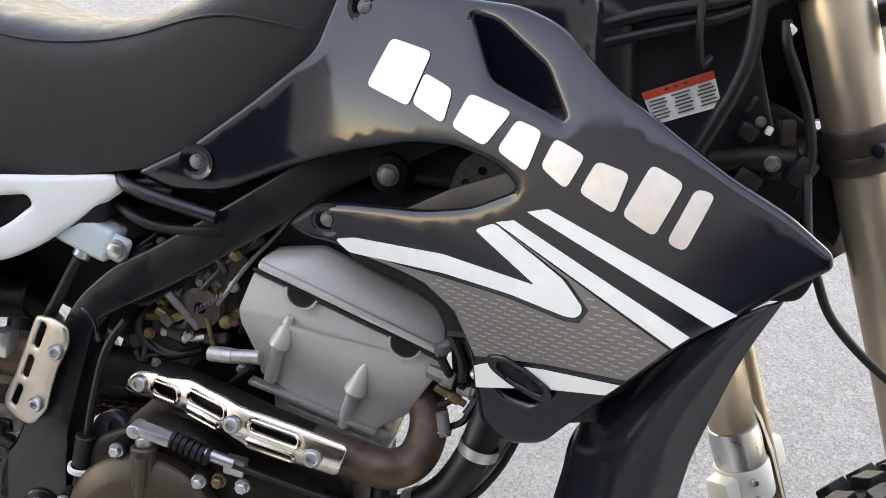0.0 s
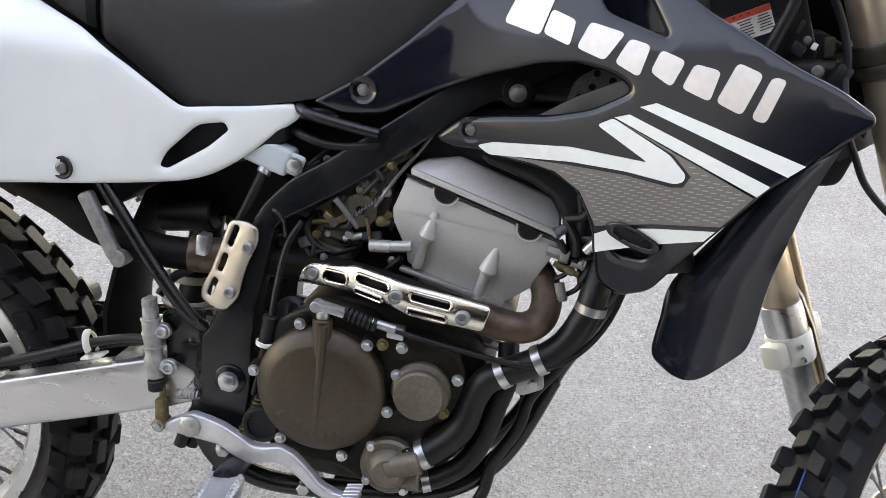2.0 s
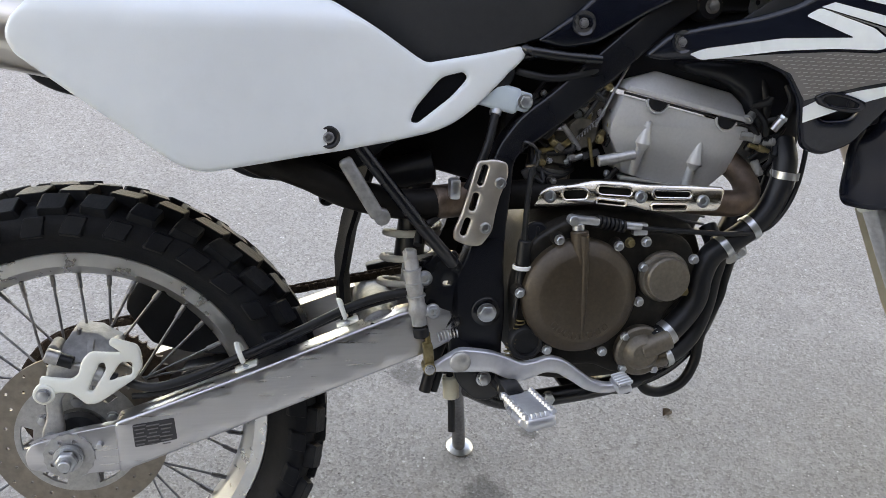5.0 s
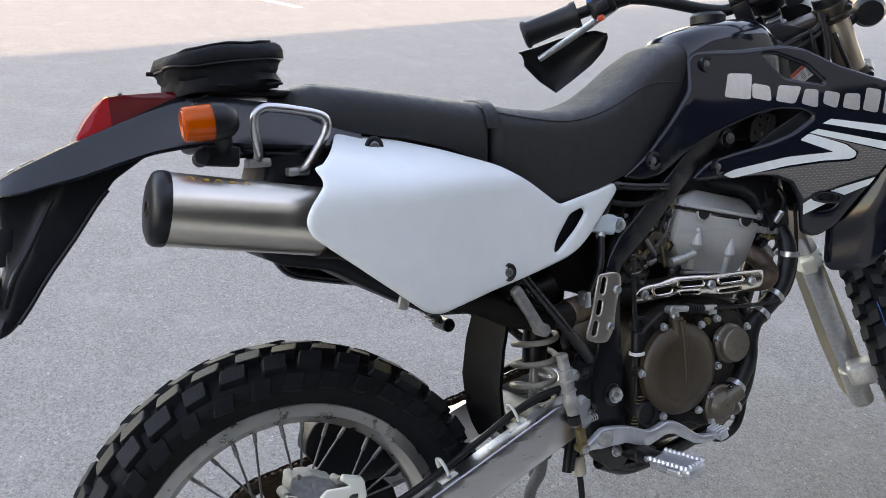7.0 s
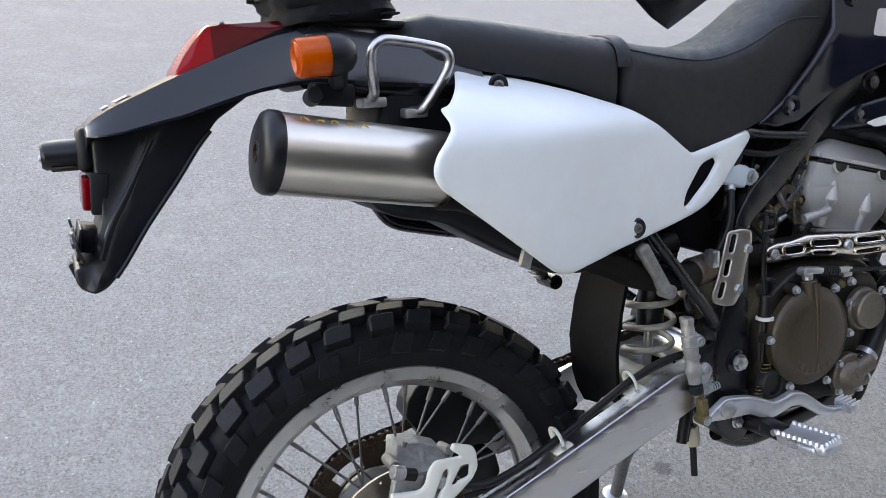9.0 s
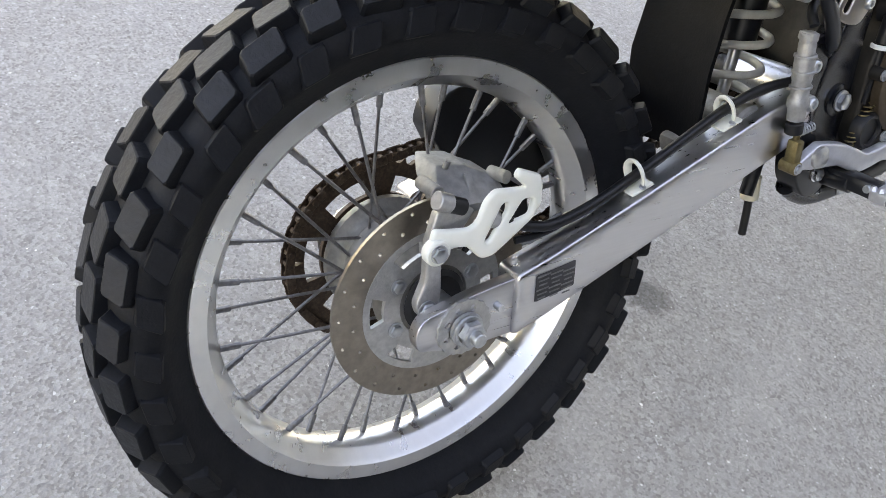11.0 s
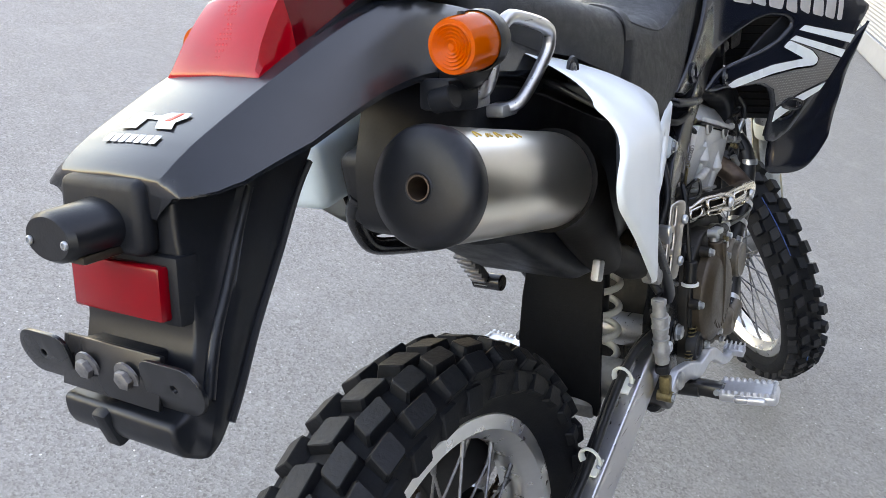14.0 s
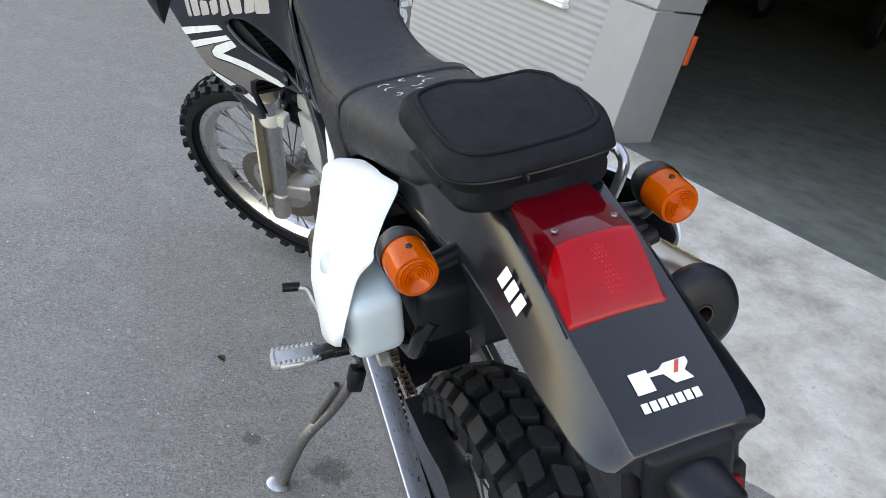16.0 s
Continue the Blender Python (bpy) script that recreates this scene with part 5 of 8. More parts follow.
MCB = rounded([(0.440, 0.575), (0.470, 0.585), (0.495, 0.590), (0.500, 0.500), (0.470, 0.465), (0.448, 0.470), (0.452, 0.52)], 0.008, 3)
part("brake_bracket", sheet(MCB, lambda x, z: -0.102, 0.006, [slot(0.482, 0.545, 0.012, 0.007, 0)], roll=0.0015, step=0.012), FRAME, frame_part)
part("cable_loop", tube([(0.573, -0.104, 0.722), (0.572, -0.118, 0.735), (0.586, -0.120, 0.728), (0.590, -0.118, 0.708), (0.580, -0.106, 0.702)], 0.0024, 8), FRAME, frame_part)
part("spar_brace", tube([(0.570, -0.066, 0.853), (0.586, -0.081, 0.846), (0.627, -0.085, 0.841), (0.676, -0.088, 0.838)], 0.0065, 12, 4), FRAME, frame_part)
part("spar_bolt", hex_bolt((0.821, -0.088, 0.910), (0, -1, 0), 0.0070, 0.0045, 1.4), SPOKE, frame_part)
part("spar_boss", lathe([(0.020, -0.03), (0.018, -0.004), (0.016, 0), (0, 0)], 24, axis_pose((0.821, -0.084, 0.910), (0, -1, 0))), FRAME, frame_part)
PERF = rounded([(0.872, 0.900), (0.878, 0.935), (0.905, 0.955), (0.94, 0.945), (0.93, 0.905)], 0.01, 3)
part("perforated_plate", sheet(PERF, lambda x, z: -0.085, 0.002, [[(cx + 0.004 * math.cos(2 * math.pi * k / 10), cz + 0.004 * math.sin(2 * math.pi * k / 10)) for k in range(10)] for cx, cz in ((0.886, 0.917), (0.898, 0.930), (0.902, 0.914), (0.914, 0.925), (0.918, 0.940), (0.90, 0.945))], roll=0, step=0.012), SPOKE, frame_part, "grey perforated plate")

# dark filler, added so no bright ground shows beside the fork
part("headstock_filler", sheet(rounded([(1.05, 0.99), (1.12, 1.03), (1.195, 1.00), (1.205, 0.93), (1.19, 0.865), (1.10, 0.85), (1.04, 0.90)], 0.012, 3), lambda x, z: -0.030, 0.05, [], roll=0.006, step=0.03), MATTE, frame_part, "matte black filler sheet at the steering head")

# black plastics inside the frame
inner = new("airbox")
inner.parent = bike
inner["label"] = "matte black airbox and inner fender"
AIR = rounded([(-0.026, 0.86), (-0.026, 0.800), (0.005, 0.783), (0.070, 0.769), (0.150, 0.722), (0.226, 0.680), (0.300, 0.672), (0.365, 0.690), (0.400, 0.720), (0.47, 0.755), (0.53, 0.78), (0.57, 0.81), (0.56, 0.845), (0.42, 0.85), (0.30, 0.90), (0.10, 0.94), (0.0, 0.94)], 0.015, 4)
part("airbox_shell", sheet(AIR, lambda x, z: -0.082, 0.125, [], roll=0.012, step=0.03), MATTE, inner, angle=50)
part("panel_stay", tube([(0.030, 0.085, 0.815), (0.037, 0.098, 0.793), (0.050, 0.102, 0.769), (0.071, 0.102, 0.747), (0.120, 0.102, 0.733), (0.190, 0.100, 0.718), (0.30, 0.085, 0.70)], 0.0105, 12), FRAME, inner, "bent black tube under the left panel")
part("panel_tab", box((0.016, 0.01, 0.024), pose(0.155, -0.135, 0.722, 0, 20, 0), 0.003), CAST, inner)
rows = []
for z, x, h in ((0.75, 0.395, 0.046), (0.70, 0.383, 0.052), (0.66, 0.370, 0.056), (0.60, 0.352, 0.060), (0.54, 0.342, 0.062), (0.48, 0.345, 0.060), (0.452, 0.352, 0.058), (0.430, 0.360, 0.050)):
    rows.append([Vector((x - 0.012 * (1 - (y / h) ** 2) * -1.0, y, z)) for y in np.linspace(-h, h, 9)] + [Vector((x + 0.006 - 0.012 * (1 - (y / h) ** 2) * -1.0, y, z)) for y in np.linspace(h, -h, 9)])
part("mud_flap", loft(rows), FLAP_RUBBER, bike, "black rubber mud flap before the rear wheel", angle=50)

part("battery_tray", box((0.15, 0.080, 0.085), pose(0.095, 0.062, 0.835, 0, -12, 0), 0.014, 3), MATTE, inner, "matte black tray behind the overflow tank")
# dark filler added behind the carburettor to close bright see-through gaps
FILL = rounded([(0.345, 0.735), (0.375, 0.682), (0.44, 0.690), (0.52, 0.668), (0.60, 0.640), (0.70, 0.632), (0.745, 0.66), (0.735, 0.72), (0.722, 0.79), (0.74, 0.87), (0.62, 0.875), (0.45, 0.83)], 0.012, 3)
part("carb_filler", sheet(FILL, lambda x, z: -0.012, 0.075, [], roll=0.010, step=0.03), MATTE, inner, "matte black filler box behind the carburettor", angle=50)
part("reservoir_hose", tube([(0.550, -0.052, 0.826), (0.589, -0.073, 0.816), (0.624, -0.076, 0.813), (0.672, -0.076, 0.823), (0.705, -0.062, 0.835)], 0.0052, 12), HOSE, inner)

# shock absorber
shock = new("shock_absorber")
shock.parent = bike
shock["label"] = "shock absorber with a cream-white coil spring"
S0, S1 = Vector((0.455, -0.012, 0.690)), Vector((0.432, -0.012, 0.455))
axs = axis_pose(S1, S0 - S1)
part("spring", tube([axs @ Vector((0.036 * math.cos(a), 0.036 * math.sin(a), 0.02 + 0.185 * a / (2 * math.pi * 5.2))) for a in np.linspace(0, 2 * math.pi * 5.2, 105)], 0.0052, 10, 0), SPRING, shock, "cream-white coil spring")
part("damper_body", rod(axs @ Vector((0, 0, 0.10)), axs @ Vector((0, 0, 0.235)), 0.021, 20), SATIN, shock)
part("damper_rod", rod(axs @ Vector((0, 0, -0.02)), axs @ Vector((0, 0, 0.12)), 0.0075, 14), STEEL, shock)
part("spring_seat", lathe([(0.015, 0.0), (0.042, 0.004), (0.042, 0.012), (0.015, 0.014)], 28, axs, closed=True), DULL, shock)
part("yellow_label", box((0.034, 0.003, 0.018), pose(0.45, -0.0345, 0.640, 0, 5, 0), 0.001), PAPER, shock)
part("reservoir", rod((0.40, -0.030, 0.675), (0.47, -0.030, 0.690), 0.022, 20), SATIN, shock)
part("link_arm", box((0.09, 0.05, 0.028), pose(0.40, -0.02, 0.448, 0, -18, 0), 0.008), DULL, shock, "dirty cast suspension link")

# swingarm
arm = new("swingarm")
arm.parent = bike
arm["label"] = "brushed aluminium box-section swingarm"
ARM = rounded([(0.060, 0.304), (0.057, 0.375), (0.214, 0.430), (0.421, 0.506), (0.470, 0.515), (0.505, 0.505), (0.505, 0.470), (0.462, 0.449), (0.216, 0.361), (0.078, 0.312)], 0.006, 3)
arm_out = lambda x, z: 0.124 - 0.022 * max(0.0, min(1.0, (x - 0.10) / 0.38))
for s in (-1, 1):
    side = part("arm", sheet(ARM, lambda x, z: s * arm_out(x, z), 0.034, [], roll=0.004, step=0.016, side=s), ALLOY, arm, angle=45)
    part("end_step", sheet(rounded([(-0.050, 0.312), (-0.054, 0.332), (-0.046, 0.347), (0.010, 0.362), (0.070, 0.372), (0.070, 0.306), (0.0, 0.302)], 0.008, 3), lambda x, z: s * 0.1175, 0.014, [], roll=0.0015, step=0.02, side=s), ALLOY, side)
    teeth = [((0.030 + (0.0016 if k % 2 else 0)) * math.cos(2 * math.pi * k / 36), (0.030 + (0.0016 if k % 2 else 0)) * math.sin(2 * math.pi * k / 36)) for k in range(36)]
    holes = [[(0.022 * math.cos(a) + 0.0035 * math.cos(2 * math.pi * k / 8), 0.022 * math.sin(a) + 0.0035 * math.sin(2 * math.pi * k / 8)) for k in range(8)] for a in (1.2, 2.0, 2.8, 3.6, 4.4)]
    part("adjuster_cam", sheet(teeth, lambda a, b: 0.0, 0.004, holes, roll=0, step=0.01, place=lambda a, y, b: Vector((0.0 + a, s * (0.1225 - y - 0.002) if s < 0 else 0.1225 - y, 0.330 + b))), CAST, side, "notched chain adjuster plate")
    part("axle_washer", lathe([(0.018, 0), (0.018, 0.004), (0.015, 0.005), (0, 0.005)], 24, axis_pose((0, s * 0.122, 0.33), (0, s, 0))), STEEL, side)
    part("axle_nut", hex_bolt((0, s * 0.126, 0.33), (0, s, 0), 0.0135, 0.014, 1.2), STEEL, side)
    part("axle_end", rod((0, s * 0.135, 0.33), (0, s * 0.149, 0.33), 0.0075, 16), STEEL, side)
    part("cam_pin", rod((0.038, s * 0.116, 0.345), (0.038, s * 0.127, 0.345), 0.004, 10), STEEL, side)
part("cross_member", rod((0.40, -0.09, 0.475), (0.40, 0.09, 0.475), 0.03, 20), DULL, arm)
part("pivot_tube", rod((0.520, -0.085, 0.503), (0.520, 0.085, 0.503), 0.026, 20), ALLOY, arm)
plate = part("info_sticker", sheet(rounded([(0.081, 0.341), (0.079, 0.372), (0.130, 0.379), (0.133, 0.349)], 0.002, 2), lambda x, z: -(arm_out(x, z) + 0.0008), 0.0006, [], roll=0, step=0.02), INK, arm, "dark sticker with worn print")
for k in range(6):
    for j in range(3):
        part("print_bar", box((0.010 + 0.003 * ((k * 7 + j * 3) % 3), 0.0005, 0.0016), pose(0.088 + 0.016 * j, -0.1262, 0.3455 + 0.0052 * k, 0, -8, 0), 0), SPOKE, plate)
part("chain_slider", box((0.10, 0.02, 0.012), pose(0.44, 0.085, 0.525, 0, -12, 0), 0.004), SATIN, arm)

# brake line along the swingarm with two cream clips
line = part("brake_hose", tube([(0.445, -0.100, 0.535), (0.40, -0.094, 0.527), (0.351, -0.092, 0.510), (0.285, -0.095, 0.480), (0.220, -0.101, 0.453), (0.15, -0.104, 0.425), (0.10, -0.100, 0.412), (0.062, -0.085, 0.418)], 0.0058, 12), HOSE, bike, "black rear brake hose along the swingarm")
part("speed_cable", tube([(0.445, -0.088, 0.530), (0.351, -0.082, 0.500), (0.220, -0.091, 0.444), (0.12, -0.094, 0.405), (0.075, -0.088, 0.395)], 0.004, 10), HOSE, bike)
for x, y, z in ((0.220, -0.100, 0.440), (0.351, -0.092, 0.494)):
    t = Matrix.Translation((x, y, z)) @ pose(0, 0, 0, 0, -20, 0)
    part("cable_clip", merge(box((0.030, 0.020, 0.004), t @ pose(0, -0.002, -0.002), 0.0015), tube([t @ Vector((0.0, 0.012 * math.cos(a) - 0.001, 0.014 + 0.016 * math.sin(a))) for a in np.linspace(-0.9, 3.6, 14)], 0.0045, 8, 0, flat=0.5)), NYLON, line, "cream nylon hose clip")
    part("clip_screw", socket_bolt(t @ Vector((0.0, -0.010, 0.0)), (0, -0.4, 1), 0.004, 0.002), STEEL, line)

# rear brake
disc = new("brake_disc")
disc.parent = bike
disc["label"] = "drilled steel rear brake disc"


def ring_holes(r, n, size, turn=0.0):
    return [[(r * math.cos(a) + size * math.cos(2 * math.pi * k / 8), r * math.sin(a) + size * math.sin(2 * math.pi * k / 8)) for k in range(8)] for a in (2 * math.pi * i / n + turn for i in range(n))]


def circle(r, n=48):
    return [(r * math.cos(2 * math.pi * k / n), r * math.sin(2 * math.pi * k / n)) for k in range(n)]


part("disc_ring", sheet(circle(0.115, 72), lambda a, b: 0.0, 0.004, [circle(0.080, 48)] + ring_holes(0.107, 20, 0.0022) + ring_holes(0.092, 20, 0.0022, 0.16), roll=0, step=0.02, place=lambda a, y, b: Vector((a, -0.062 + y, 0.33 + b))), DISC, disc)
spokes_holes = [[(r * math.cos(a), r * math.sin(a)) for r, a in [(0.058, t + d) for d in np.linspace(-0.2, 0.2, 5)] + [(0.074, t + d) for d in np.linspace(0.24, -0.24, 5)]] for t in (2 * math.pi * i / 6 for i in range(6))]
part("disc_carrier", sheet(circle(0.0815, 60), lambda a, b: 0.0, 0.005, [circle(0.040, 30)] + spokes_holes, roll=0, step=0.02, place=lambda a, y, b: Vector((a, -0.0625 + y, 0.33 + b))), CAST, disc)
for i in range(6):
    a = 2 * math.pi * (i + 0.5) / 6
    part("disc_bolt", hex_bolt((0.050 * math.cos(a), -0.063, 0.33 + 0.050 * math.sin(a)), (0, -1, 0), 0.0065, 0.005, 1.3), STEEL, disc)
hub = new("rear_hub")
hub.parent = bike
hub["label"] = "dirty cast rear hub"
part("hub_body", lathe([(0.014, -0.058), (0.068, -0.056), (0.070, -0.052), (0.069, -0.046), (0.060, -0.042), (0.057, -0.038), (0.056, -0.030), (0.050, -0.026), (0.045, -0.012), (0.043, 0.004), (0.045, 0.020), (0.053, 0.026), (0.056, 0.034), (0.050, 0.042), (0.046, 0.058), (0.014, 0.060)], 48, REAR, closed=True), DULL, hub)
part("hub_seal", lathe([(0.014, 0.058), (0.032, 0.058), (0.036, 0.064), (0.030, 0.068), (0.014, 0.066)], 32, REAR, closed=True), SATIN, hub)
part("spacer", rod((0, -0.060, 0.33), (0, -0.098, 0.33), 0.014, 20), STEEL, hub)
part("spacer", rod((0, 0.055, 0.33), (0, 0.098, 0.33), 0.014, 20), STEEL, hub)
cal = new("brake_caliper")
cal.parent = bike
cal["label"] = "cast rear brake caliper with a white plastic guard"
CALIPER = rounded([(-0.010, 0.438), (-0.012, 0.458), (-0.002, 0.4725), (0.030, 0.4700), (0.040, 0.4655), (0.058, 0.4600), (0.061, 0.445), (0.020, 0.434)], 0.003, 2)
part("caliper_body", sheet(CALIPER, lambda x, z: -0.086 + 1.5 * max(0.0, z - 0.447), 0.040, [], roll=0.002, step=0.010), GRIMY, cal, "grimy cast caliper body", angle=30)
part("caliper_lug", rod((-0.019, -0.050, 0.459), (-0.019, -0.082, 0.459), 0.0075, 16), GRIMY, cal)
part("caliper_lug", rod((0.056, -0.058, 0.462), (0.060, -0.082, 0.464), 0.0068, 14), GRIMY, cal)
part("caliper_rib", box((0.008, 0.026, 0.004), pose(0.024, -0.072, 0.4565, 54, 0, 0), 0.0012), GRIMY, cal)
part("bleed_nipple", rod((0.006, -0.052, 0.470), (0.008, -0.054, 0.478), 0.0030, 10), SPOKE, cal)
for p in ((-0.022, -0.09, 0.455), (0.030, -0.095, 0.432)):
    part("slide_boot", rod(p, Vector(p) + Vector((0.028, 0, -0.010)), 0.0085, 16), HOSE, cal)
    part("slide_pin", rod(Vector(p) + Vector((-0.004, 0, 0.002)), Vector(p) + Vector((0.012, 0, -0.004)), 0.0095, 16), CAST, cal)
part("caliper_hanger", sheet(rounded([(-0.032, 0.412), (-0.031, 0.372), (-0.040, 0.347), (-0.034, 0.332), (-0.018, 0.328), (-0.011, 0.352), (-0.014, 0.392), (0.006, 0.420), (0.02, 0.442), (-0.024, 0.446)], 0.006, 4), lambda x, z: -0.092, 0.010, [], roll=0.003, step=0.02), CAST, cal)
CAL_GUARD = rounded([(-0.030, 0.396), (-0.036, 0.410), (-0.032, 0.432), (-0.022, 0.430), (0.006, 0.428), (0.014, 0.434), (0.020, 0.454), (0.030, 0.464), (0.068, 0.461), (0.052, 0.474), (0.056, 0.482), (0.086, 0.471), (0.090, 0.462), (0.092, 0.440), (0.082, 0.425), (0.036, 0.394), (0.022, 0.393), (0.004, 0.410), (-0.014, 0.410), (-0.020, 0.396)], 0.005, 4)
cg = part("caliper_guard", sheet(CAL_GUARD, lambda x, z: -0.100 - 0.006 * math.cos((x - 0.03) * 20), 0.006, [rounded([(0.024, 0.412), (0.030, 0.410), (0.048, 0.440), (0.046, 0.450), (0.040, 0.448)], 0.004, 3), rounded([(0.050, 0.425), (0.078, 0.430), (0.080, 0.448), (0.066, 0.449)], 0.004, 3)], roll=0.003, step=0.008), NYLON, cal, "white plastic caliper guard", angle=50)
part("guard_lug", rod((-0.028, -0.094, 0.409), (-0.028, -0.106, 0.409), 0.0135, 24), NYLON, cal)
part("guard_bolt", hex_bolt((-0.028, -0.1055, 0.409), (0, -1, 0), 0.0075, 0.006, 1.25), STEEL, cal)
part("hanger_bolt", hex_bolt((-0.027, -0.0925, 0.341), (0, -1, 0), 0.0085, 0.007, 1.25), STEEL, cal)

# sprocket and chain on the left
final = new("final_drive")
final.parent = bike
final["label"] = "rear sprocket with a rusty chain"
teeth = []
for k in range(44):
    a = 2 * math.pi * k / 44
    teeth += [(0.103 * math.cos(a - 0.04), 0.103 * math.sin(a - 0.04)), (0.109 * math.cos(a), 0.109 * math.sin(a)), (0.103 * math.cos(a + 0.04), 0.103 * math.sin(a + 0.04))]
lobes = [[(r * math.cos(a), r * math.sin(a)) for r, a in [(0.068, t + d) for d in np.linspace(-0.32, 0.32, 7)] + [(0.088, t + d) for d in np.linspace(0.30, -0.30, 7)]] for t in (2 * math.pi * i / 6 for i in range(6))]
part("sprocket", sheet(teeth, lambda a, b: 0.0, 0.006, [circle(0.032, 24)] + lobes, roll=0, step=0.03, place=lambda a, y, b: Vector((a, 0.062 + y, 0.33 + b))), CHAIN, final)
for i in range(6):
    a = 2 * math.pi * (i + 0.5) / 6
    part("sprocket_bolt", hex_bolt((0.056 * math.cos(a), 0.060, 0.33 + 0.056 * math.sin(a)), (0, -1, 0), 0.0075, 0.008, 1.3), STEEL, final)
    part("sprocket_bolt", hex_bolt((0.056 * math.cos(a), 0.069, 0.33 + 0.056 * math.sin(a)), (0, 1, 0), 0.0075, 0.007, 1.3), STEEL, final)
R1, R2, C1, C2 = 0.107, 0.032, Vector((0, 0.33)), Vector((0.555, 0.505))
d = C2 - C1
th = math.atan2(d.y, d.x)
ph = math.acos((R1 - R2) / d.length)
path = [C1 + R1 * Vector((math.cos(a), math.sin(a))) for a in np.linspace(th + ph, th + 2 * math.pi - ph, 60)]
path += [C2 + R2 * Vector((math.cos(a), math.sin(a))) for a in np.linspace(th - ph, th + ph, 14)]
path.append(path[0])
cum = [0.0]
for a, b in zip(path, path[1:]):
    cum.append(cum[-1] + (b - a).length)
n = int(cum[-1] / 0.0127)
links = []
for k in range(n):
    s0 = cum[-1] * k / n
    i = min(len(path) - 2, int(np.searchsorted(cum, s0, side="right")) - 1)
    f = (s0 - cum[i]) / max(1e-9, cum[i + 1] - cum[i])
    p = path[i] + (path[i + 1] - path[i]) * f
    t = (path[i + 1] - path[i]).normalized()
    a = math.degrees(math.atan2(t.y, t.x))
    wide = 0.0075 if k % 2 else 0.0055
    for sgn in (-1, 1):
        links.append(box((0.0185, 0.0016, 0.0105), Matrix.Translation((p.x, 0.062 + sgn * wide, p.y)) @ pose(0, 0, 0, 0, -a, 0), 0.003, 1))
    links.append(rod((p.x + t.x * 0.0063, 0.053, p.y + t.y * 0.0063), (p.x + t.x * 0.0063, 0.071, p.y + t.y * 0.0063), 0.0035, 8))
while len(links) > 1:
    links = [merge(*links[i:i + 24]) for i in range(0, len(links), 24)]
tagged(part("drive_chain", links[0], CHAIN, final, "rusty roller chain"), kind="stuff")
part("front_sprocket_cover", box((0.10, 0.02, 0.11), pose(0.555, 0.085, 0.505), 0.02, 3), CASE, final)
CG = rounded([(0.048, 0.470), (0.052, 0.490), (0.066, 0.510), (0.085, 0.517), (0.158, 0.505), (0.255, 0.515), (0.262, 0.495), (0.245, 0.470), (0.240, 0.425), (0.200, 0.395), (0.130, 0.402), (0.082, 0.418), (0.066, 0.440)], 0.006, 3)
part("chain_guard", sheet(CG, lambda x, z: 0.043, 0.040, [], roll=0.003, step=0.02, side=-1), SATIN, bike, "black plastic chain guard")
CGL = rounded([(0.03, 0.250), (0.14, 0.300), (0.20, 0.345), (0.19, 0.385), (0.12, 0.372), (0.10, 0.30)], 0.01, 3)
part("chain_guide", sheet(CGL, lambda x, z: 0.040, 0.044, [], roll=0.004, step=0.02), SATIN, bike, "black plastic chain guide")

# rear brake pedal and its cylinder
ped = new("brake_pedal")
ped.parent = bike
ped["label"] = "bent alloy rear brake pedal"
PEDAL = [(x, z + 0.012 * max(0.0, min(1.0, (x - 0.55) / 0.10))) for x, z in rounded([(0.462, 0.436), (0.480, 0.448), (0.498, 0.459), (0.522, 0.458), (0.545, 0.455), (0.565, 0.446), (0.583, 0.436), (0.600, 0.438), (0.617, 0.443), (0.636, 0.437), (0.656, 0.422), (0.678, 0.405), (0.700, 0.400), (0.719, 0.405), (0.722, 0.396), (0.705, 0.388),
                 (0.689, 0.387), (0.668, 0.392), (0.644, 0.408), (0.630, 0.418), (0.613, 0.421), (0.596, 0.415), (0.579, 0.411), (0.560, 0.418), (0.541, 0.428), (0.515, 0.427), (0.495, 0.426), (0.478, 0.428), (0.464, 0.428)], 0.006, 3)]
part("lever", sheet(PEDAL, lambda x, z: -(0.124 + 0.03 * max(0.0, (x - 0.50)) / 0.22), 0.012, [], roll=0.003, step=0.01), SATIN_ALLOY, ped, angle=50)
part("pivot_cap", lathe([(0.014, 0), (0.014, 0.004), (0.010, 0.007), (0, 0.008)], 24, axis_pose((0.499, -0.124, 0.443), (0, -1, 0))), CAST, ped)
tip = [box((0.020, 0.034, 0.013), pose(0.716, -0.152, 0.413, 0, -14, 0), 0.003)]
tip += [box((0.020, 0.003, 0.005), pose(0.717, -0.167 + 0.0075 * k, 0.4215, 0, -14, 0), 0.001, 1) for k in range(5)]
part("pedal_tip", merge(*tip), SATIN_ALLOY, ped, "ribbed alloy pedal tip")
mc = new("master_cylinder")
mc.parent = bike
mc["label"] = "cast alloy rear brake cylinder"
MA, MB = Vector((0.428, -0.113, 0.600)), Vector((0.446, -0.115, 0.488))
md = (MB - MA).normalized()
part("cylinder", lathe([(0, 0.014), (0.0090, 0.014), (0.0105, 0.018), (0.0105, 0.03), (0.0125, 0.034), (0.0125, 0.058), (0.0115, 0.062), (0.0115, 0.080), (0.0135, 0.083), (0.0135, 0.092), (0.0115, 0.095), (0.0110, 0.108), (0, 0.108)], 28, axis_pose(MA, md) @ Matrix.Diagonal((0.92, 0.92, 1, 1))), GRIMY_PALE, mc)
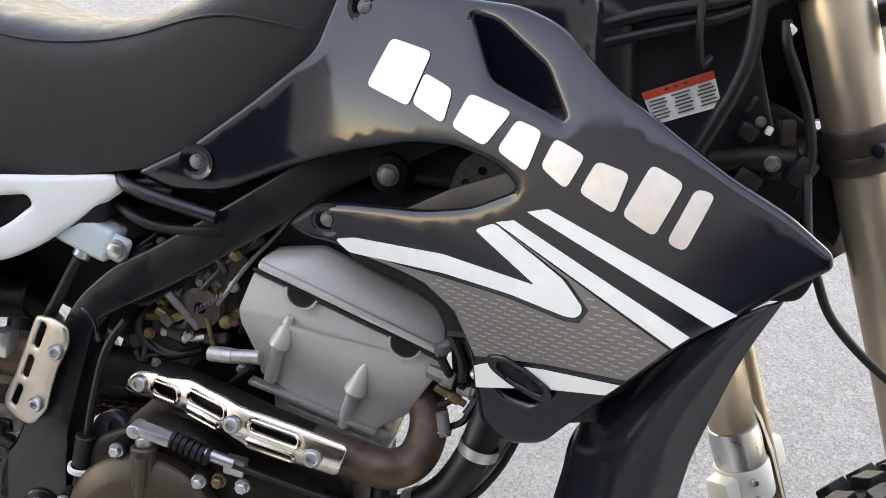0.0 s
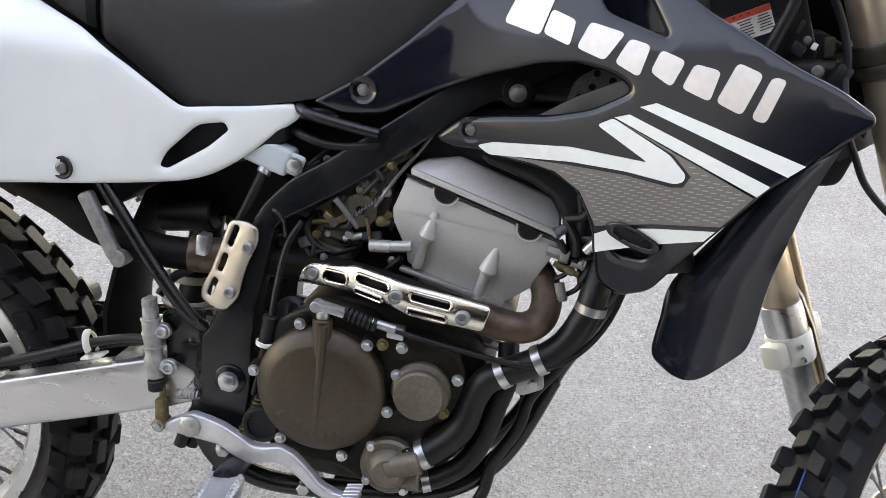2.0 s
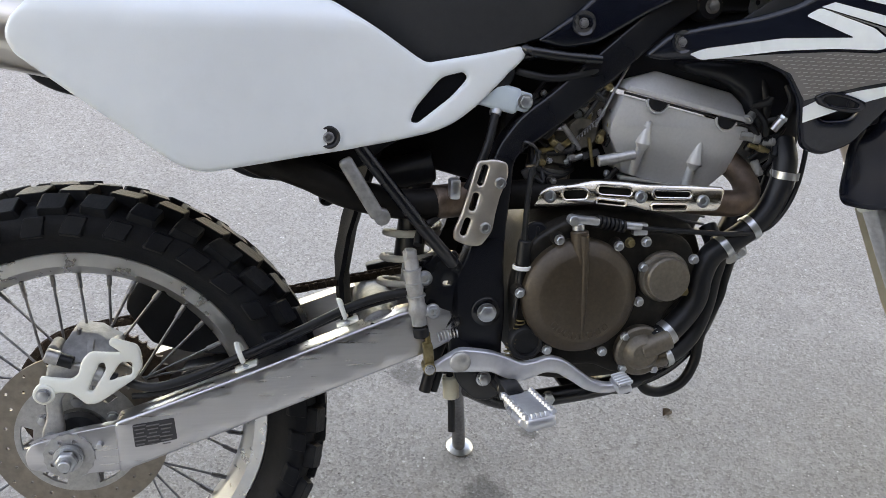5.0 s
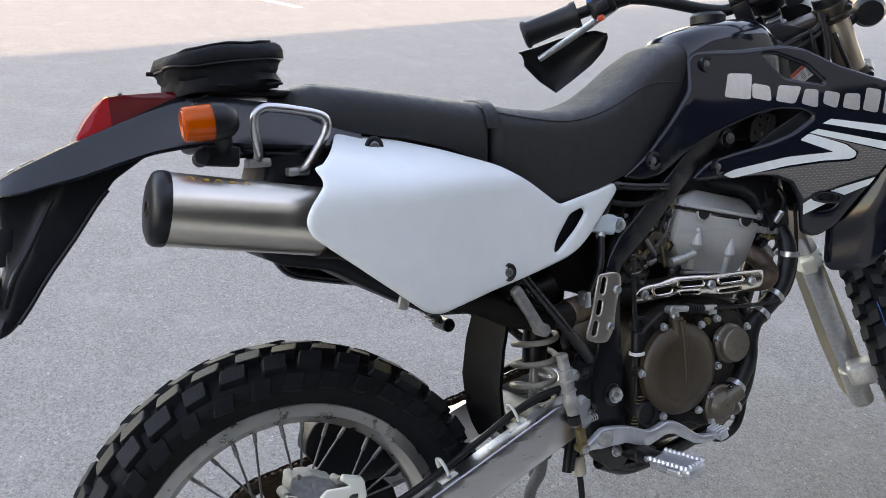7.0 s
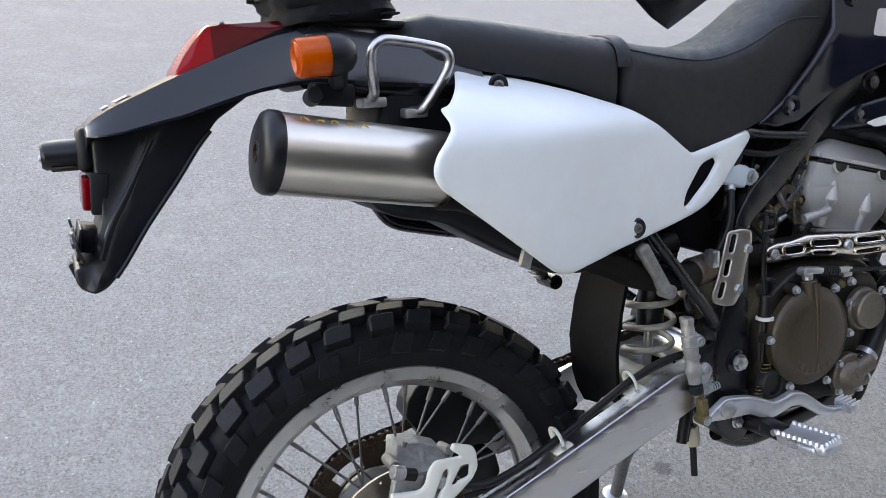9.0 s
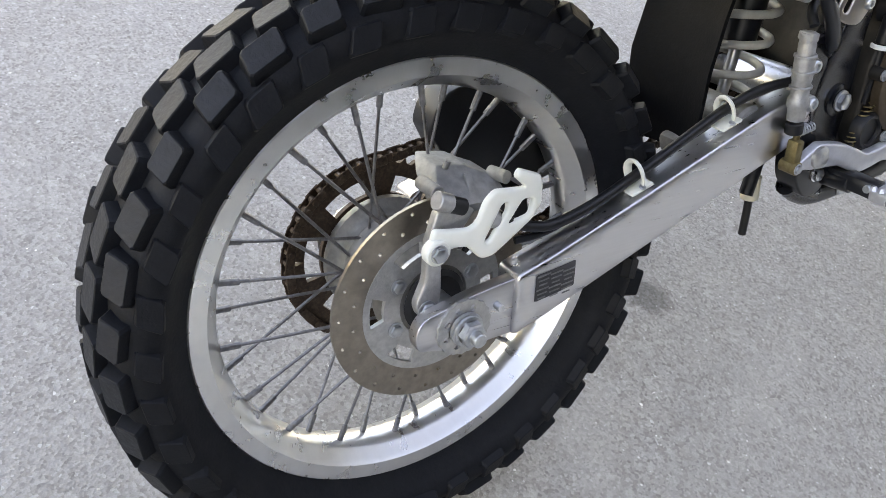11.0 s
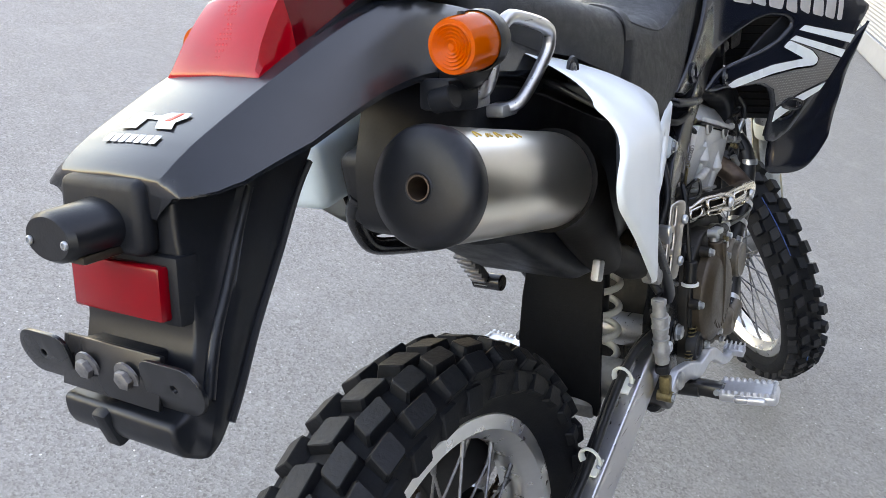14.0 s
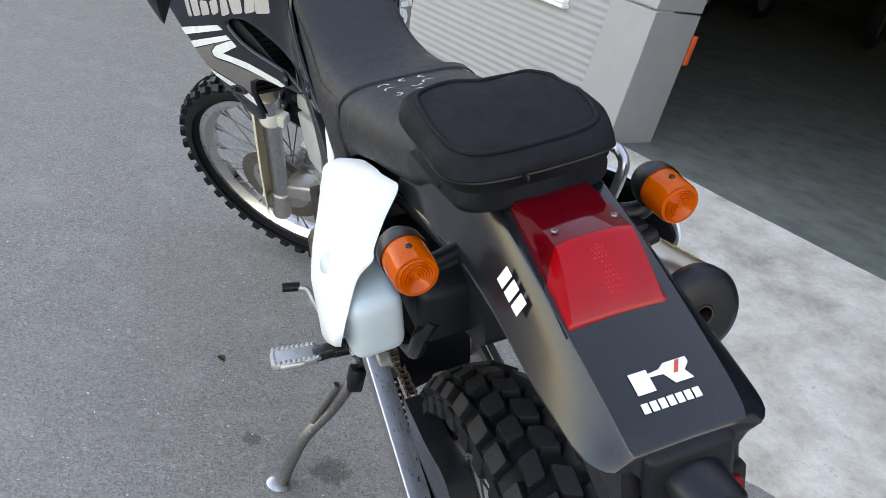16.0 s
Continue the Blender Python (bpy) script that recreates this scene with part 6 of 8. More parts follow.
part("banjo", merge(rod(MA + md * 0.006, MA + md * 0.018, 0.0092, 18), box((0.012, 0.020, 0.010), Matrix.Translation(MA + md * 0.010), 0.002)), GRIMY_PALE, mc)
for k in range(3):
    part("cast_rib", lathe([(0.0110, 0), (0.0128, 0.001), (0.0128, 0.003), (0.0110, 0.004)], 22, axis_pose(MA + md * (0.030 + 0.018 * k), md)), GRIMY_PALE, mc)
part("lower_boot", rod(MB - md * 0.002, MB + md * 0.012, 0.0105, 18), HOSE, mc)
for p, in (((0.450, -0.117, 0.556),), ((0.462, -0.118, 0.511),)):
    part("lug", rod(Vector(p) + Vector((0, 0.008, 0)), p, 0.010, 18), CAST, mc)
    part("lug", rod(Vector(p) + Vector((-0.012, 0.004, 0)), Vector(p) + Vector((0.0, 0.004, 0)), 0.008, 14), CAST, mc)
    part("lug_bolt", socket_bolt(p, (0, -1, 0), 0.0085, 0.005), STEEL, mc)
part("push_rod", rod((0.455, -0.115, 0.482), (0.457, -0.116, 0.462), 0.004, 10), BRASS, mc)
part("clevis", merge(box((0.013, 0.016, 0.030), pose(0.457, -0.117, 0.453, 0, -6, 0), 0.003), rod((0.458, -0.105, 0.434), (0.458, -0.128, 0.434), 0.0085, 16)), BRASS, mc, "yellow zinc clevis")
part("clevis_pin", hex_bolt((0.458, -0.127, 0.434), (0, -1, 0), 0.0052, 0.004), STEEL, mc)
coil = [Vector((0.470 + 0.030 * k / 60, -0.104 + 0.0055 * math.cos(k * 0.75), 0.470 + 0.006 * k / 60 + 0.0055 * math.sin(k * 0.75))) for k in range(61)]
part("return_spring", tube(coil, 0.0011, 6, 0), STEEL, mc)
coil = [Vector((0.563 + 0.020 * k / 80 + 0.006 * math.cos(k * 0.8), -0.118, 0.445 + 0.055 * k / 80)) + Vector((0, 0.006 * math.sin(k * 0.8), 0)) for k in range(81)]
part("switch_spring", tube(coil, 0.0010, 6, 0), BRASS, mc)
part("brake_switch", merge(rod((0.582, -0.112, 0.605), (0.580, -0.112, 0.572), 0.0095, 16), rod((0.580, -0.112, 0.575), (0.578, -0.113, 0.54), 0.005, 12), rod((0.578, -0.113, 0.545), (0.572, -0.116, 0.50), 0.0035, 8)), HOSE, mc)
part("switch_collar", lathe([(0.011, 0), (0.0135, 0.001), (0.0135, 0.005), (0.011, 0.006)], 20, axis_pose((0.5805, -0.112, 0.566), (0, 0, 1))), PAPER, mc)
part("switch_lead", tube([(0.582, -0.110, 0.603), (0.583, -0.106, 0.64), (0.588, -0.100, 0.69), (0.60, -0.09, 0.72)], 0.004, 8), HOSE, mc)
res = new("fluid_reservoir")
res.parent = bike
res["label"] = "small milky brake fluid reservoir"
part("bottle", box((0.058, 0.030, 0.034), pose(0.545, -0.066, 0.788, 0, 14, 0), 0.006, 3), MILKY, res)
part("tab", box((0.024, 0.010, 0.026), pose(0.577, -0.074, 0.782, 0, 14, 0), 0.005, 3), MILKY, res)
part("tab_bolt", hex_bolt((0.580, -0.080, 0.782), (0, -1, 0), 0.0078, 0.006, 1.3), STEEL, res)
part("feed_hose", tube([(0.545, -0.068, 0.775), (0.541, -0.078, 0.762), (0.527, -0.09, 0.715), (0.50, -0.085, 0.66), (0.45, -0.095, 0.62), (0.440, -0.110, 0.600)], 0.0058, 12), HOSE, res)
part("hose_clip", rod((0.5415, -0.076, 0.764), (0.5435, -0.073, 0.771), 0.008, 14), STEEL, res)


# foot pegs
def peg(s):
    p = new("foot_peg")
    p.parent = bike
    p["label"] = "serrated alloy foot peg"
    c = Vector((0.572, s * 0.210, 0.412))
    m = Matrix.Translation(c) @ pose(0, 0, 0, s * 4, -8, s * -6)
    bars = [box((0.042, 0.088, 0.020), m @ pose(0, 0, -0.003), 0.008, 3), box((0.050, 0.050, 0.014), m @ pose(0, 0.004 * s, -0.004), 0.006, 3)]
    spikes = []
    for x in (-0.018, 0.018):
        for k in range(9):
            spikes.append(lathe([(0.0052, 0), (0.0026, 0.0050), (0, 0.0052)], 6, m @ pose(x, -0.037 + 0.0092 * k, 0.0055)))
    for k in range(4):
        spikes.append(lathe([(0.0052, 0), (0.0026, 0.0045), (0, 0.0048)], 6, m @ pose(-0.009 + 0.006 * k, 0.038 * s, 0.0055)))
    part("peg_body", merge(*bars, *spikes), SATIN_ALLOY, p, angle=30)
    part("peg_root", merge(box((0.028, 0.070, 0.022), pose(0.564, s * 0.142, 0.408), 0.006), rod((0.562, s * 0.085, 0.402), (0.562, s * 0.14, 0.406), 0.014, 16)), FRAME, p)
    part("peg_pin", rod((0.545, s * 0.168, 0.411), (0.588, s * 0.168, 0.411), 0.005, 12), STEEL, p)


peg(-1)
peg(1)
pp = new("passenger_peg")
pp.parent = bike
pp["label"] = "folded alloy passenger foot peg"
part("peg_bar", box((0.018, 0.016, 0.085), pose(0.366, -0.120, 0.676, 0, -31, 0), 0.005, 3), GRIMY, pp)
part("peg_hinge", rod((0.392, -0.104, 0.640), (0.392, -0.127, 0.640), 0.0105, 20), GRIMY, pp)
pl = new("passenger_peg")
pl.parent = bike
pl["label"] = "folded passenger foot peg with a rubber pad"
part("peg_bar", box((0.014, 0.022, 0.085), pose(0.299, 0.110, 0.657, 0, -43, 0), 0.004, 2), SPOKE, pl)
for k in range(7):
    part("peg_tooth", box((0.007, 0.024, 0.006), pose(0.2735 + 0.0085 * k, 0.110, 0.6735 - 0.0091 * k, 0, -43, 0), 0.001, 1), SPOKE, pl)
part("peg_hinge", rod((0.332, 0.080, 0.622), (0.332, 0.125, 0.622), 0.012, 16), FRAME, pl)

# side stand
stand = new("side_stand")
stand.parent = bike
stand["label"] = "lowered grey steel side stand"
part("leg", tube([(0.535, 0.115, 0.345), (0.540, 0.130, 0.325), (0.555, 0.165, 0.275), (0.570, 0.225, 0.215), (0.582, 0.262, 0.150), (0.590, 0.288, 0.100)], 0.0125, 14), SPOKE, stand)
part("foot", lathe([(0, 0), (0.024, 0.0), (0.026, 0.003), (0.022, 0.008), (0.012, 0.012), (0, 0.013)], 24, axis_pose((0.593, 0.296, 0.0915), BIKE.to_3x3().inverted() @ Vector((0, 0, 1))) @ Matrix.Diagonal((1.0, 1.0, 1, 1))), STEEL, stand)
part("hinge", box((0.03, 0.03, 0.05), pose(0.532, 0.110, 0.352, 20, 0, 0), 0.006), FRAME, stand)
part("stand_spring", rod((0.545, 0.145, 0.34), (0.562, 0.205, 0.255), 0.008, 12), SPOKE, stand)
part("hook", rod((0.556, 0.215, 0.235), (0.570, 0.200, 0.235), 0.004, 10), STEEL, stand)

# drain hoses under the frame
part("drain_hose", tube([(0.50, -0.05, 0.48), (0.475, -0.06, 0.42), (0.462, -0.065, 0.375)], 0.0085, 12), HOSE, bike, "black rubber drain hose")
part("drain_hose", tube([(0.51, -0.04, 0.48), (0.488, -0.05, 0.42), (0.474, -0.055, 0.372)], 0.0085, 12), HOSE, bike, "black rubber drain hose")
brz = part("breather_hose", tube([(0.50, -0.02, 0.46), (0.502, -0.035, 0.40), (0.506, -0.04, 0.35), (0.508, -0.042, 0.30)], 0.0055, 10), HOSE, bike, "breather hose with a white filter")
part("breather_filter", rod((0.5035, -0.038, 0.385), (0.506, -0.04, 0.352), 0.012, 16), CREAM, brz)

# ---- engine ----
engine = new("engine")
engine.parent = bike
engine["label"] = "single-cylinder engine with silver head and bronze cases"
CASE_OUT = rounded([(0.575, 0.440), (0.600, 0.402), (0.660, 0.392), (0.750, 0.398), (0.800, 0.420), (0.845, 0.490), (0.850, 0.570), (0.830, 0.620), (0.750, 0.640), (0.660, 0.640), (0.600, 0.610), (0.575, 0.530)], 0.02, 4)
part("crankcase", sheet(CASE_OUT, lambda x, z: -0.088, 0.176, [], roll=0.01, step=0.03), GREASY, engine)
SIDE_CASE = rounded([(0.573, 0.470), (0.590, 0.440), (0.620, 0.425), (0.690, 0.428), (0.720, 0.412), (0.775, 0.415), (0.790, 0.450), (0.785, 0.500), (0.820, 0.530), (0.828, 0.570), (0.812, 0.605), (0.770, 0.618), (0.730, 0.612), (0.700, 0.632), (0.640, 0.635), (0.590, 0.605), (0.568, 0.550)], 0.02, 4)
part("clutch_case", sheet(SIDE_CASE, lambda x, z: -0.114, 0.03, [], roll=0.006, step=0.02), GREASY, engine, "greasy dark clutch housing", angle=50)
CC = Vector((0.657, -0.116, 0.532))
cover = part("clutch_cover", lathe([(0.0785, 0.0), (0.0785, 0.012), (0.0772, 0.0150), (0.0740, 0.0185), (0.0610, 0.0255), (0.0585, 0.0264), (0.045, 0.0280), (0.02, 0.0285), (0, 0.0285)], 72, axis_pose(CC, (0, -1, 0))), CASE, engine, "round bronze clutch cover", angle=20)
part("cover_ridge", merge(tube([(0.653, -0.1405, 0.618), (0.656, -0.1425, 0.575), (0.658, -0.1430, 0.520), (0.659, -0.1420, 0.480)], 0.0060, 12, 4, r_end=0.0025)), CASE, cover)
boss = part("release_boss", rod((0.654, -0.133, 0.578), (0.649, -0.130, 0.622), 0.0120, 20), CASE, cover)
part("release_arm", merge(rod((0.6485, -0.128, 0.622), (0.648, -0.128, 0.632), 0.008, 16), box((0.040, 0.016, 0.010), pose(0.655, -0.128, 0.636, 0, 6, 0), 0.003), rod((0.64, -0.136, 0.636), (0.64, -0.12, 0.636), 0.007, 12)), STEEL, cover, "zinc clutch release arm")
part("cable_boot", lathe([(0, 0)] + [q for k in range(7) for q in ((0.0086, 0.0005 + 0.006 * k), (0.0086, 0.0040 + 0.006 * k), (0.0062, 0.0048 + 0.006 * k), (0.0062, 0.0058 + 0.006 * k))] + [(0, 0.042)], 18, axis_pose((0.672, -0.126, 0.634), (1, 0, -0.2))), HOSE, cover)
part("clutch_cable", tube([(0.715, -0.126, 0.627), (0.76, -0.126, 0.622), (0.82, -0.128, 0.618), (0.88, -0.125, 0.615), (0.93, -0.115, 0.625), (0.97, -0.10, 0.68), (0.99, -0.08, 0.78)], 0.0035, 10), HOSE, cover)
part("cable_end", merge(rod((0.705, -0.126, 0.629), (0.735, -0.126, 0.626), 0.0055, 12), box((0.02, 0.012, 0.016), pose(0.735, -0.122, 0.622), 0.002)), STEEL, cover)
for k in range(8):
    a = math.radians(222 + 12.5 * k)
    part("raised_bar", box((0.007, 0.0016, 0.009), Matrix.Translation(CC + Vector((0.051 * math.cos(a), -0.0275, 0.051 * math.sin(a)))) @ pose(0, 0, 0, 0, -(math.degrees(a) + 90), 0), 0.0006, 1), CASE, cover)
for x, z in ((0.705, 0.601), (0.740, 0.523), (0.694, 0.453), (0.616, 0.458), (0.574, 0.539), (0.623, 0.610)):
    part("bolt_boss", lathe([(0.0090, 0), (0.0082, 0.014), (0, 0.014)], 18, axis_pose((x, -0.1145, z), (0, -1, 0))), GREASY, cover)
    part("cover_bolt", hex_bolt((x, -0.129, z), (0, -1, 0), 0.0052, 0.0075, 1.35), STEEL, cover)
OF = Vector((0.775, -0.118, 0.556))
part("oil_filter_cover", lathe([(0.040, 0), (0.040, 0.008), (0.037, 0.012), (0.0345, 0.013), (0.0345, 0.022), (0.032, 0.0252), (0.030, 0.0245), (0.0, 0.0240)], 48, axis_pose(OF, (0, -1, 0)) @ Matrix.Diagonal((0.88, 0.88, 1, 1))), CASE_LIGHT, engine, "round worn bronze oil filter cover", angle=25)
for x, z, mat in ((0.744, 0.570, STEEL), (0.805, 0.535, BRASS), (0.815, 0.580, STEEL), (0.722, 0.604, BRASS), (0.745, 0.605, STEEL)):
    part("case_bolt", hex_bolt((x, -0.124, z), (0, -1, 0), 0.0055, 0.008, 1.3), mat, engine)
WP = Vector((0.752, -0.112, 0.449))
part("water_pump", merge(lathe([(0.036, 0), (0.036, 0.012), (0.033, 0.015), (0.026, 0.016), (0.022, 0.024), (0.016, 0.028), (0, 0.029)], 40, axis_pose(WP, (0, -1, 0))), rod((0.750, -0.128, 0.452), (0.790, -0.130, 0.470), 0.0155, 20), rod((0.760, -0.115, 0.430), (0.792, -0.118, 0.438), 0.014, 20)), CASE_LIGHT, engine, "worn bronze water pump cover", angle=30)
for a in (0.9, 2.4, 3.9, 5.4):
    part("pump_bolt", hex_bolt(WP + Vector((0.034 * math.cos(a), -0.012, 0.034 * math.sin(a))), (0, -1, 0), 0.005, 0.007, 1.3), STEEL, engine)
part("shaft_cap", lathe([(0.024, 0), (0.024, 0.012), (0.021, 0.016), (0.017, 0.016), (0.016, 0.012), (0, 0.012)], 28, axis_pose((0.588, -0.112, 0.466), (0, -1, 0))), HOSE, engine)
part("oil_plug", merge(lathe([(0.018, 0), (0.018, 0.012), (0.015, 0.015), (0, 0.015)], 24, axis_pose((0.600, -0.090, 0.607), (0, -1, 0.2))), box((0.004, 0.004, 0.026), pose(0.600, -0.106, 0.609), 0.001)), SATIN, engine, "black ribbed oil filler plug")
# left covers
lc = part("generator_cover", lathe([(0.085, 0.0), (0.085, 0.012), (0.080, 0.016), (0.070, 0.034), (0.062, 0.040), (0, 0.042)], 56, axis_pose((0.665, 0.085, 0.530), (0, 1, 0))), CASE, engine, "bronze generator cover", angle=30)
for k in range(6):
    a = 2 * math.pi * k / 6
    part("cover_bolt", hex_bolt((0.665 + 0.081 * math.cos(a), 0.097, 0.530 + 0.081 * math.sin(a)), (0, 1, 0), 0.0055, 0.007, 1.3), STEEL, lc)
part("shift_lever", tube([(0.60, 0.10, 0.465), (0.60, 0.135, 0.468), (0.66, 0.142, 0.452), (0.72, 0.146, 0.450), (0.735, 0.170, 0.455)], 0.0065, 10), CAST, engine, "alloy gear lever")
part("shift_pad", rod((0.735, 0.158, 0.453), (0.738, 0.192, 0.459), 0.0095, 12), HOSE, engine)
# cylinder and head
CYL = rounded([(0.738, 0.690), (0.752, 0.615), (0.835, 0.590), (0.868, 0.660)], 0.01, 3)
part("cylinder", sheet(CYL, lambda x, z: -0.066, 0.132, [], roll=0.008, step=0.02), GRIMY, engine)
def faceted(corners, faces, back, bevel):
    """A casting with flat facets: corners (x, y, z) on its outer side, faces between them, closed to a back plane y = back."""
    bm = bmesh.new()
    v = [bm.verts.new(c) for c in corners]
    for f in faces:
        bm.faces.new([v[i] for i in f])
    rim = [e for e in bm.edges if len(e.link_faces) == 1]
    made = bmesh.ops.extrude_edge_only(bm, edges=rim)["geom"]
    low = [g for g in made if isinstance(g, bmesh.types.BMVert)]
    for q in low:
        q.co.y = back
    bmesh.ops.holes_fill(bm, edges=[e for e in bm.edges if len(e.link_faces) == 1], sides=0)
    bmesh.ops.recalc_face_normals(bm, faces=bm.faces[:])
    bmesh.ops.bevel(bm, geom=[e for e in bm.edges if len(e.link_faces) == 2 and e.calc_face_angle(0) > 0.06], offset=bevel, segments=2, affect="EDGES", profile=0.5)
    return bm


head = part("cylinder_head", faceted([(0.713, -0.081, 0.7935), (0.8975, -0.081, 0.752), (0.898, -0.080, 0.745), (0.885, -0.077, 0.716), (0.877, -0.073, 0.691), (0.848, -0.070, 0.664), (0.760, -0.068, 0.678), (0.726, -0.062, 0.687), (0.722, -0.064, 0.703), (0.703, -0.070, 0.737), (0.701, -0.076, 0.752), (0.742, -0.082, 0.750), (0.834, -0.082, 0.730)],
     [(0, 1, 2, 12, 11, 10), (11, 12, 5, 6), (10, 11, 6, 7, 8, 9), (12, 2, 3, 4, 5)], 0.075, 0.003), ENGINE, engine, "silver painted cylinder head", angle=30)
cap = part("valve_cover", faceted([(0.714, -0.081, 0.801), (0.737, -0.081, 0.796), (0.874, -0.081, 0.765), (0.897, -0.080, 0.7595), (0.892, -0.066, 0.783), (0.879, -0.058, 0.797), (0.767, -0.058, 0.824), (0.729, -0.062, 0.814), (0.718, -0.071, 0.807)],
     [(0, 1, 6, 7, 8), (1, 2, 5, 6), (2, 3, 4, 5)], 0.072, 0.003), ENGINE, engine, "silver painted valve cover", angle=30)
seam_a, seam_b = Vector((0.713, -0.0822, 0.797)), Vector((0.899, -0.0822, 0.755))
part("gasket", tube([seam_a, seam_b], 0.0018, 6, 0), HOSE, engine)
part("cover_lip", box((0.184, 0.006, 0.0075), Matrix.Translation((seam_a + seam_b) / 2 + Vector((0.0016, -0.0005, 0.0066))) @ pose(0, 0, 0, 0, 12.75, 0), 0.002), ENGINE, engine)
for f in (0.26, 0.80):
    p = seam_a.lerp(seam_b, f)
    for name, profile, mat in (("cam_plug", [(0.0, 0.0), (0.0125, 0.0), (0.0125, 0.003), (0, 0.003)], HOSE), ("plug_rim", [(0.0135, 0.0), (0.0165, 0.0), (0.0160, 0.0035), (0.0140, 0.0035), (0.0135, 0.0)], ENGINE)):
        bm = lathe(profile, 28, axis_pose(p + Vector((0, 0.0005, 0)), (0, -1, 0)))
        bmesh.ops.bisect_plane(bm, geom=bm.verts[:] + bm.edges[:] + bm.faces[:], plane_co=p, plane_no=Vector((0.22, 0, 0.975)), clear_outer=True)
        part(name, bm, mat, engine, "black half-moon rubber plug" if name == "cam_plug" else "")
for x, z in ((0.7450, 0.7205), (0.8215, 0.6935)):
    part("stud_boss", lathe([(0, 0.0), (0.0045, 0.0), (0.0105, 0.009), (0.0098, 0.014), (0.0035, 0.039), (0, 0.041)], 20, axis_pose((x, -0.079, z), (0.20, 0.0, 1))), ENGINE, engine)
    part("stud_column", rod((x - 0.006, -0.069, z - 0.034), (x, -0.077, z + 0.004), 0.0062, 14), ENGINE, engine)
part("head_flange", box((0.130, 0.012, 0.006), pose(0.784, -0.070, 0.6725, 0, 8.5, 0), 0.002), CAST, engine)
part("coolant_pipe", merge(rod((0.683, -0.085, 0.706), (0.708, -0.088, 0.711), 0.0075, 14), rod((0.703, -0.088, 0.710), (0.733, -0.088, 0.716), 0.0068, 16)), CAST, engine, "small alloy pipe stub")
part("sensor", merge(rod((0.886, -0.080, 0.742), (0.906, -0.084, 0.740), 0.0068, 6), rod((0.902, -0.084, 0.740), (0.912, -0.085, 0.739), 0.0082, 16)), GRIMY, engine, "grimy temperature sensor")
part("sensor_lead", merge(rod((0.896, -0.087, 0.730), (0.926, -0.089, 0.722), 0.0034, 10), rod((0.910, -0.088, 0.7265), (0.920, -0.0885, 0.7235), 0.005, 10)), BRASS, engine)
part("spark_lead", tube([(0.80, 0, 0.82), (0.78, -0.02, 0.86), (0.74, -0.01, 0.89)], 0.005, 10), HOSE, engine)
for k in range(5):
    part("barrel_fin", box((0.098, 0.138, 0.0035), pose(0.806, 0, 0.612 + 0.011 * k, 0, 10, 0), 0.001, 1), GRIMY, engine)

# carburettor
carb = new("carburettor")
carb.parent = bike
carb["label"] = "grimy carburettor with linkages"
part("carb_body", merge(rod((0.635, -0.035, 0.695), (0.648, -0.030, 0.775), 0.028, 24), rod((0.600, -0.02, 0.735), (0.695, -0.02, 0.745), 0.030, 24), box((0.055, 0.05, 0.04), pose(0.632, -0.03, 0.690, 0, 8, 0), 0.008, 3)), CARB, carb)
part("float_bowl", lathe([(0, 0), (0.018, 0), (0.026, 0.006), (0.028, 0.022), (0.03, 0.024)], 24, axis_pose((0.628, -0.04, 0.668), (0.14, 0, 1))), DULL, carb)
part("top_cap", lathe([(0.032, 0), (0.032, 0.012), (0.026, 0.018), (0, 0.02)], 24, axis_pose((0.648, -0.030, 0.772), (0.14, 0, 1))), SATIN, carb)
part("throttle_bracket", sheet(rounded([(0.655, 0.785), (0.690, 0.805), (0.702, 0.795), (0.682, 0.760), (0.672, 0.735), (0.655, 0.740)], 0.006, 3), lambda x, z: -0.064, 0.003, [slot(0.678, 0.780, 0.012, 0.006, 30)], roll=0.001, step=0.01), CARB, carb, "stained throttle bracket")
part("throttle_wheel", lathe([(0.006, 0), (0.020, 0), (0.020, 0.004), (0.017, 0.005), (0.017, 0.008), (0.020, 0.009), (0.020, 0.012), (0.006, 0.012)], 28, axis_pose((0.663, -0.060, 0.742), (0, -1, 0)), closed=True), CARB, carb)
part("throttle_cable", tube([(0.680, -0.072, 0.750), (0.700, -0.070, 0.790), (0.722, -0.060, 0.825), (0.75, -0.05, 0.87), (0.82, -0.04, 0.93)], 0.0022, 8), SPOKE, carb)
part("throttle_cable", tube([(0.664, -0.074, 0.762), (0.690, -0.074, 0.800), (0.712, -0.064, 0.832), (0.76, -0.05, 0.90)], 0.003, 8), HOSE, carb)
for p, q in (((0.60, -0.052, 0.712), (0.632, -0.062, 0.722)), ((0.645, -0.058, 0.700), (0.672, -0.062, 0.712)), ((0.612, -0.05, 0.745), (0.64, -0.060, 0.748)), ((0.69, -0.066, 0.806), (0.706, -0.066, 0.824))):
    part("jet_screw", rod(p, q, 0.005, 10), BRASS if p[0] < 0.61 else STEEL, carb)
for x, z in ((0.612, 0.700), (0.652, 0.708), (0.622, 0.735), (0.658, 0.765), (0.690, 0.768)):
    part("carb_screw", hex_bolt((x, -0.064, z), (0, -1, 0.1), 0.0042, 0.005), BRASS if x < 0.65 else STEEL, carb)
part("choke_lever", box((0.030, 0.004, 0.008), pose(0.640, -0.070, 0.726, 0, -35, 0), 0.001), BRASS, carb)
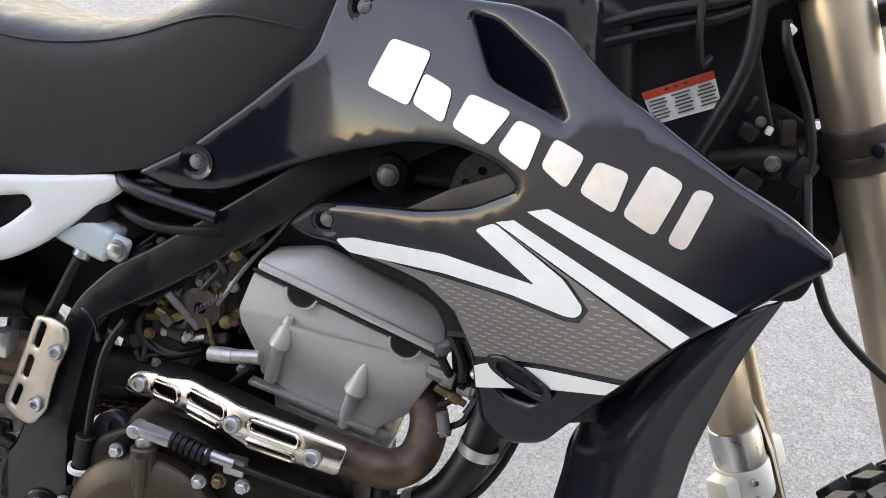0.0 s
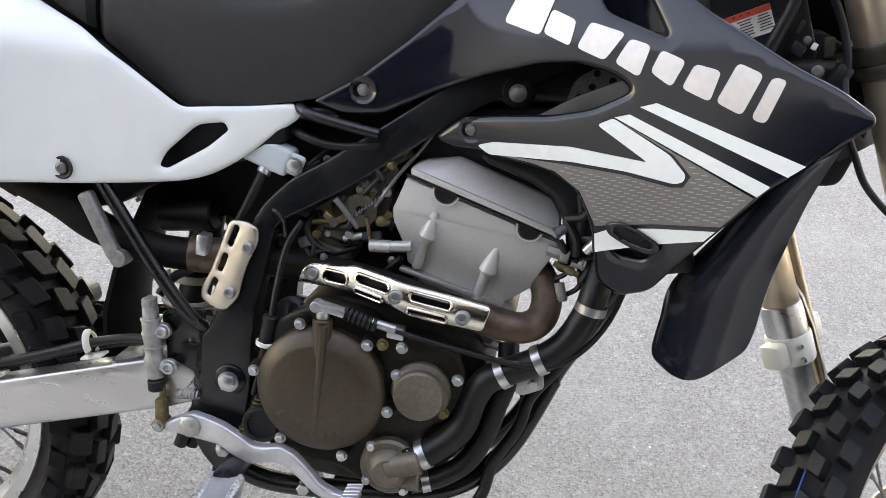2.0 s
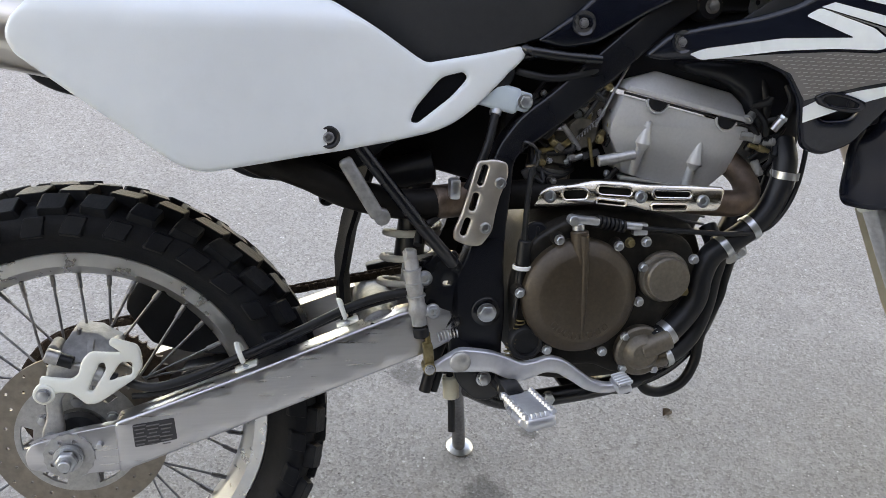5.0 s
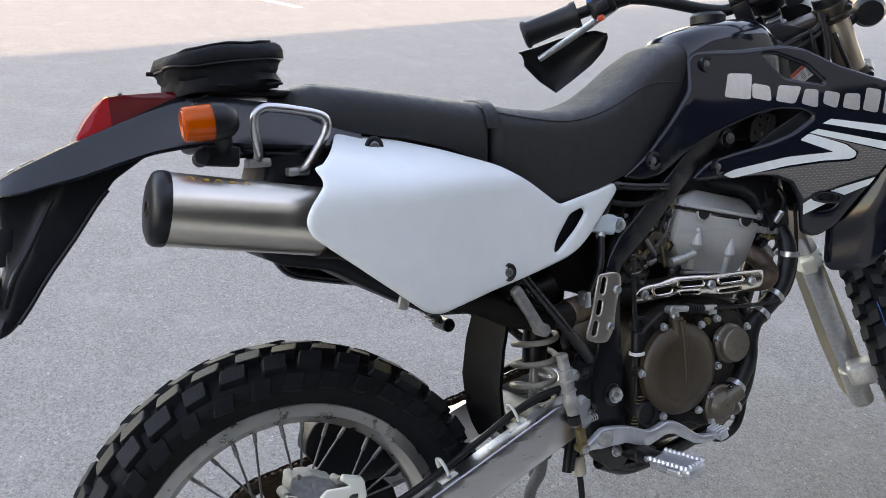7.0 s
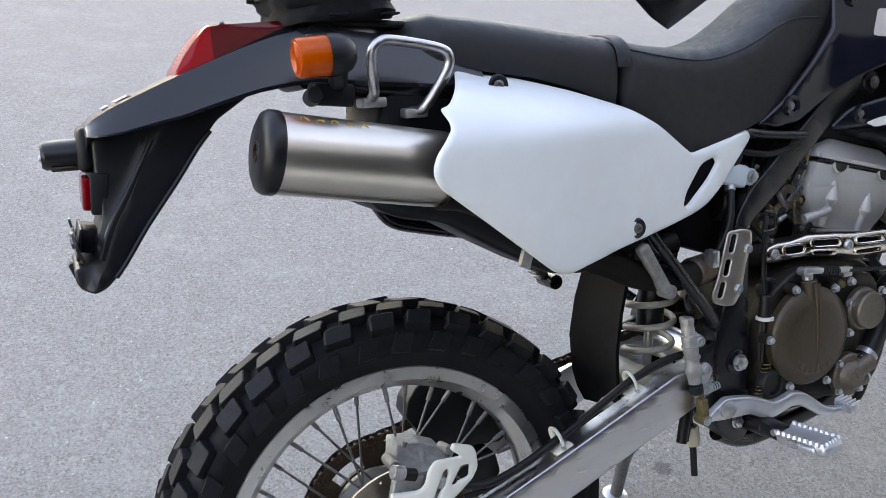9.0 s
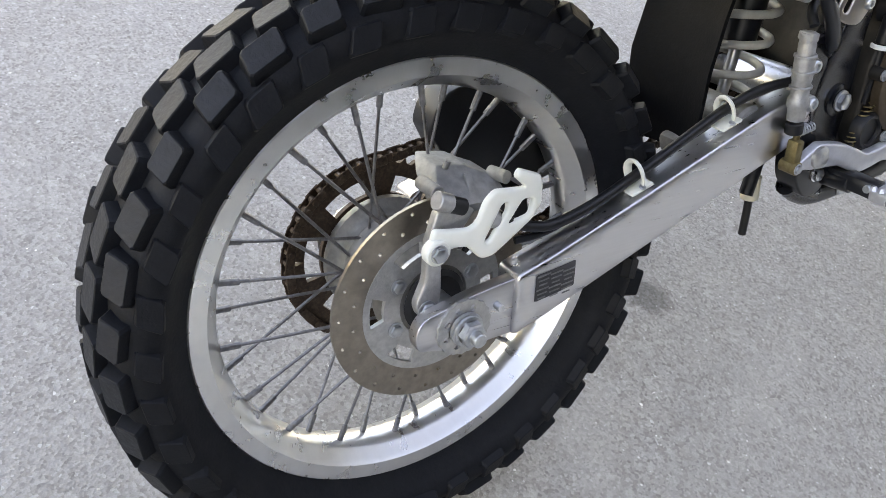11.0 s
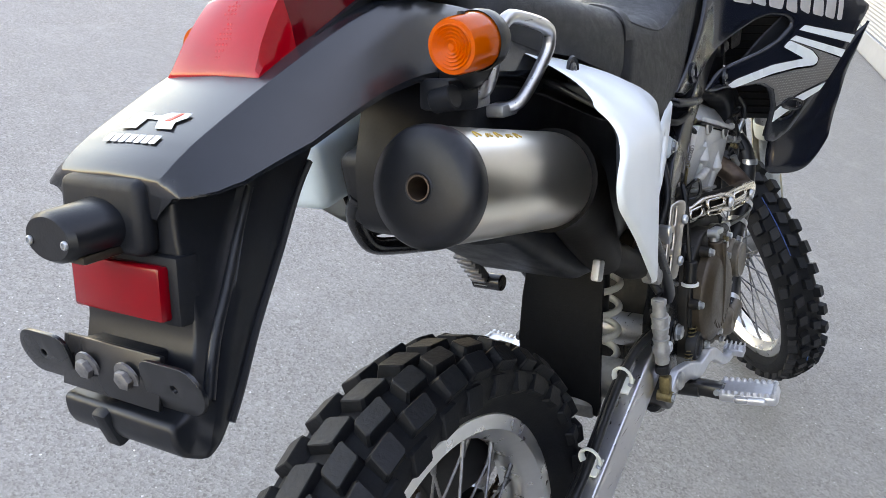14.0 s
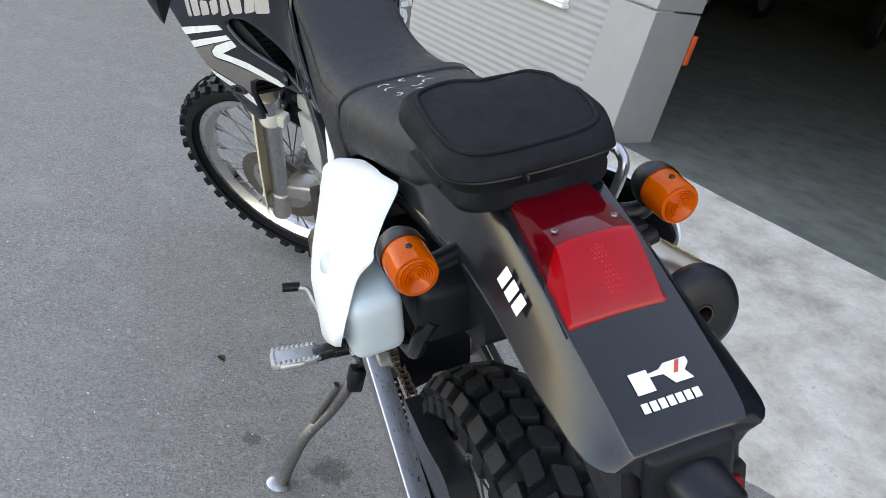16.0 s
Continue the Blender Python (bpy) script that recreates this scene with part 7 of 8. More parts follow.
part("fuel_hose", tube([(0.605, -0.045, 0.725), (0.598, -0.06, 0.708), (0.610, -0.066, 0.690), (0.635, -0.065, 0.682), (0.66, -0.05, 0.690)], 0.0042, 10), HOSE, carb)
rng = random.Random(17)
mats = [CARB, CARB, SPOKE, GRIMY, BRASS, HOSE, HOSE, COPPER]
for k in range(46):
    x, z = rng.uniform(0.596, 0.715), rng.uniform(0.672, 0.815)
    if z > 0.80 and x < 0.66:
        continue
    y = -0.066 + rng.uniform(-0.010, 0.012)
    kind = k % 4
    if kind == 0:
        part("linkage", box((rng.uniform(0.008, 0.026), rng.uniform(0.004, 0.012), rng.uniform(0.005, 0.014)), Matrix.Translation((x, y, z)) @ pose(0, 0, 0, rng.uniform(-30, 30), rng.uniform(-60, 60), rng.uniform(-20, 20)), 0.0015, 1), rng.choice(mats), carb)
    elif kind == 1:
        part("carb_screw", hex_bolt((x, y, z), (rng.uniform(-0.3, 0.3), -1, rng.uniform(-0.3, 0.3)), rng.uniform(0.003, 0.0055), 0.005, 1.3), rng.choice((STEEL, BRASS, GRIMY)), carb)
    elif kind == 2:
        d = Vector((rng.uniform(-1, 1), rng.uniform(-0.3, 0.3), rng.uniform(-1, 1))).normalized() * rng.uniform(0.010, 0.024)
        part("link_rod", rod(Vector((x, y, z)) - d, Vector((x, y, z)) + d, rng.uniform(0.0018, 0.0055), 10), rng.choice(mats), carb)
    else:
        part("small_hose", tube([(x, y, z), (x + rng.uniform(-0.02, 0.02), y - 0.006, z + rng.uniform(-0.03, 0.0)), (x + rng.uniform(-0.03, 0.04), y + 0.006, z + rng.uniform(-0.04, 0.02))], rng.uniform(0.0022, 0.0045), 8), HOSE, carb)
part("return_spring", tube([(0.655 + 0.030 * k / 60 + 0.0, -0.078 + 0.0032 * math.cos(k * 0.9), 0.735 + 0.028 * k / 60 + 0.0032 * math.sin(k * 0.9)) for k in range(60)], 0.0008, 6, 0), SPOKE, carb)
part("intake_boot", rod((0.56, -0.015, 0.742), (0.612, -0.018, 0.738), 0.034, 24), HOSE, carb)
part("manifold", rod((0.690, -0.015, 0.745), (0.725, -0.01, 0.75), 0.027, 24), HOSE, carb)

# cooling
cool = new("cooling_system")
cool.parent = bike
cool["label"] = "radiators with black rubber hoses"
part("upper_hose", tube([(0.772, -0.124, 0.463), (0.803, -0.118, 0.484), (0.829, -0.113, 0.517), (0.836, -0.110, 0.553), (0.847, -0.110, 0.580), (0.870, -0.110, 0.598), (0.899, -0.109, 0.617), (0.926, -0.106, 0.643), (0.942, -0.104, 0.680), (0.948, -0.096, 0.712), (0.950, -0.080, 0.735)], 0.0165, 18), HOSE, cool, "thick black coolant hose")
part("lower_hose", tube([(0.780, -0.114, 0.428), (0.813, -0.104, 0.439), (0.842, -0.094, 0.463), (0.858, -0.090, 0.503), (0.864, -0.088, 0.540), (0.870, -0.085, 0.575), (0.864, -0.06, 0.61)], 0.0130, 18), HOSE, cool, "thick black coolant hose")


def clamp(p, d, r):
    m = axis_pose(p, d)
    part("hose_clamp", lathe([(r, -0.005), (r + 0.0012, -0.005), (r + 0.0012, 0.005), (r, 0.005)], 28, m, closed=True), STEEL, cool, "worm-drive hose clamp")
    part("clamp_screw", merge(box((0.012, 0.009, 0.009), m @ pose(r + 0.004, 0, 0), 0.002, 1), rod(m @ Vector((r + 0.004, -0.009, 0)), m @ Vector((r + 0.004, 0.009, 0)), 0.0042, 10)), STEEL, cool)


clamp(Vector((0.790, -0.1205, 0.474)), (1, 0.16, 0.7), 0.0172)
clamp(Vector((0.797, -0.109, 0.433)), (1, 0.25, 0.36), 0.0134)
clamp(Vector((0.864, -0.110, 0.594)), (0.8, 0, 0.62), 0.0172)
clamp(Vector((0.902, -0.109, 0.6195)), (1, 0, 0.72), 0.0172)
clamp(Vector((0.9465, -0.104, 0.692)), (0.1, 0, 1), 0.0172)
part("clamp_bracket", sheet(rounded([(0.868, 0.585), (0.910, 0.595), (0.915, 0.575), (0.890, 0.560), (0.872, 0.568)], 0.005, 3), lambda x, z: -0.088, 0.003, [], roll=0.0008, step=0.02), CAST, cool)
part("bracket_bolt", hex_bolt((0.901, -0.091, 0.580), (0, -1, 0), 0.0062, 0.007, 1.4), STEEL, cool)
part("overflow_hose", tube([(0.955, -0.05, 0.68), (0.930, -0.055, 0.60), (0.902, -0.058, 0.548), (0.895, -0.06, 0.505), (0.873, -0.06, 0.450), (0.868, -0.06, 0.405), (0.852, -0.06, 0.372), (0.821, -0.06, 0.357), (0.795, -0.06, 0.362), (0.783, -0.06, 0.380)], 0.0078, 12), HOSE, cool)
part("vent_hose", tube([(0.905, -0.07, 0.72), (0.918, -0.078, 0.76), (0.915, -0.08, 0.80), (0.895, -0.07, 0.835), (0.86, -0.05, 0.845)], 0.0075, 12), HOSE, cool)
for s in (-1, 1):
    body = part("radiator", box((0.032, 0.115, 0.24), pose(0.985, s * 0.105, 0.880, 0, -18, 0), 0.006), SATIN, cool, "black radiator core")
    for k in range(16):
        part("fin", box((0.036, 0.105, 0.0022), pose(0.985 - 0.0045 * (k - 7.5) * 0.95, s * 0.105, 0.880 + 0.0135 * (k - 7.5), 0, -18, 0), 0.0005, 1), PIPE_DARK, body)
    part("shroud_inner", sheet(rounded([(0.80, 0.855), (0.90, 0.845), (0.945, 0.80), (0.955, 0.735), (0.985, 0.745), (1.02, 0.83), (1.05, 0.93), (0.96, 0.97), (0.88, 0.92)], 0.01, 3), lambda x, z: s * (shroud_out(x, z) - 0.016), 0.004, [], roll=0.001, step=0.02, side=s), SATIN, cool)
INNER = rounded([(0.885, 0.985), (0.90, 1.075), (0.985, 1.115), (1.075, 1.105), (1.125, 1.00), (1.120, 0.92), (1.02, 0.90), (0.93, 0.93)], 0.012, 3)
part("inner_fairing", sheet(INNER, lambda x, z: -0.052, 0.10, [], roll=0.006, step=0.03), MATTE, bike, "matte black panel behind the shroud", angle=50)
lab = part("warning_label", sheet(rounded([(1.010, 1.016), (1.061, 1.045), (1.075, 1.019), (1.027, 0.993)], 0.002, 2), lambda x, z: -0.0535, 0.0007, [], roll=0, step=0.03), PAPER, bike, "white warning label with a red band")
part("red_band", sheet([(1.010, 1.0160), (1.061, 1.0450), (1.0640, 1.0390), (1.0138, 1.0105)], lambda x, z: -0.0540, 0.0004, [], roll=0, step=0.03), RED_PRINT, lab)
LT = math.degrees(math.atan2(0.029, 0.051))
for k in range(6):
    for j in range(3):
        w = (0.013, 0.015, 0.011)[(j + k) % 3]
        f, g = 0.17 + 0.33 * j, 0.32 + 0.105 * k
        x, z = 1.010 + 0.051 * f + 0.0155 * g, 1.016 + 0.029 * f - 0.0245 * g
        part("text_bar", box((w, 0.0004, 0.0011), pose(x, -0.0542, z, 0, -LT, 0), 0), INK, lab)
for k in range(3):
    part("text_bar", box((0.004, 0.0004, 0.0016), pose(1.029 + 0.0065 * k, -0.0545, 1.0235 + 0.0037 * k, 0, -LT, 0), 0), INK, lab)
TANK_LOW = rounded([(0.66, 0.875), (0.74, 0.885), (0.80, 0.898), (0.90, 0.905), (0.955, 0.925), (1.01, 1.00), (0.99, 1.08), (0.90, 1.10), (0.77, 1.07), (0.70, 1.00)], 0.015, 3)
part("tank_flank", sheet(TANK_LOW, lambda x, z: -0.066, 0.132, [], roll=0.012, step=0.03), SATIN, bike, "black lower flank of the fuel tank", angle=50)
HEAD_BOX = rounded([(0.700, 0.86), (0.80, 0.89), (0.88, 0.905), (0.93, 0.93), (0.96, 0.88), (0.985, 0.80), (0.98, 0.72), (0.930, 0.69), (0.916, 0.76), (0.890, 0.79), (0.86, 0.800), (0.78, 0.812), (0.715, 0.81)], 0.012, 3)
DUCT = rounded([(0.790, 0.836), (0.821, 0.840), (0.893, 0.838), (0.933, 0.831), (0.958, 0.812), (0.972, 0.781), (0.977, 0.742), (0.971, 0.720), (0.937, 0.718), (0.908, 0.740), (0.900, 0.772), (0.882, 0.800), (0.850, 0.815), (0.800, 0.826)], 0.008, 3)
part("radiator_side_cover", sheet(DUCT, lambda x, z: -0.084, 0.055, [], roll=0.010, step=0.014), SATIN, bike, "black plastic cover between cylinder head and radiator", angle=50)
# black filler volume, added to keep the gaps round the head dark
part("head_filler", sheet(HEAD_BOX, lambda x, z: -0.050, 0.10, [], roll=0.008, step=0.03), MATTE, bike, "matte black filler beside the cylinder head", angle=50)
rng = random.Random(29)
for k in range(16):
    x, z = rng.uniform(0.895, 0.945), rng.uniform(0.70, 0.80)
    d = Vector((rng.uniform(-0.5, 0.5), rng.uniform(-0.3, 0.3), rng.uniform(-1, 1))).normalized() * rng.uniform(0.008, 0.022)
    p = Vector((x, -0.084 + rng.uniform(-0.008, 0.006), z))
    if k % 4 == 0:
        part("fitting", merge(rod(p - d * 0.5, p + d * 0.5, 0.006, 12), hex_bolt(p + d * 0.5, d, 0.006, 0.005, 1.2)), rng.choice((GRIMY, STEEL, DULL)), cool)
    else:
        part("small_hose", tube([p - d, p + Vector((0.006, -0.004, 0)), p + d], rng.uniform(0.003, 0.006), 8), HOSE, cool)
wir = new("wiring_loom")
wir.parent = bike
wir["label"] = "black cables and connectors round the steering head"
for pts, r in (([(0.93, -0.058, 1.045), (1.00, -0.066, 1.078), (1.06, -0.07, 1.10), (1.10, -0.06, 1.13)], 0.0055), ([(0.925, -0.06, 1.030), (1.00, -0.068, 1.062), (1.06, -0.072, 1.088), (1.11, -0.06, 1.12)], 0.0045), ([(1.040, -0.074, 0.935), (1.061, -0.078, 0.979), (1.072, -0.078, 1.015), (1.079, -0.078, 1.043), (1.081, -0.076, 1.074), (1.075, -0.066, 1.130)], 0.0072),
               ([(1.100, -0.078, 1.092), (1.105, -0.082, 1.075), (1.115, -0.082, 1.060), (1.130, -0.082, 1.037), (1.139, -0.084, 1.017), (1.146, -0.086, 0.994), (1.146, -0.086, 0.960)], 0.0042), ([(1.146, -0.086, 0.985), (1.158, -0.104, 0.935), (1.172, -0.110, 0.908), (1.190, -0.110, 0.882), (1.222, -0.110, 0.857), (1.263, -0.110, 0.834), (1.31, -0.106, 0.808), (1.37, -0.07, 0.77), (1.40, -0.02, 0.70)], 0.0038)):
    part("cable", tube(pts, r, 10), HOSE, wir)
part("cable_tie", tube([(1.035, -0.078, 1.100), (1.040, -0.082, 1.070), (1.048, -0.078, 1.048), (1.054, -0.072, 1.055)], 0.0032, 8), HOSE, wir)
for p, sz in (((1.142, -0.082, 0.984), (0.018, 0.016, 0.024)), ((1.098, -0.062, 1.004), (0.016, 0.014, 0.014)), ((1.106, -0.060, 0.960), (0.022, 0.02, 0.030)), ((1.094, -0.066, 1.026), (0.006, 0.008, 0.016))):
    part("connector", box(sz, Matrix.Translation(p) @ pose(0, 0, 0, 0, 20, 0), 0.003), SATIN, wir)
part("white_plug", merge(box((0.009, 0.008, 0.008), pose(1.104, -0.079, 1.086, 0, 30, 0), 0.002), box((0.005, 0.006, 0.007), pose(1.112, -0.074, 1.009, 0, 15, 0), 0.001)), PAPER, wir, "small white cable plugs")
part("loom_bolt", hex_bolt((1.121, -0.078, 0.985), (-0.3, -1, 0), 0.0050, 0.007, 1.3), SPOKE, wir)
part("loom_bolt", hex_bolt((1.105, -0.068, 1.014), (-0.3, -1, 0), 0.0034, 0.005, 1.3), SPOKE, wir)
part("head_bracket", box((0.011, 0.012, 0.020), pose(1.126, -0.072, 1.011, 0, -14, 0), 0.0015), BROWN, wir)
part("head_gusset", tube([(1.080, -0.050, 0.972), (1.110, -0.060, 0.984), (1.140, -0.070, 0.990)], 0.011, 14, 4), GREASY, wir)

# ---- front end, in the steered frame: u ahead, v left, w up ----
fork = new("front_fork")
fork.parent = bike
fork["label"] = "bronze upside-down front fork turned to the left"


def F(u, v, w):
    return FORK @ Vector((u, v, w))


for s in (-1, 1):
    v = 0.10 * s
    leg = part("outer_tube", lathe([(0.0235, -0.060), (0.0248, -0.058), (0.0248, 0.02), (0.0262, 0.12), (0.0262, 0.16), (0.0270, 0.18), (0.0270, 0.40), (0.024, 0.405), (0, 0.405)], 44, FORK @ Matrix.Translation((0.03, v, 0))), BRONZE, fork, "bronze anodised fork tube")
    part("fork_cap", lathe([(0.0276, 0.388), (0.0278, 0.404), (0.0260, 0.409), (0.012, 0.411), (0.010, 0.416), (0, 0.416)], 32, FORK @ Matrix.Translation((0.03, v, 0))), SATIN, leg, "black fork top cap")
    part("seal_collar", lathe([(0.0215, -0.104), (0.0270, -0.104), (0.0275, -0.070), (0.0258, -0.059), (0.0235, -0.058)], 40, FORK @ Matrix.Translation((0.03, v, 0))), ALLOY, leg)
    part("guard_clamp", merge(lathe([(0.022, -0.140), (0.029, -0.140), (0.030, -0.136), (0.030, -0.104), (0.028, -0.101), (0.022, -0.101)], 32, FORK @ Matrix.Translation((0.03, v, 0)), closed=True),
         box((0.055, 0.024, 0.036), FORK @ pose(0.062, v, -0.114), 0.005), box((0.030, 0.030, 0.034), FORK @ pose(0.0, v + 0.0 * s, -0.121), 0.005)), NYLON, leg, "white plastic guard clamp")
    for w in (-0.112, -0.132):
        part("clamp_screw", socket_bolt(FORK @ Vector((0.014, v - 0.027, w)), FORK.to_3x3() @ Vector((-0.3, -1, 0)), 0.0042, 0.004), STEEL, leg)
    part("stanchion", rod(F(0.03, v, -0.09), F(0.03, v, -0.44), 0.0205, 28), STEEL, leg, "polished inner fork tube")
    part("axle_lug", merge(rod(F(0.03, v, -0.425), F(0.036, v, -0.53), 0.026, 24), box((0.06, 0.042, 0.05), FORK @ pose(0.058, v, -0.482), 0.012, 3)), CAST, leg)
    rows = []
    for w, h in ((-0.04, 0.016), (-0.06, 0.024), (-0.10, 0.030), (-0.20, 0.033), (-0.35, 0.036), (-0.49, 0.032), (-0.52, 0.024)):
        rows.append([F(0.076 - 0.020 * (k / 8 * 2 - 1) ** 2, v + h * (k / 8 * 2 - 1) + 0.006 * s, w) for k in range(9)] + [F(0.072 - 0.020 * (k / 8 * 2 - 1) ** 2, v + h * (k / 8 * 2 - 1) + 0.006 * s, w) for k in range(8, -1, -1)])
    part("fork_guard", loft(rows), CREAM, leg, "cream plastic fork guard", angle=50)
    part("slide_rod", rod(F(0.064, v - 0.012, 0.05), F(0.064, v - 0.012, -0.44), 0.0065, 12), BRONZE, leg)
for w, h, name in ((0.235, 0.036, "lower_clamp"), (0.375, 0.034, "upper_clamp")):
    bits = [box((0.055, 0.15, h * 0.8), FORK @ pose(0.012, 0, w), 0.008, 3)]
    for s in (-1, 1):
        bits.append(lathe([(0.0265, -h / 2), (0.0305, -h / 2), (0.0320, -h / 2 + 0.003), (0.0320, -0.004), (0.0312, -0.003), (0.0326, -0.002), (0.0326, h / 2 - 0.003), (0.0310, h / 2), (0.0265, h / 2)], 36, FORK @ Matrix.Translation((0.03, 0.10 * s, w)), closed=True))
        bits.append(rod(F(0.058, 0.118 * s, w), F(0.058, 0.082 * s, w), 0.0115, 16))
        bits.append(box((0.022, 0.026, h * 0.7), FORK @ pose(0.060, 0.10 * s, w), 0.005))
    yoke = part(name, merge(*bits), BROWN, fork, "dark brown fork clamp", angle=40)
    for s in (-1, 1):
        part("pinch_lug", merge(rod(F(0.022, 0.126 * s, w + 0.002), F(0.066, 0.132 * s, w + 0.002), 0.0115, 20), rod(F(0.069, 0.1325 * s, w + 0.002), F(0.080, 0.134 * s, w + 0.002), 0.0105, 20, 0.008), box((0.034, 0.020, 0.030), FORK @ pose(0.040, 0.120 * s, w), 0.006)), BROWN, yoke)
        part("pinch_bolt", rod(F(0.004, 0.128 * s, w + 0.001), F(0.030, 0.131 * s, w + 0.001), 0.0062, 14), SATIN, yoke, "recessed dark clamp bolt")
part("steering_stem", rod(F(0, 0, 0.16), F(0, 0, 0.40), 0.022, 20), BROWN, fork)
part("stem_nut", hex_bolt(F(0, 0, 0.398), FORK.to_3x3() @ Vector((0, 0, 1)), 0.016, 0.016), SPOKE, fork)

fhub = part("front_hub", lathe([(0.010, -0.060), (0.032, -0.058), (0.036, -0.036), (0.034, -0.030), (0.022, -0.02), (0.022, 0.02), (0.034, 0.030), (0.036, 0.036), (0.032, 0.058), (0.010, 0.060)], 36, FRONT, closed=True), DULL, front_wheel)
part("front_axle", rod(FRONT @ Vector((0, 0, -0.125)), FRONT @ Vector((0, 0, 0.125)), 0.009, 16), STEEL, front_wheel)
part("front_disc", sheet(circle(0.125, 60), lambda a, b: 0.0, 0.0035, [circle(0.088, 40)] + ring_holes(0.106, 18, 0.003), roll=0, step=0.03, place=lambda a, y, b: FRONT @ Vector((a, b, -0.052 + y))), DISC, front_wheel)
part("disc_carrier", sheet(circle(0.090, 50), lambda a, b: 0.0, 0.004, [circle(0.028, 24)] + [[(0.06 * math.cos(t) + 0.018 * math.cos(2 * math.pi * k / 12), 0.06 * math.sin(t) + 0.018 * math.sin(2 * math.pi * k / 12)) for k in range(12)] for t in (0.3, 1.35, 2.4, 3.45, 4.5, 5.5)], roll=0, step=0.03, place=lambda a, y, b: FRONT @ Vector((a, b, -0.052 + y))), CAST, front_wheel)
part("front_caliper", merge(box((0.10, 0.06, 0.05), FORK @ pose(-0.03, 0.075, -0.40, 0, 25, 0), 0.01, 3)), CAST, fork, "cast front brake caliper")
# a blue line round the middle of the front tread
blue = surface("blue_tyre_line", (0.03, 0.12, 0.40), 0.6)
for k in (0.5, 2.1, 3.4, 4.6):
    arc = [FRONT @ Vector((0.3353 * math.cos(k + 0.02 * j), 0.3353 * math.sin(k + 0.02 * j), 0.0)) for j in range(22)]
    part("tread_line", tube(arc, 0.0011, 6, 0), blue, front_wheel, "worn blue paint line between the tread blocks")

# front fender
rows = []
for u, w, h, dip in ((-0.02, 0.186, 0.052, 0.012), (0.02, 0.194, 0.060, 0.013), (0.08, 0.198, 0.064, 0.014), (0.20, 0.192, 0.064, 0.014), (0.32, 0.160, 0.058, 0.012), (0.42, 0.112, 0.046, 0.010), (0.48, 0.074, 0.024, 0.004)):
    skin = [(f, w - dip * f * f - (0.036 * h / 0.06 if abs(f) > 0.99 else 0.0)) for f in (-1.0, -0.96, -0.9, -0.6, -0.3, 0.0, 0.3, 0.6, 0.9, 0.96, 1.0)]
    rows.append([F(u, h * f * (1.06 if abs(f) > 0.99 else 1.0), z) for f, z in skin] + [F(u, h * f * (1.06 if abs(f) > 0.99 else 0.96), z - 0.004) for f, z in reversed(skin)])
part("front_fender", loft(rows), MATTE, bike, "dark grey plastic front fender", angle=50)
cowl = part("headlight_cowl", loft([[F(u, a * math.copysign(abs(math.cos(t)) ** 0.6, math.cos(t)), 0.33 + b * math.copysign(abs(math.sin(t)) ** 0.6, math.sin(t))) for t in (2 * math.pi * k / 28 for k in range(28))] for u, a, b in ((0.075, 0.080, 0.080), (0.12, 0.086, 0.090), (0.16, 0.082, 0.086), (0.19, 0.066, 0.070), (0.20, 0.050, 0.055))]), SATIN, bike, "dark plastic headlight cowl", angle=50)
part("headlight", lathe([(0, 0.012), (0.03, 0.009), (0.048, 0.0), (0.051, -0.006)], 32, axis_pose(F(0.198, 0, 0.33), FORK.to_3x3() @ Vector((1, 0, 0)))), PANE, cowl)
for s in (-1, 1):
    fi = new("front_indicator")
    fi.parent = bike
    fi["label"] = "amber front indicator on a black stalk"
    c = F(0.085, 0.165 * s, 0.335)
    part("lens", lathe([(0, 0.002), (0.026, 0.002), (0.029, 0.006), (0.030, 0.036)], 28, axis_pose(F(0.115, 0.165 * s, 0.335), FORK.to_3x3() @ Vector((-1, 0, 0)))), AMBER, fi)
    part("housing", lathe([(0.031, 0.034), (0.031, 0.042), (0.024, 0.058), (0, 0.062)], 28, axis_pose(F(0.115, 0.165 * s, 0.335), FORK.to_3x3() @ Vector((-1, 0, 0)))), SATIN, fi)
    part("stalk", rod(F(0.075, 0.150 * s, 0.335), F(0.06, 0.105 * s, 0.33), 0.010, 12), HOSE, fi)

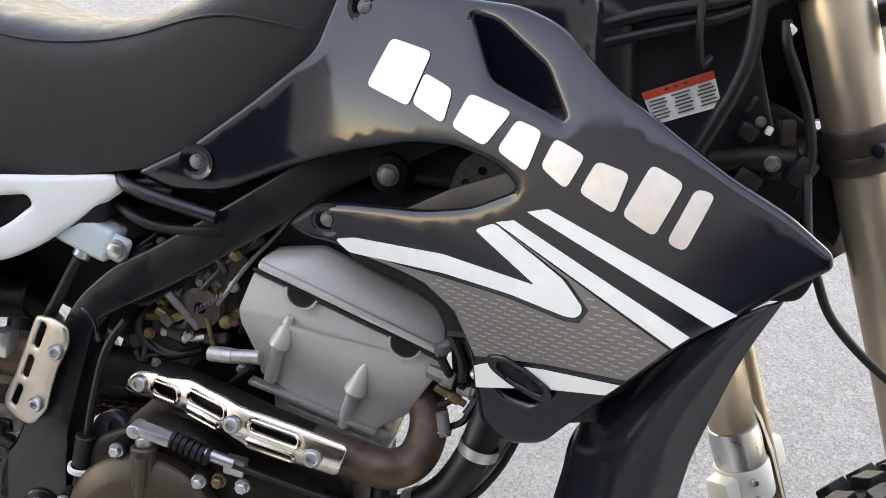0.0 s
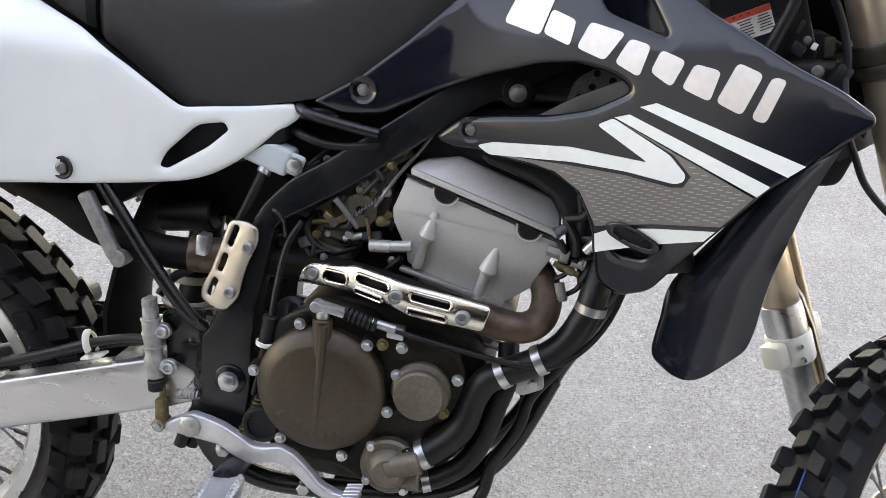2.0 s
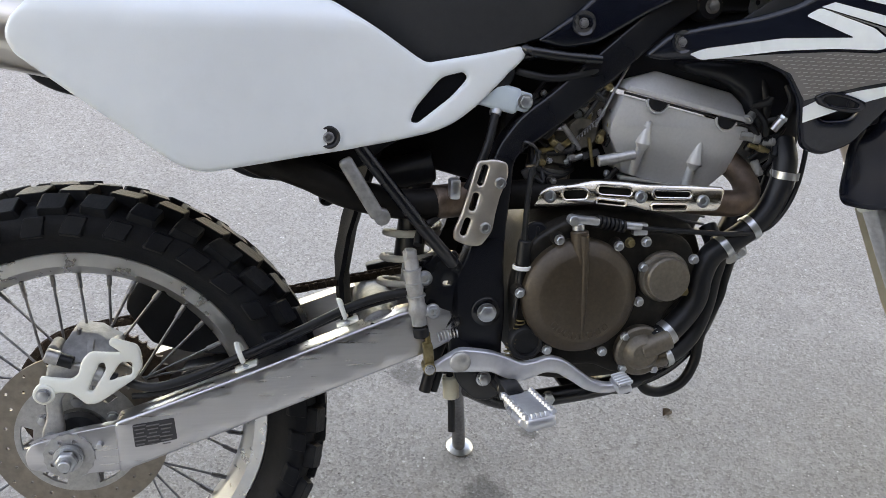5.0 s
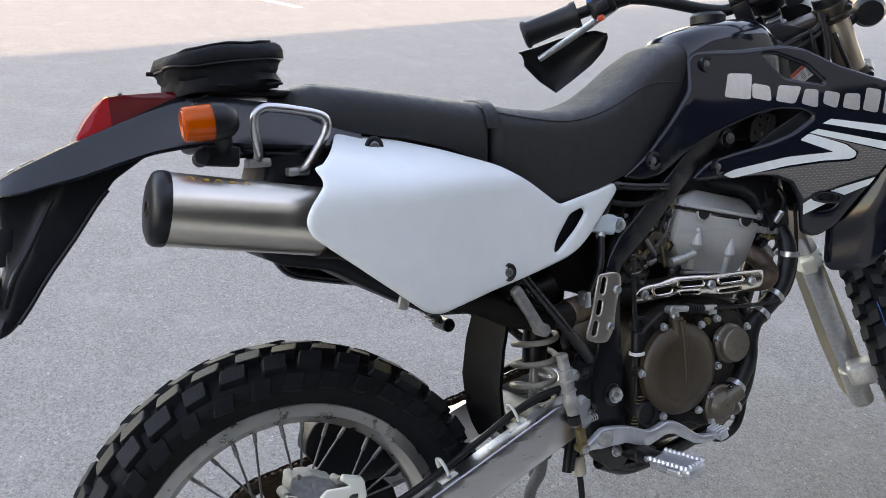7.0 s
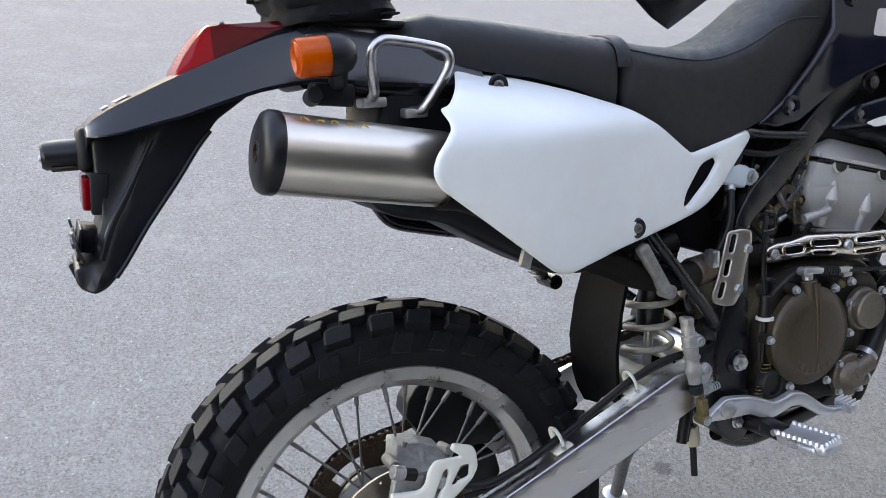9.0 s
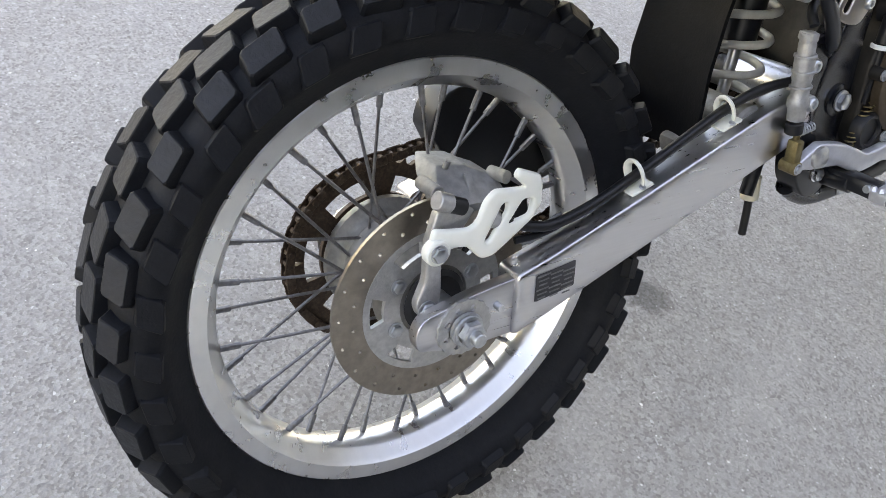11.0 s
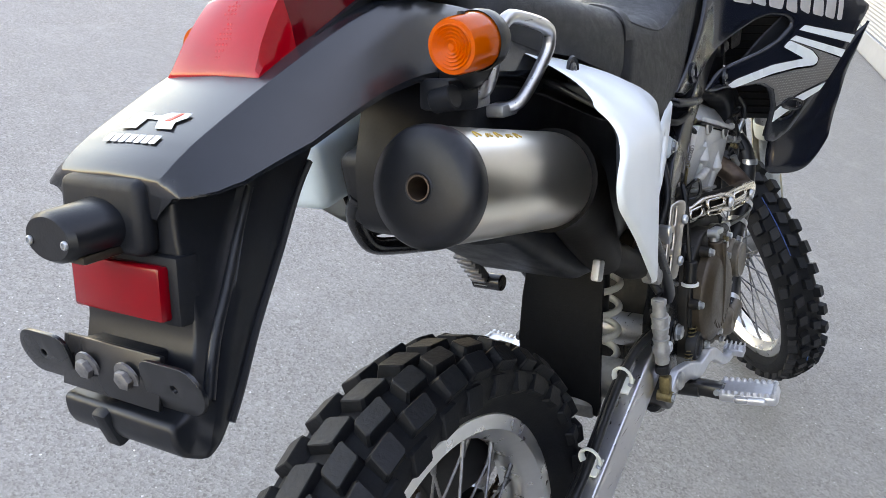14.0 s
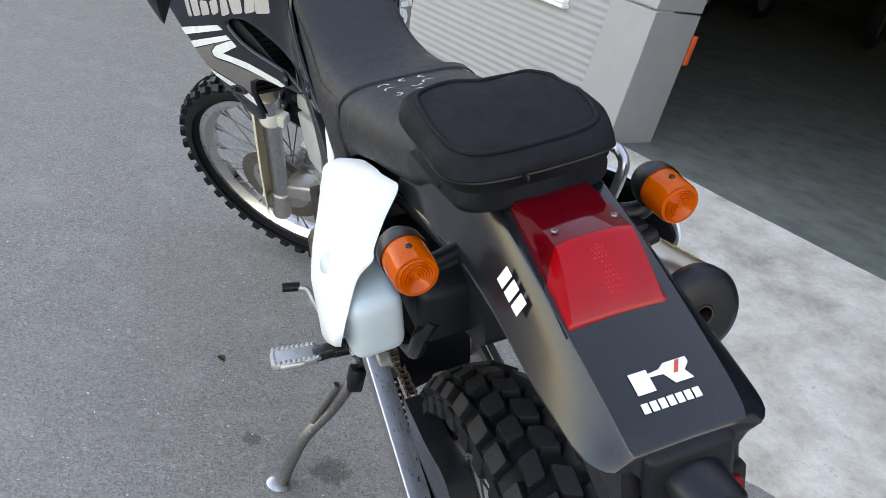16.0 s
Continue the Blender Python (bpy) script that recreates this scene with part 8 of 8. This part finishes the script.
# handlebar
bar = new("handlebar")
bar.parent = bike
bar["label"] = "black handlebar turned to the left with hand guards"
part("bar_tube", tube([F(-0.095, -0.42, 0.600), F(-0.075, -0.33, 0.592), F(-0.045, -0.22, 0.570), F(-0.025, -0.10, 0.485), F(-0.022, -0.05, 0.468), F(-0.022, 0.05, 0.468), F(-0.025, 0.10, 0.485), F(-0.045, 0.22, 0.570), F(-0.075, 0.33, 0.592), F(-0.095, 0.42, 0.600)], 0.0112, 14), SATIN, bar)
part("cross_bar", rod(F(-0.038, -0.17, 0.545), F(-0.038, 0.17, 0.545), 0.0075, 12), SATIN, bar)
for s in (-1, 1):
    part("bar_clamp", merge(box((0.042, 0.032, 0.05), FORK @ pose(-0.022, 0.045 * s, 0.455), 0.006), box((0.046, 0.034, 0.014), FORK @ pose(-0.022, 0.045 * s, 0.485), 0.004)), SATIN, bar)
    a, b = F(-0.075, 0.315 * s, 0.592), F(-0.0965, 0.430 * s, 0.6010)
    grip = part("grip", lathe([(0, 0.0), (0.021, 0.0), (0.0270, 0.003), (0.0275, 0.008), (0.0235, 0.013), (0.0225, 0.060), (0.0230, 0.098), (0.0260, 0.104), (0.0260, 0.113), (0, 0.113)], 28, axis_pose(b, a - b)), HOSE, bar, "black rubber grip")
    sw = part("switch_block", merge(box((0.045, 0.050, 0.042), FORK @ pose(-0.062, 0.275 * s, 0.586, 0, 10, 12 * s), 0.008, 3), box((0.03, 0.03, 0.02), FORK @ pose(-0.085, 0.275 * s, 0.588, 0, 10, 12 * s), 0.005)), SATIN, bar, "black switch block")
    if s > 0:
        part("blue_button", box((0.016, 0.014, 0.012), FORK @ pose(-0.078, 0.288, 0.610), 0.003), surface("blue_button", (0.05, 0.20, 0.60), 0.4), sw)
        part("red_button", box((0.010, 0.013, 0.012), FORK @ pose(-0.096, 0.280, 0.570), 0.003), RED_PRINT, sw)
    part("perch", rod(F(-0.05, 0.225 * s, 0.578), F(-0.055, 0.250 * s, 0.582), 0.016, 18), SATIN, bar)
    part("lever", tube([F(-0.035, 0.235 * s, 0.572), F(-0.022, 0.29 * s, 0.558), F(-0.028, 0.36 * s, 0.546), F(-0.036, 0.435 * s, 0.535)], 0.0070, 10), STEEL, bar)
    rows = []
    for v, lo, hi, u in ((0.296, 0.512, 0.526, 0.002), (0.312, 0.494, 0.538, 0.006), (0.345, 0.477, 0.547, 0.006), (0.39, 0.465, 0.554, 0.0), (0.432, 0.457, 0.560, -0.016), (0.450, 0.495, 0.566, -0.030), (0.462, 0.540, 0.570, -0.042)):
        rows.append([F(u - 0.02 * (k / 4 - 1) ** 2, v * s, lo + (hi - lo) * k / 8) for k in range(9)] + [F(u - 0.004 - 0.02 * (k / 4 - 1) ** 2, v * s, lo + (hi - lo) * k / 8) for k in range(8, -1, -1)])
    part("hand_guard", loft(rows), SATIN, bar, "black plastic hand guard", angle=50)
    part("guard_stay", tube([F(-0.045, 0.22 * s, 0.568), F(-0.012, 0.24 * s, 0.565), F(0.004, 0.27 * s, 0.563)], 0.006, 8), CAST, bar)
part("clutch_cable", tube([F(-0.045, 0.235, 0.572), F(0.05, 0.16, 0.55), F(0.06, 0.04, 0.46), F(0.02, -0.02, 0.36), (1.05, 0.02, 0.98)], 0.004, 8), HOSE, bar)
part("brake_cable", tube([F(-0.045, -0.235, 0.572), F(0.06, -0.14, 0.56), F(0.08, -0.05, 0.44), F(0.085, -0.02, 0.30)], 0.004, 8), HOSE, bar)
part("speedometer", lathe([(0, 0), (0.035, 0), (0.040, 0.01), (0.040, 0.04), (0.034, 0.045), (0, 0.046)], 28, axis_pose(F(0.06, 0.0, 0.43), FORK.to_3x3() @ Vector((-0.4, 0, 1)))), SATIN, bar)
part("ignition_switch", rod(F(0.03, 0, 0.385), F(0.02, 0, 0.425), 0.018, 20), SATIN, bar)

# milky tank under the left panel
ct = part("overflow_tank", box((0.120, 0.064, 0.082), pose(0.068, 0.155, 0.843, 0, -8, 4), 0.016, 4), MILKY, bike, "milky plastic overflow tank under the left panel", angle=60)


# ---- things that rest on or beside the motorcycle ----
def tail_bag():
    bag = tagged(new("tail_bag"), "soft black cloth bag strapped on the luggage rack", "bag")
    bag.matrix_world = BIKE
    def ring(f, grow, z):
        out = []
        for k in range(64):
            a = 2 * math.pi * k / 64
            c, s = math.cos(a), math.sin(a)
            x = -0.040 + (0.080 + grow) * math.copysign(abs(c) ** 0.42, c)
            y = 0.009 + (0.087 + grow) * math.copysign(abs(s) ** 0.46, s)
            n = noise.noise((x * 16, y * 16, z * 45)) * 0.0050 + noise.noise((x * 45, y * 45, z * 110)) * 0.0018
            tilt = (x + 0.04) * (0.05 + 2.2 * max(0.0, z - 1.045))
            out.append(Vector((x + c * n * 1.6, y + s * n * 1.6, z + n + tilt + (0.006 if z > 1.05 else 0) * noise.noise((x * 9, y * 9, 4)))))
        return out
    lower = [ring(0, g, z) for g, z in ((-0.022, 1.022), (-0.008, 1.0225), (-0.004, 1.031), (-0.0085, 1.042), (-0.004, 1.048), (-0.0045, 1.054), (-0.002, 1.0585), (-0.0045, 1.0605))]
    part("lower_bag", loft(lower), CLOTH, bag, "creased lower cloth wall", angle=60)
    upper = [ring(0, g, z) for g, z in ((-0.004, 1.0595), (0.0015, 1.061), (0.003, 1.064), (0.0025, 1.070), (-0.001, 1.0755), (-0.006, 1.0795), (-0.014, 1.0805), (-0.022, 1.0825), (-0.045, 1.0845), (-0.065, 1.0850))]
    part("lid", loft(upper), CLOTH, bag, "padded black lid", angle=60)
    loop = [q + Vector((0, 0, 0.0008)) for q in ring(0, -0.0145, 1.0808)]
    part("piping", tube(loop + [loop[0]], 0.0022, 8, 0), CLOTH, bag)
    loop = ring(0, 0.0005, 1.0600)
    part("zip", tube(loop + [loop[0]], 0.0016, 6, 0), SATIN, bag)
    for x in (-0.050, 0.015):
        part("strap", box((0.022, 0.168, 0.003), pose(x, 0.006, 1.0290), 0.001), CLOTH, bag)
    part("zip_pull", box((0.016, 0.003, 0.006), pose(-0.1245, 0.03, 1.054), 0.001), SATIN, bag)


tail_bag()


def bottle():
    b = tagged(new("plastic_bottle"), "clear plastic bottle of blue liquid beside the wall", "bottle")
    m = WALL @ pose(-0.195, 0.060, 0.06) @ Matrix.Diagonal((0.9, 0.9, 0.9, 1))
    body = surface("blue_liquid", (0.03, 0.26, 0.42), 0.25, grain=20, wear=0.1, coat=0.3)
    clear = surface("hazy_clear_plastic", (0.55, 0.66, 0.72), 0.2, grain=20, wear=0.08, coat=0.4)
    part("liquid", lathe([(0, 0.0), (0.036, 0.0), (0.042, 0.008), (0.042, 0.06), (0.0405, 0.066), (0.042, 0.072), (0.042, 0.155), (0, 0.156)], 32, m), body, b, "blue liquid")
    part("shell", lathe([(0.0424, 0.150), (0.0424, 0.205), (0.039, 0.224), (0.026, 0.244), (0.0150, 0.254), (0.0145, 0.278), (0, 0.278)], 32, m), clear, b)
    part("label", lathe([(0.0428, 0.085), (0.0430, 0.086), (0.0430, 0.135), (0.0428, 0.136)], 32, m), surface("blue_red_label", (0.10, 0.28, 0.45), 0.4), b)
    part("label_mark", box((0.004, 0.022, 0.018), m @ pose(-0.0425, 0.01, 0.11), 0.001), RED_PRINT, b)
    part("cap", lathe([(0.0165, 0.270), (0.0185, 0.271), (0.0185, 0.298), (0.016, 0.301), (0, 0.301)], 24, m), PAPER, b, "white screw cap")


bottle()


# ---- inside the garage and on the ground ----
def parked_motorcycle(x, y, turn):
    """A dark motorcycle that stands deep in the unlit garage."""
    b = tagged(new("motorcycle"), "black motorcycle parked in the unlit garage", "motorcycle", "parked motorcycles")
    b.matrix_world = pose(x, y, FLOOR - 0.006, 0, 0, turn)
    for x, name in ((0.0, "rear_wheel"), (1.42, "front_wheel")):
        w = part(name, lathe([(0.215, -0.05), (0.25, -0.062), (0.29, -0.055), (0.31, -0.02), (0.312, 0), (0.31, 0.02), (0.29, 0.055), (0.25, 0.062), (0.215, 0.05)], 40, pose(x, 0, 0.31, 90, 0, 0), closed=True), RUBBER, b)
        part("rim", lathe([(0.02, -0.03), (0.06, -0.03), (0.07, -0.01), (0.20, -0.012), (0.218, -0.04), (0.222, -0.04), (0.222, 0.04), (0.218, 0.04), (0.20, 0.012), (0.07, 0.01), (0.06, 0.03), (0.02, 0.03)], 32, pose(x, 0, 0.31, 90, 0, 0), closed=True), SPOKE, w)
    part("engine", merge(box((0.34, 0.26, 0.28), pose(0.62, 0, 0.40), 0.05, 3), box((0.22, 0.18, 0.24), pose(0.74, 0, 0.58, 0, 20, 0), 0.03, 3)), PIPE_DARK, b)
    part("fuel_tank", box((0.46, 0.28, 0.22), pose(0.74, 0, 0.86, 0, 6, 0), 0.09, 4), GLOSS, b)
    part("seat", box((0.60, 0.24, 0.10), pose(0.22, 0, 0.82, 0, -5, 0), 0.045, 4), SEAT, b)
    part("tail", box((0.30, 0.18, 0.07), pose(-0.16, 0, 0.83, 0, 8, 0), 0.03, 3), GLOSS, b)
    for s in (-1, 1):
        part("fork_leg", rod((1.42, 0.09 * s, 0.31), (1.08, 0.09 * s, 1.02), 0.026, 16), PIPE_DARK, b)
        part("swingarm", tube([(0.0, 0.10 * s, 0.31), (0.42, 0.09 * s, 0.38)], 0.024, 12, 0), FRAME, b)
    part("exhaust", tube([(0.86, -0.10, 0.42), (0.80, -0.13, 0.24), (0.45, -0.15, 0.22), (0.20, -0.16, 0.30), (-0.10, -0.17, 0.42)], 0.035, 16), PIPE_DARK, b)
    part("handlebar", tube([(0.92, -0.36, 1.08), (1.02, -0.22, 1.09), (1.06, 0, 1.06), (1.02, 0.22, 1.09), (0.92, 0.36, 1.08)], 0.013, 10), SATIN, b)
    part("headlight", lathe([(0, 0.06), (0.07, 0.05), (0.085, 0.0), (0.07, -0.07), (0, -0.09)], 28, axis_pose((1.20, 0, 0.93), (1, 0, 0))), SATIN, b)


parked_motorcycle(6.42, -4.95, -64)
parked_motorcycle(6.25, -7.15, -56)
thing("reflector_strip", box((0.010, 0.030, 0.13), WALL @ pose(DOOR_A - 0.0045, -0.318, 0.68, 0, 0, 0), 0.004, 2), ORANGE, "orange-red plastic strip on the garage door jamb", "reflector")


def loose_grit():
    """Small pale stones strewn over the asphalt round the motorcycle."""
    rng = random.Random(21)
    verts, faces = [], []
    for i in range(5200):
        x, y = rng.gauss(0.45, 0.95), rng.gauss(-0.1, 1.0)
        r = 0.0009 + 0.0017 * rng.random() ** 3
        t = rng.uniform(0, 3.14)
        n = len(verts)
        for k in range(4):
            a = t + k * math.pi / 2
            rr = r * rng.uniform(0.7, 1.5)
            verts.append((x + rr * math.cos(a), y + rr * math.sin(a), r * 0.15))
        verts.append((x, y, r * rng.uniform(0.8, 1.2)))
        verts.append((x, y, -r * 0.4))
        for k in range(4):
            faces.append((n + k, n + (k + 1) % 4, n + 4))
            faces.append((n + (k + 1) % 4, n + k, n + 5))
    me = bpy.data.meshes.new("loose_grit")
    me.from_pydata(verts, [], faces)
    m = Nodes("pale_grit")
    g = m.add("NewGeometry")
    m.link(m.ramp(g.outputs["Random Per Island"], [(0.0, (0.18, 0.165, 0.15)), (0.45, (0.46, 0.43, 0.39)), (0.8, (0.66, 0.63, 0.58)), (1.0, (0.85, 0.83, 0.79))]), m.b.inputs["Base Color"])
    m.b.inputs["Roughness"].default_value = 0.8
    me.materials.append(m.mat)
    tagged(new("loose_grit", me), "fine pale grit strewn on the asphalt", "grit", kind="stuff")


loose_grit()


def dry_leaf():
    bm = bmesh.new()
    mid = [Vector((0.026 * (k / 6 - 0.5), 0.0, 0.003 + 0.004 * math.sin(k / 6 * 3.1))) for k in range(7)]
    rows = []
    for k, p in enumerate(mid):
        w = 0.010 * math.sin(math.pi * (k + 0.3) / 6.6)
        rows.append([bm.verts.new(p + Vector((0, s * w, 0.003 * abs(s)))) for s in (-1, -0.5, 0, 0.5, 1)])
    for a, b in zip(rows, rows[1:]):
        for k in range(4):
            bm.faces.new((a[k], a[k + 1], b[k + 1], b[k]))
    bmesh.ops.solidify(bm, geom=bm.faces[:], thickness=0.0006)
    moved(bm, pose(1.039, 0.296, 0.0005, 0, 0, 35))
    thing("dry_leaf", bm, surface("dry_leaf_brown", (0.12, 0.075, 0.04), 0.7, grain=200, wear=0.3), "small dry brown leaf on the asphalt", "leaf")


dry_leaf()
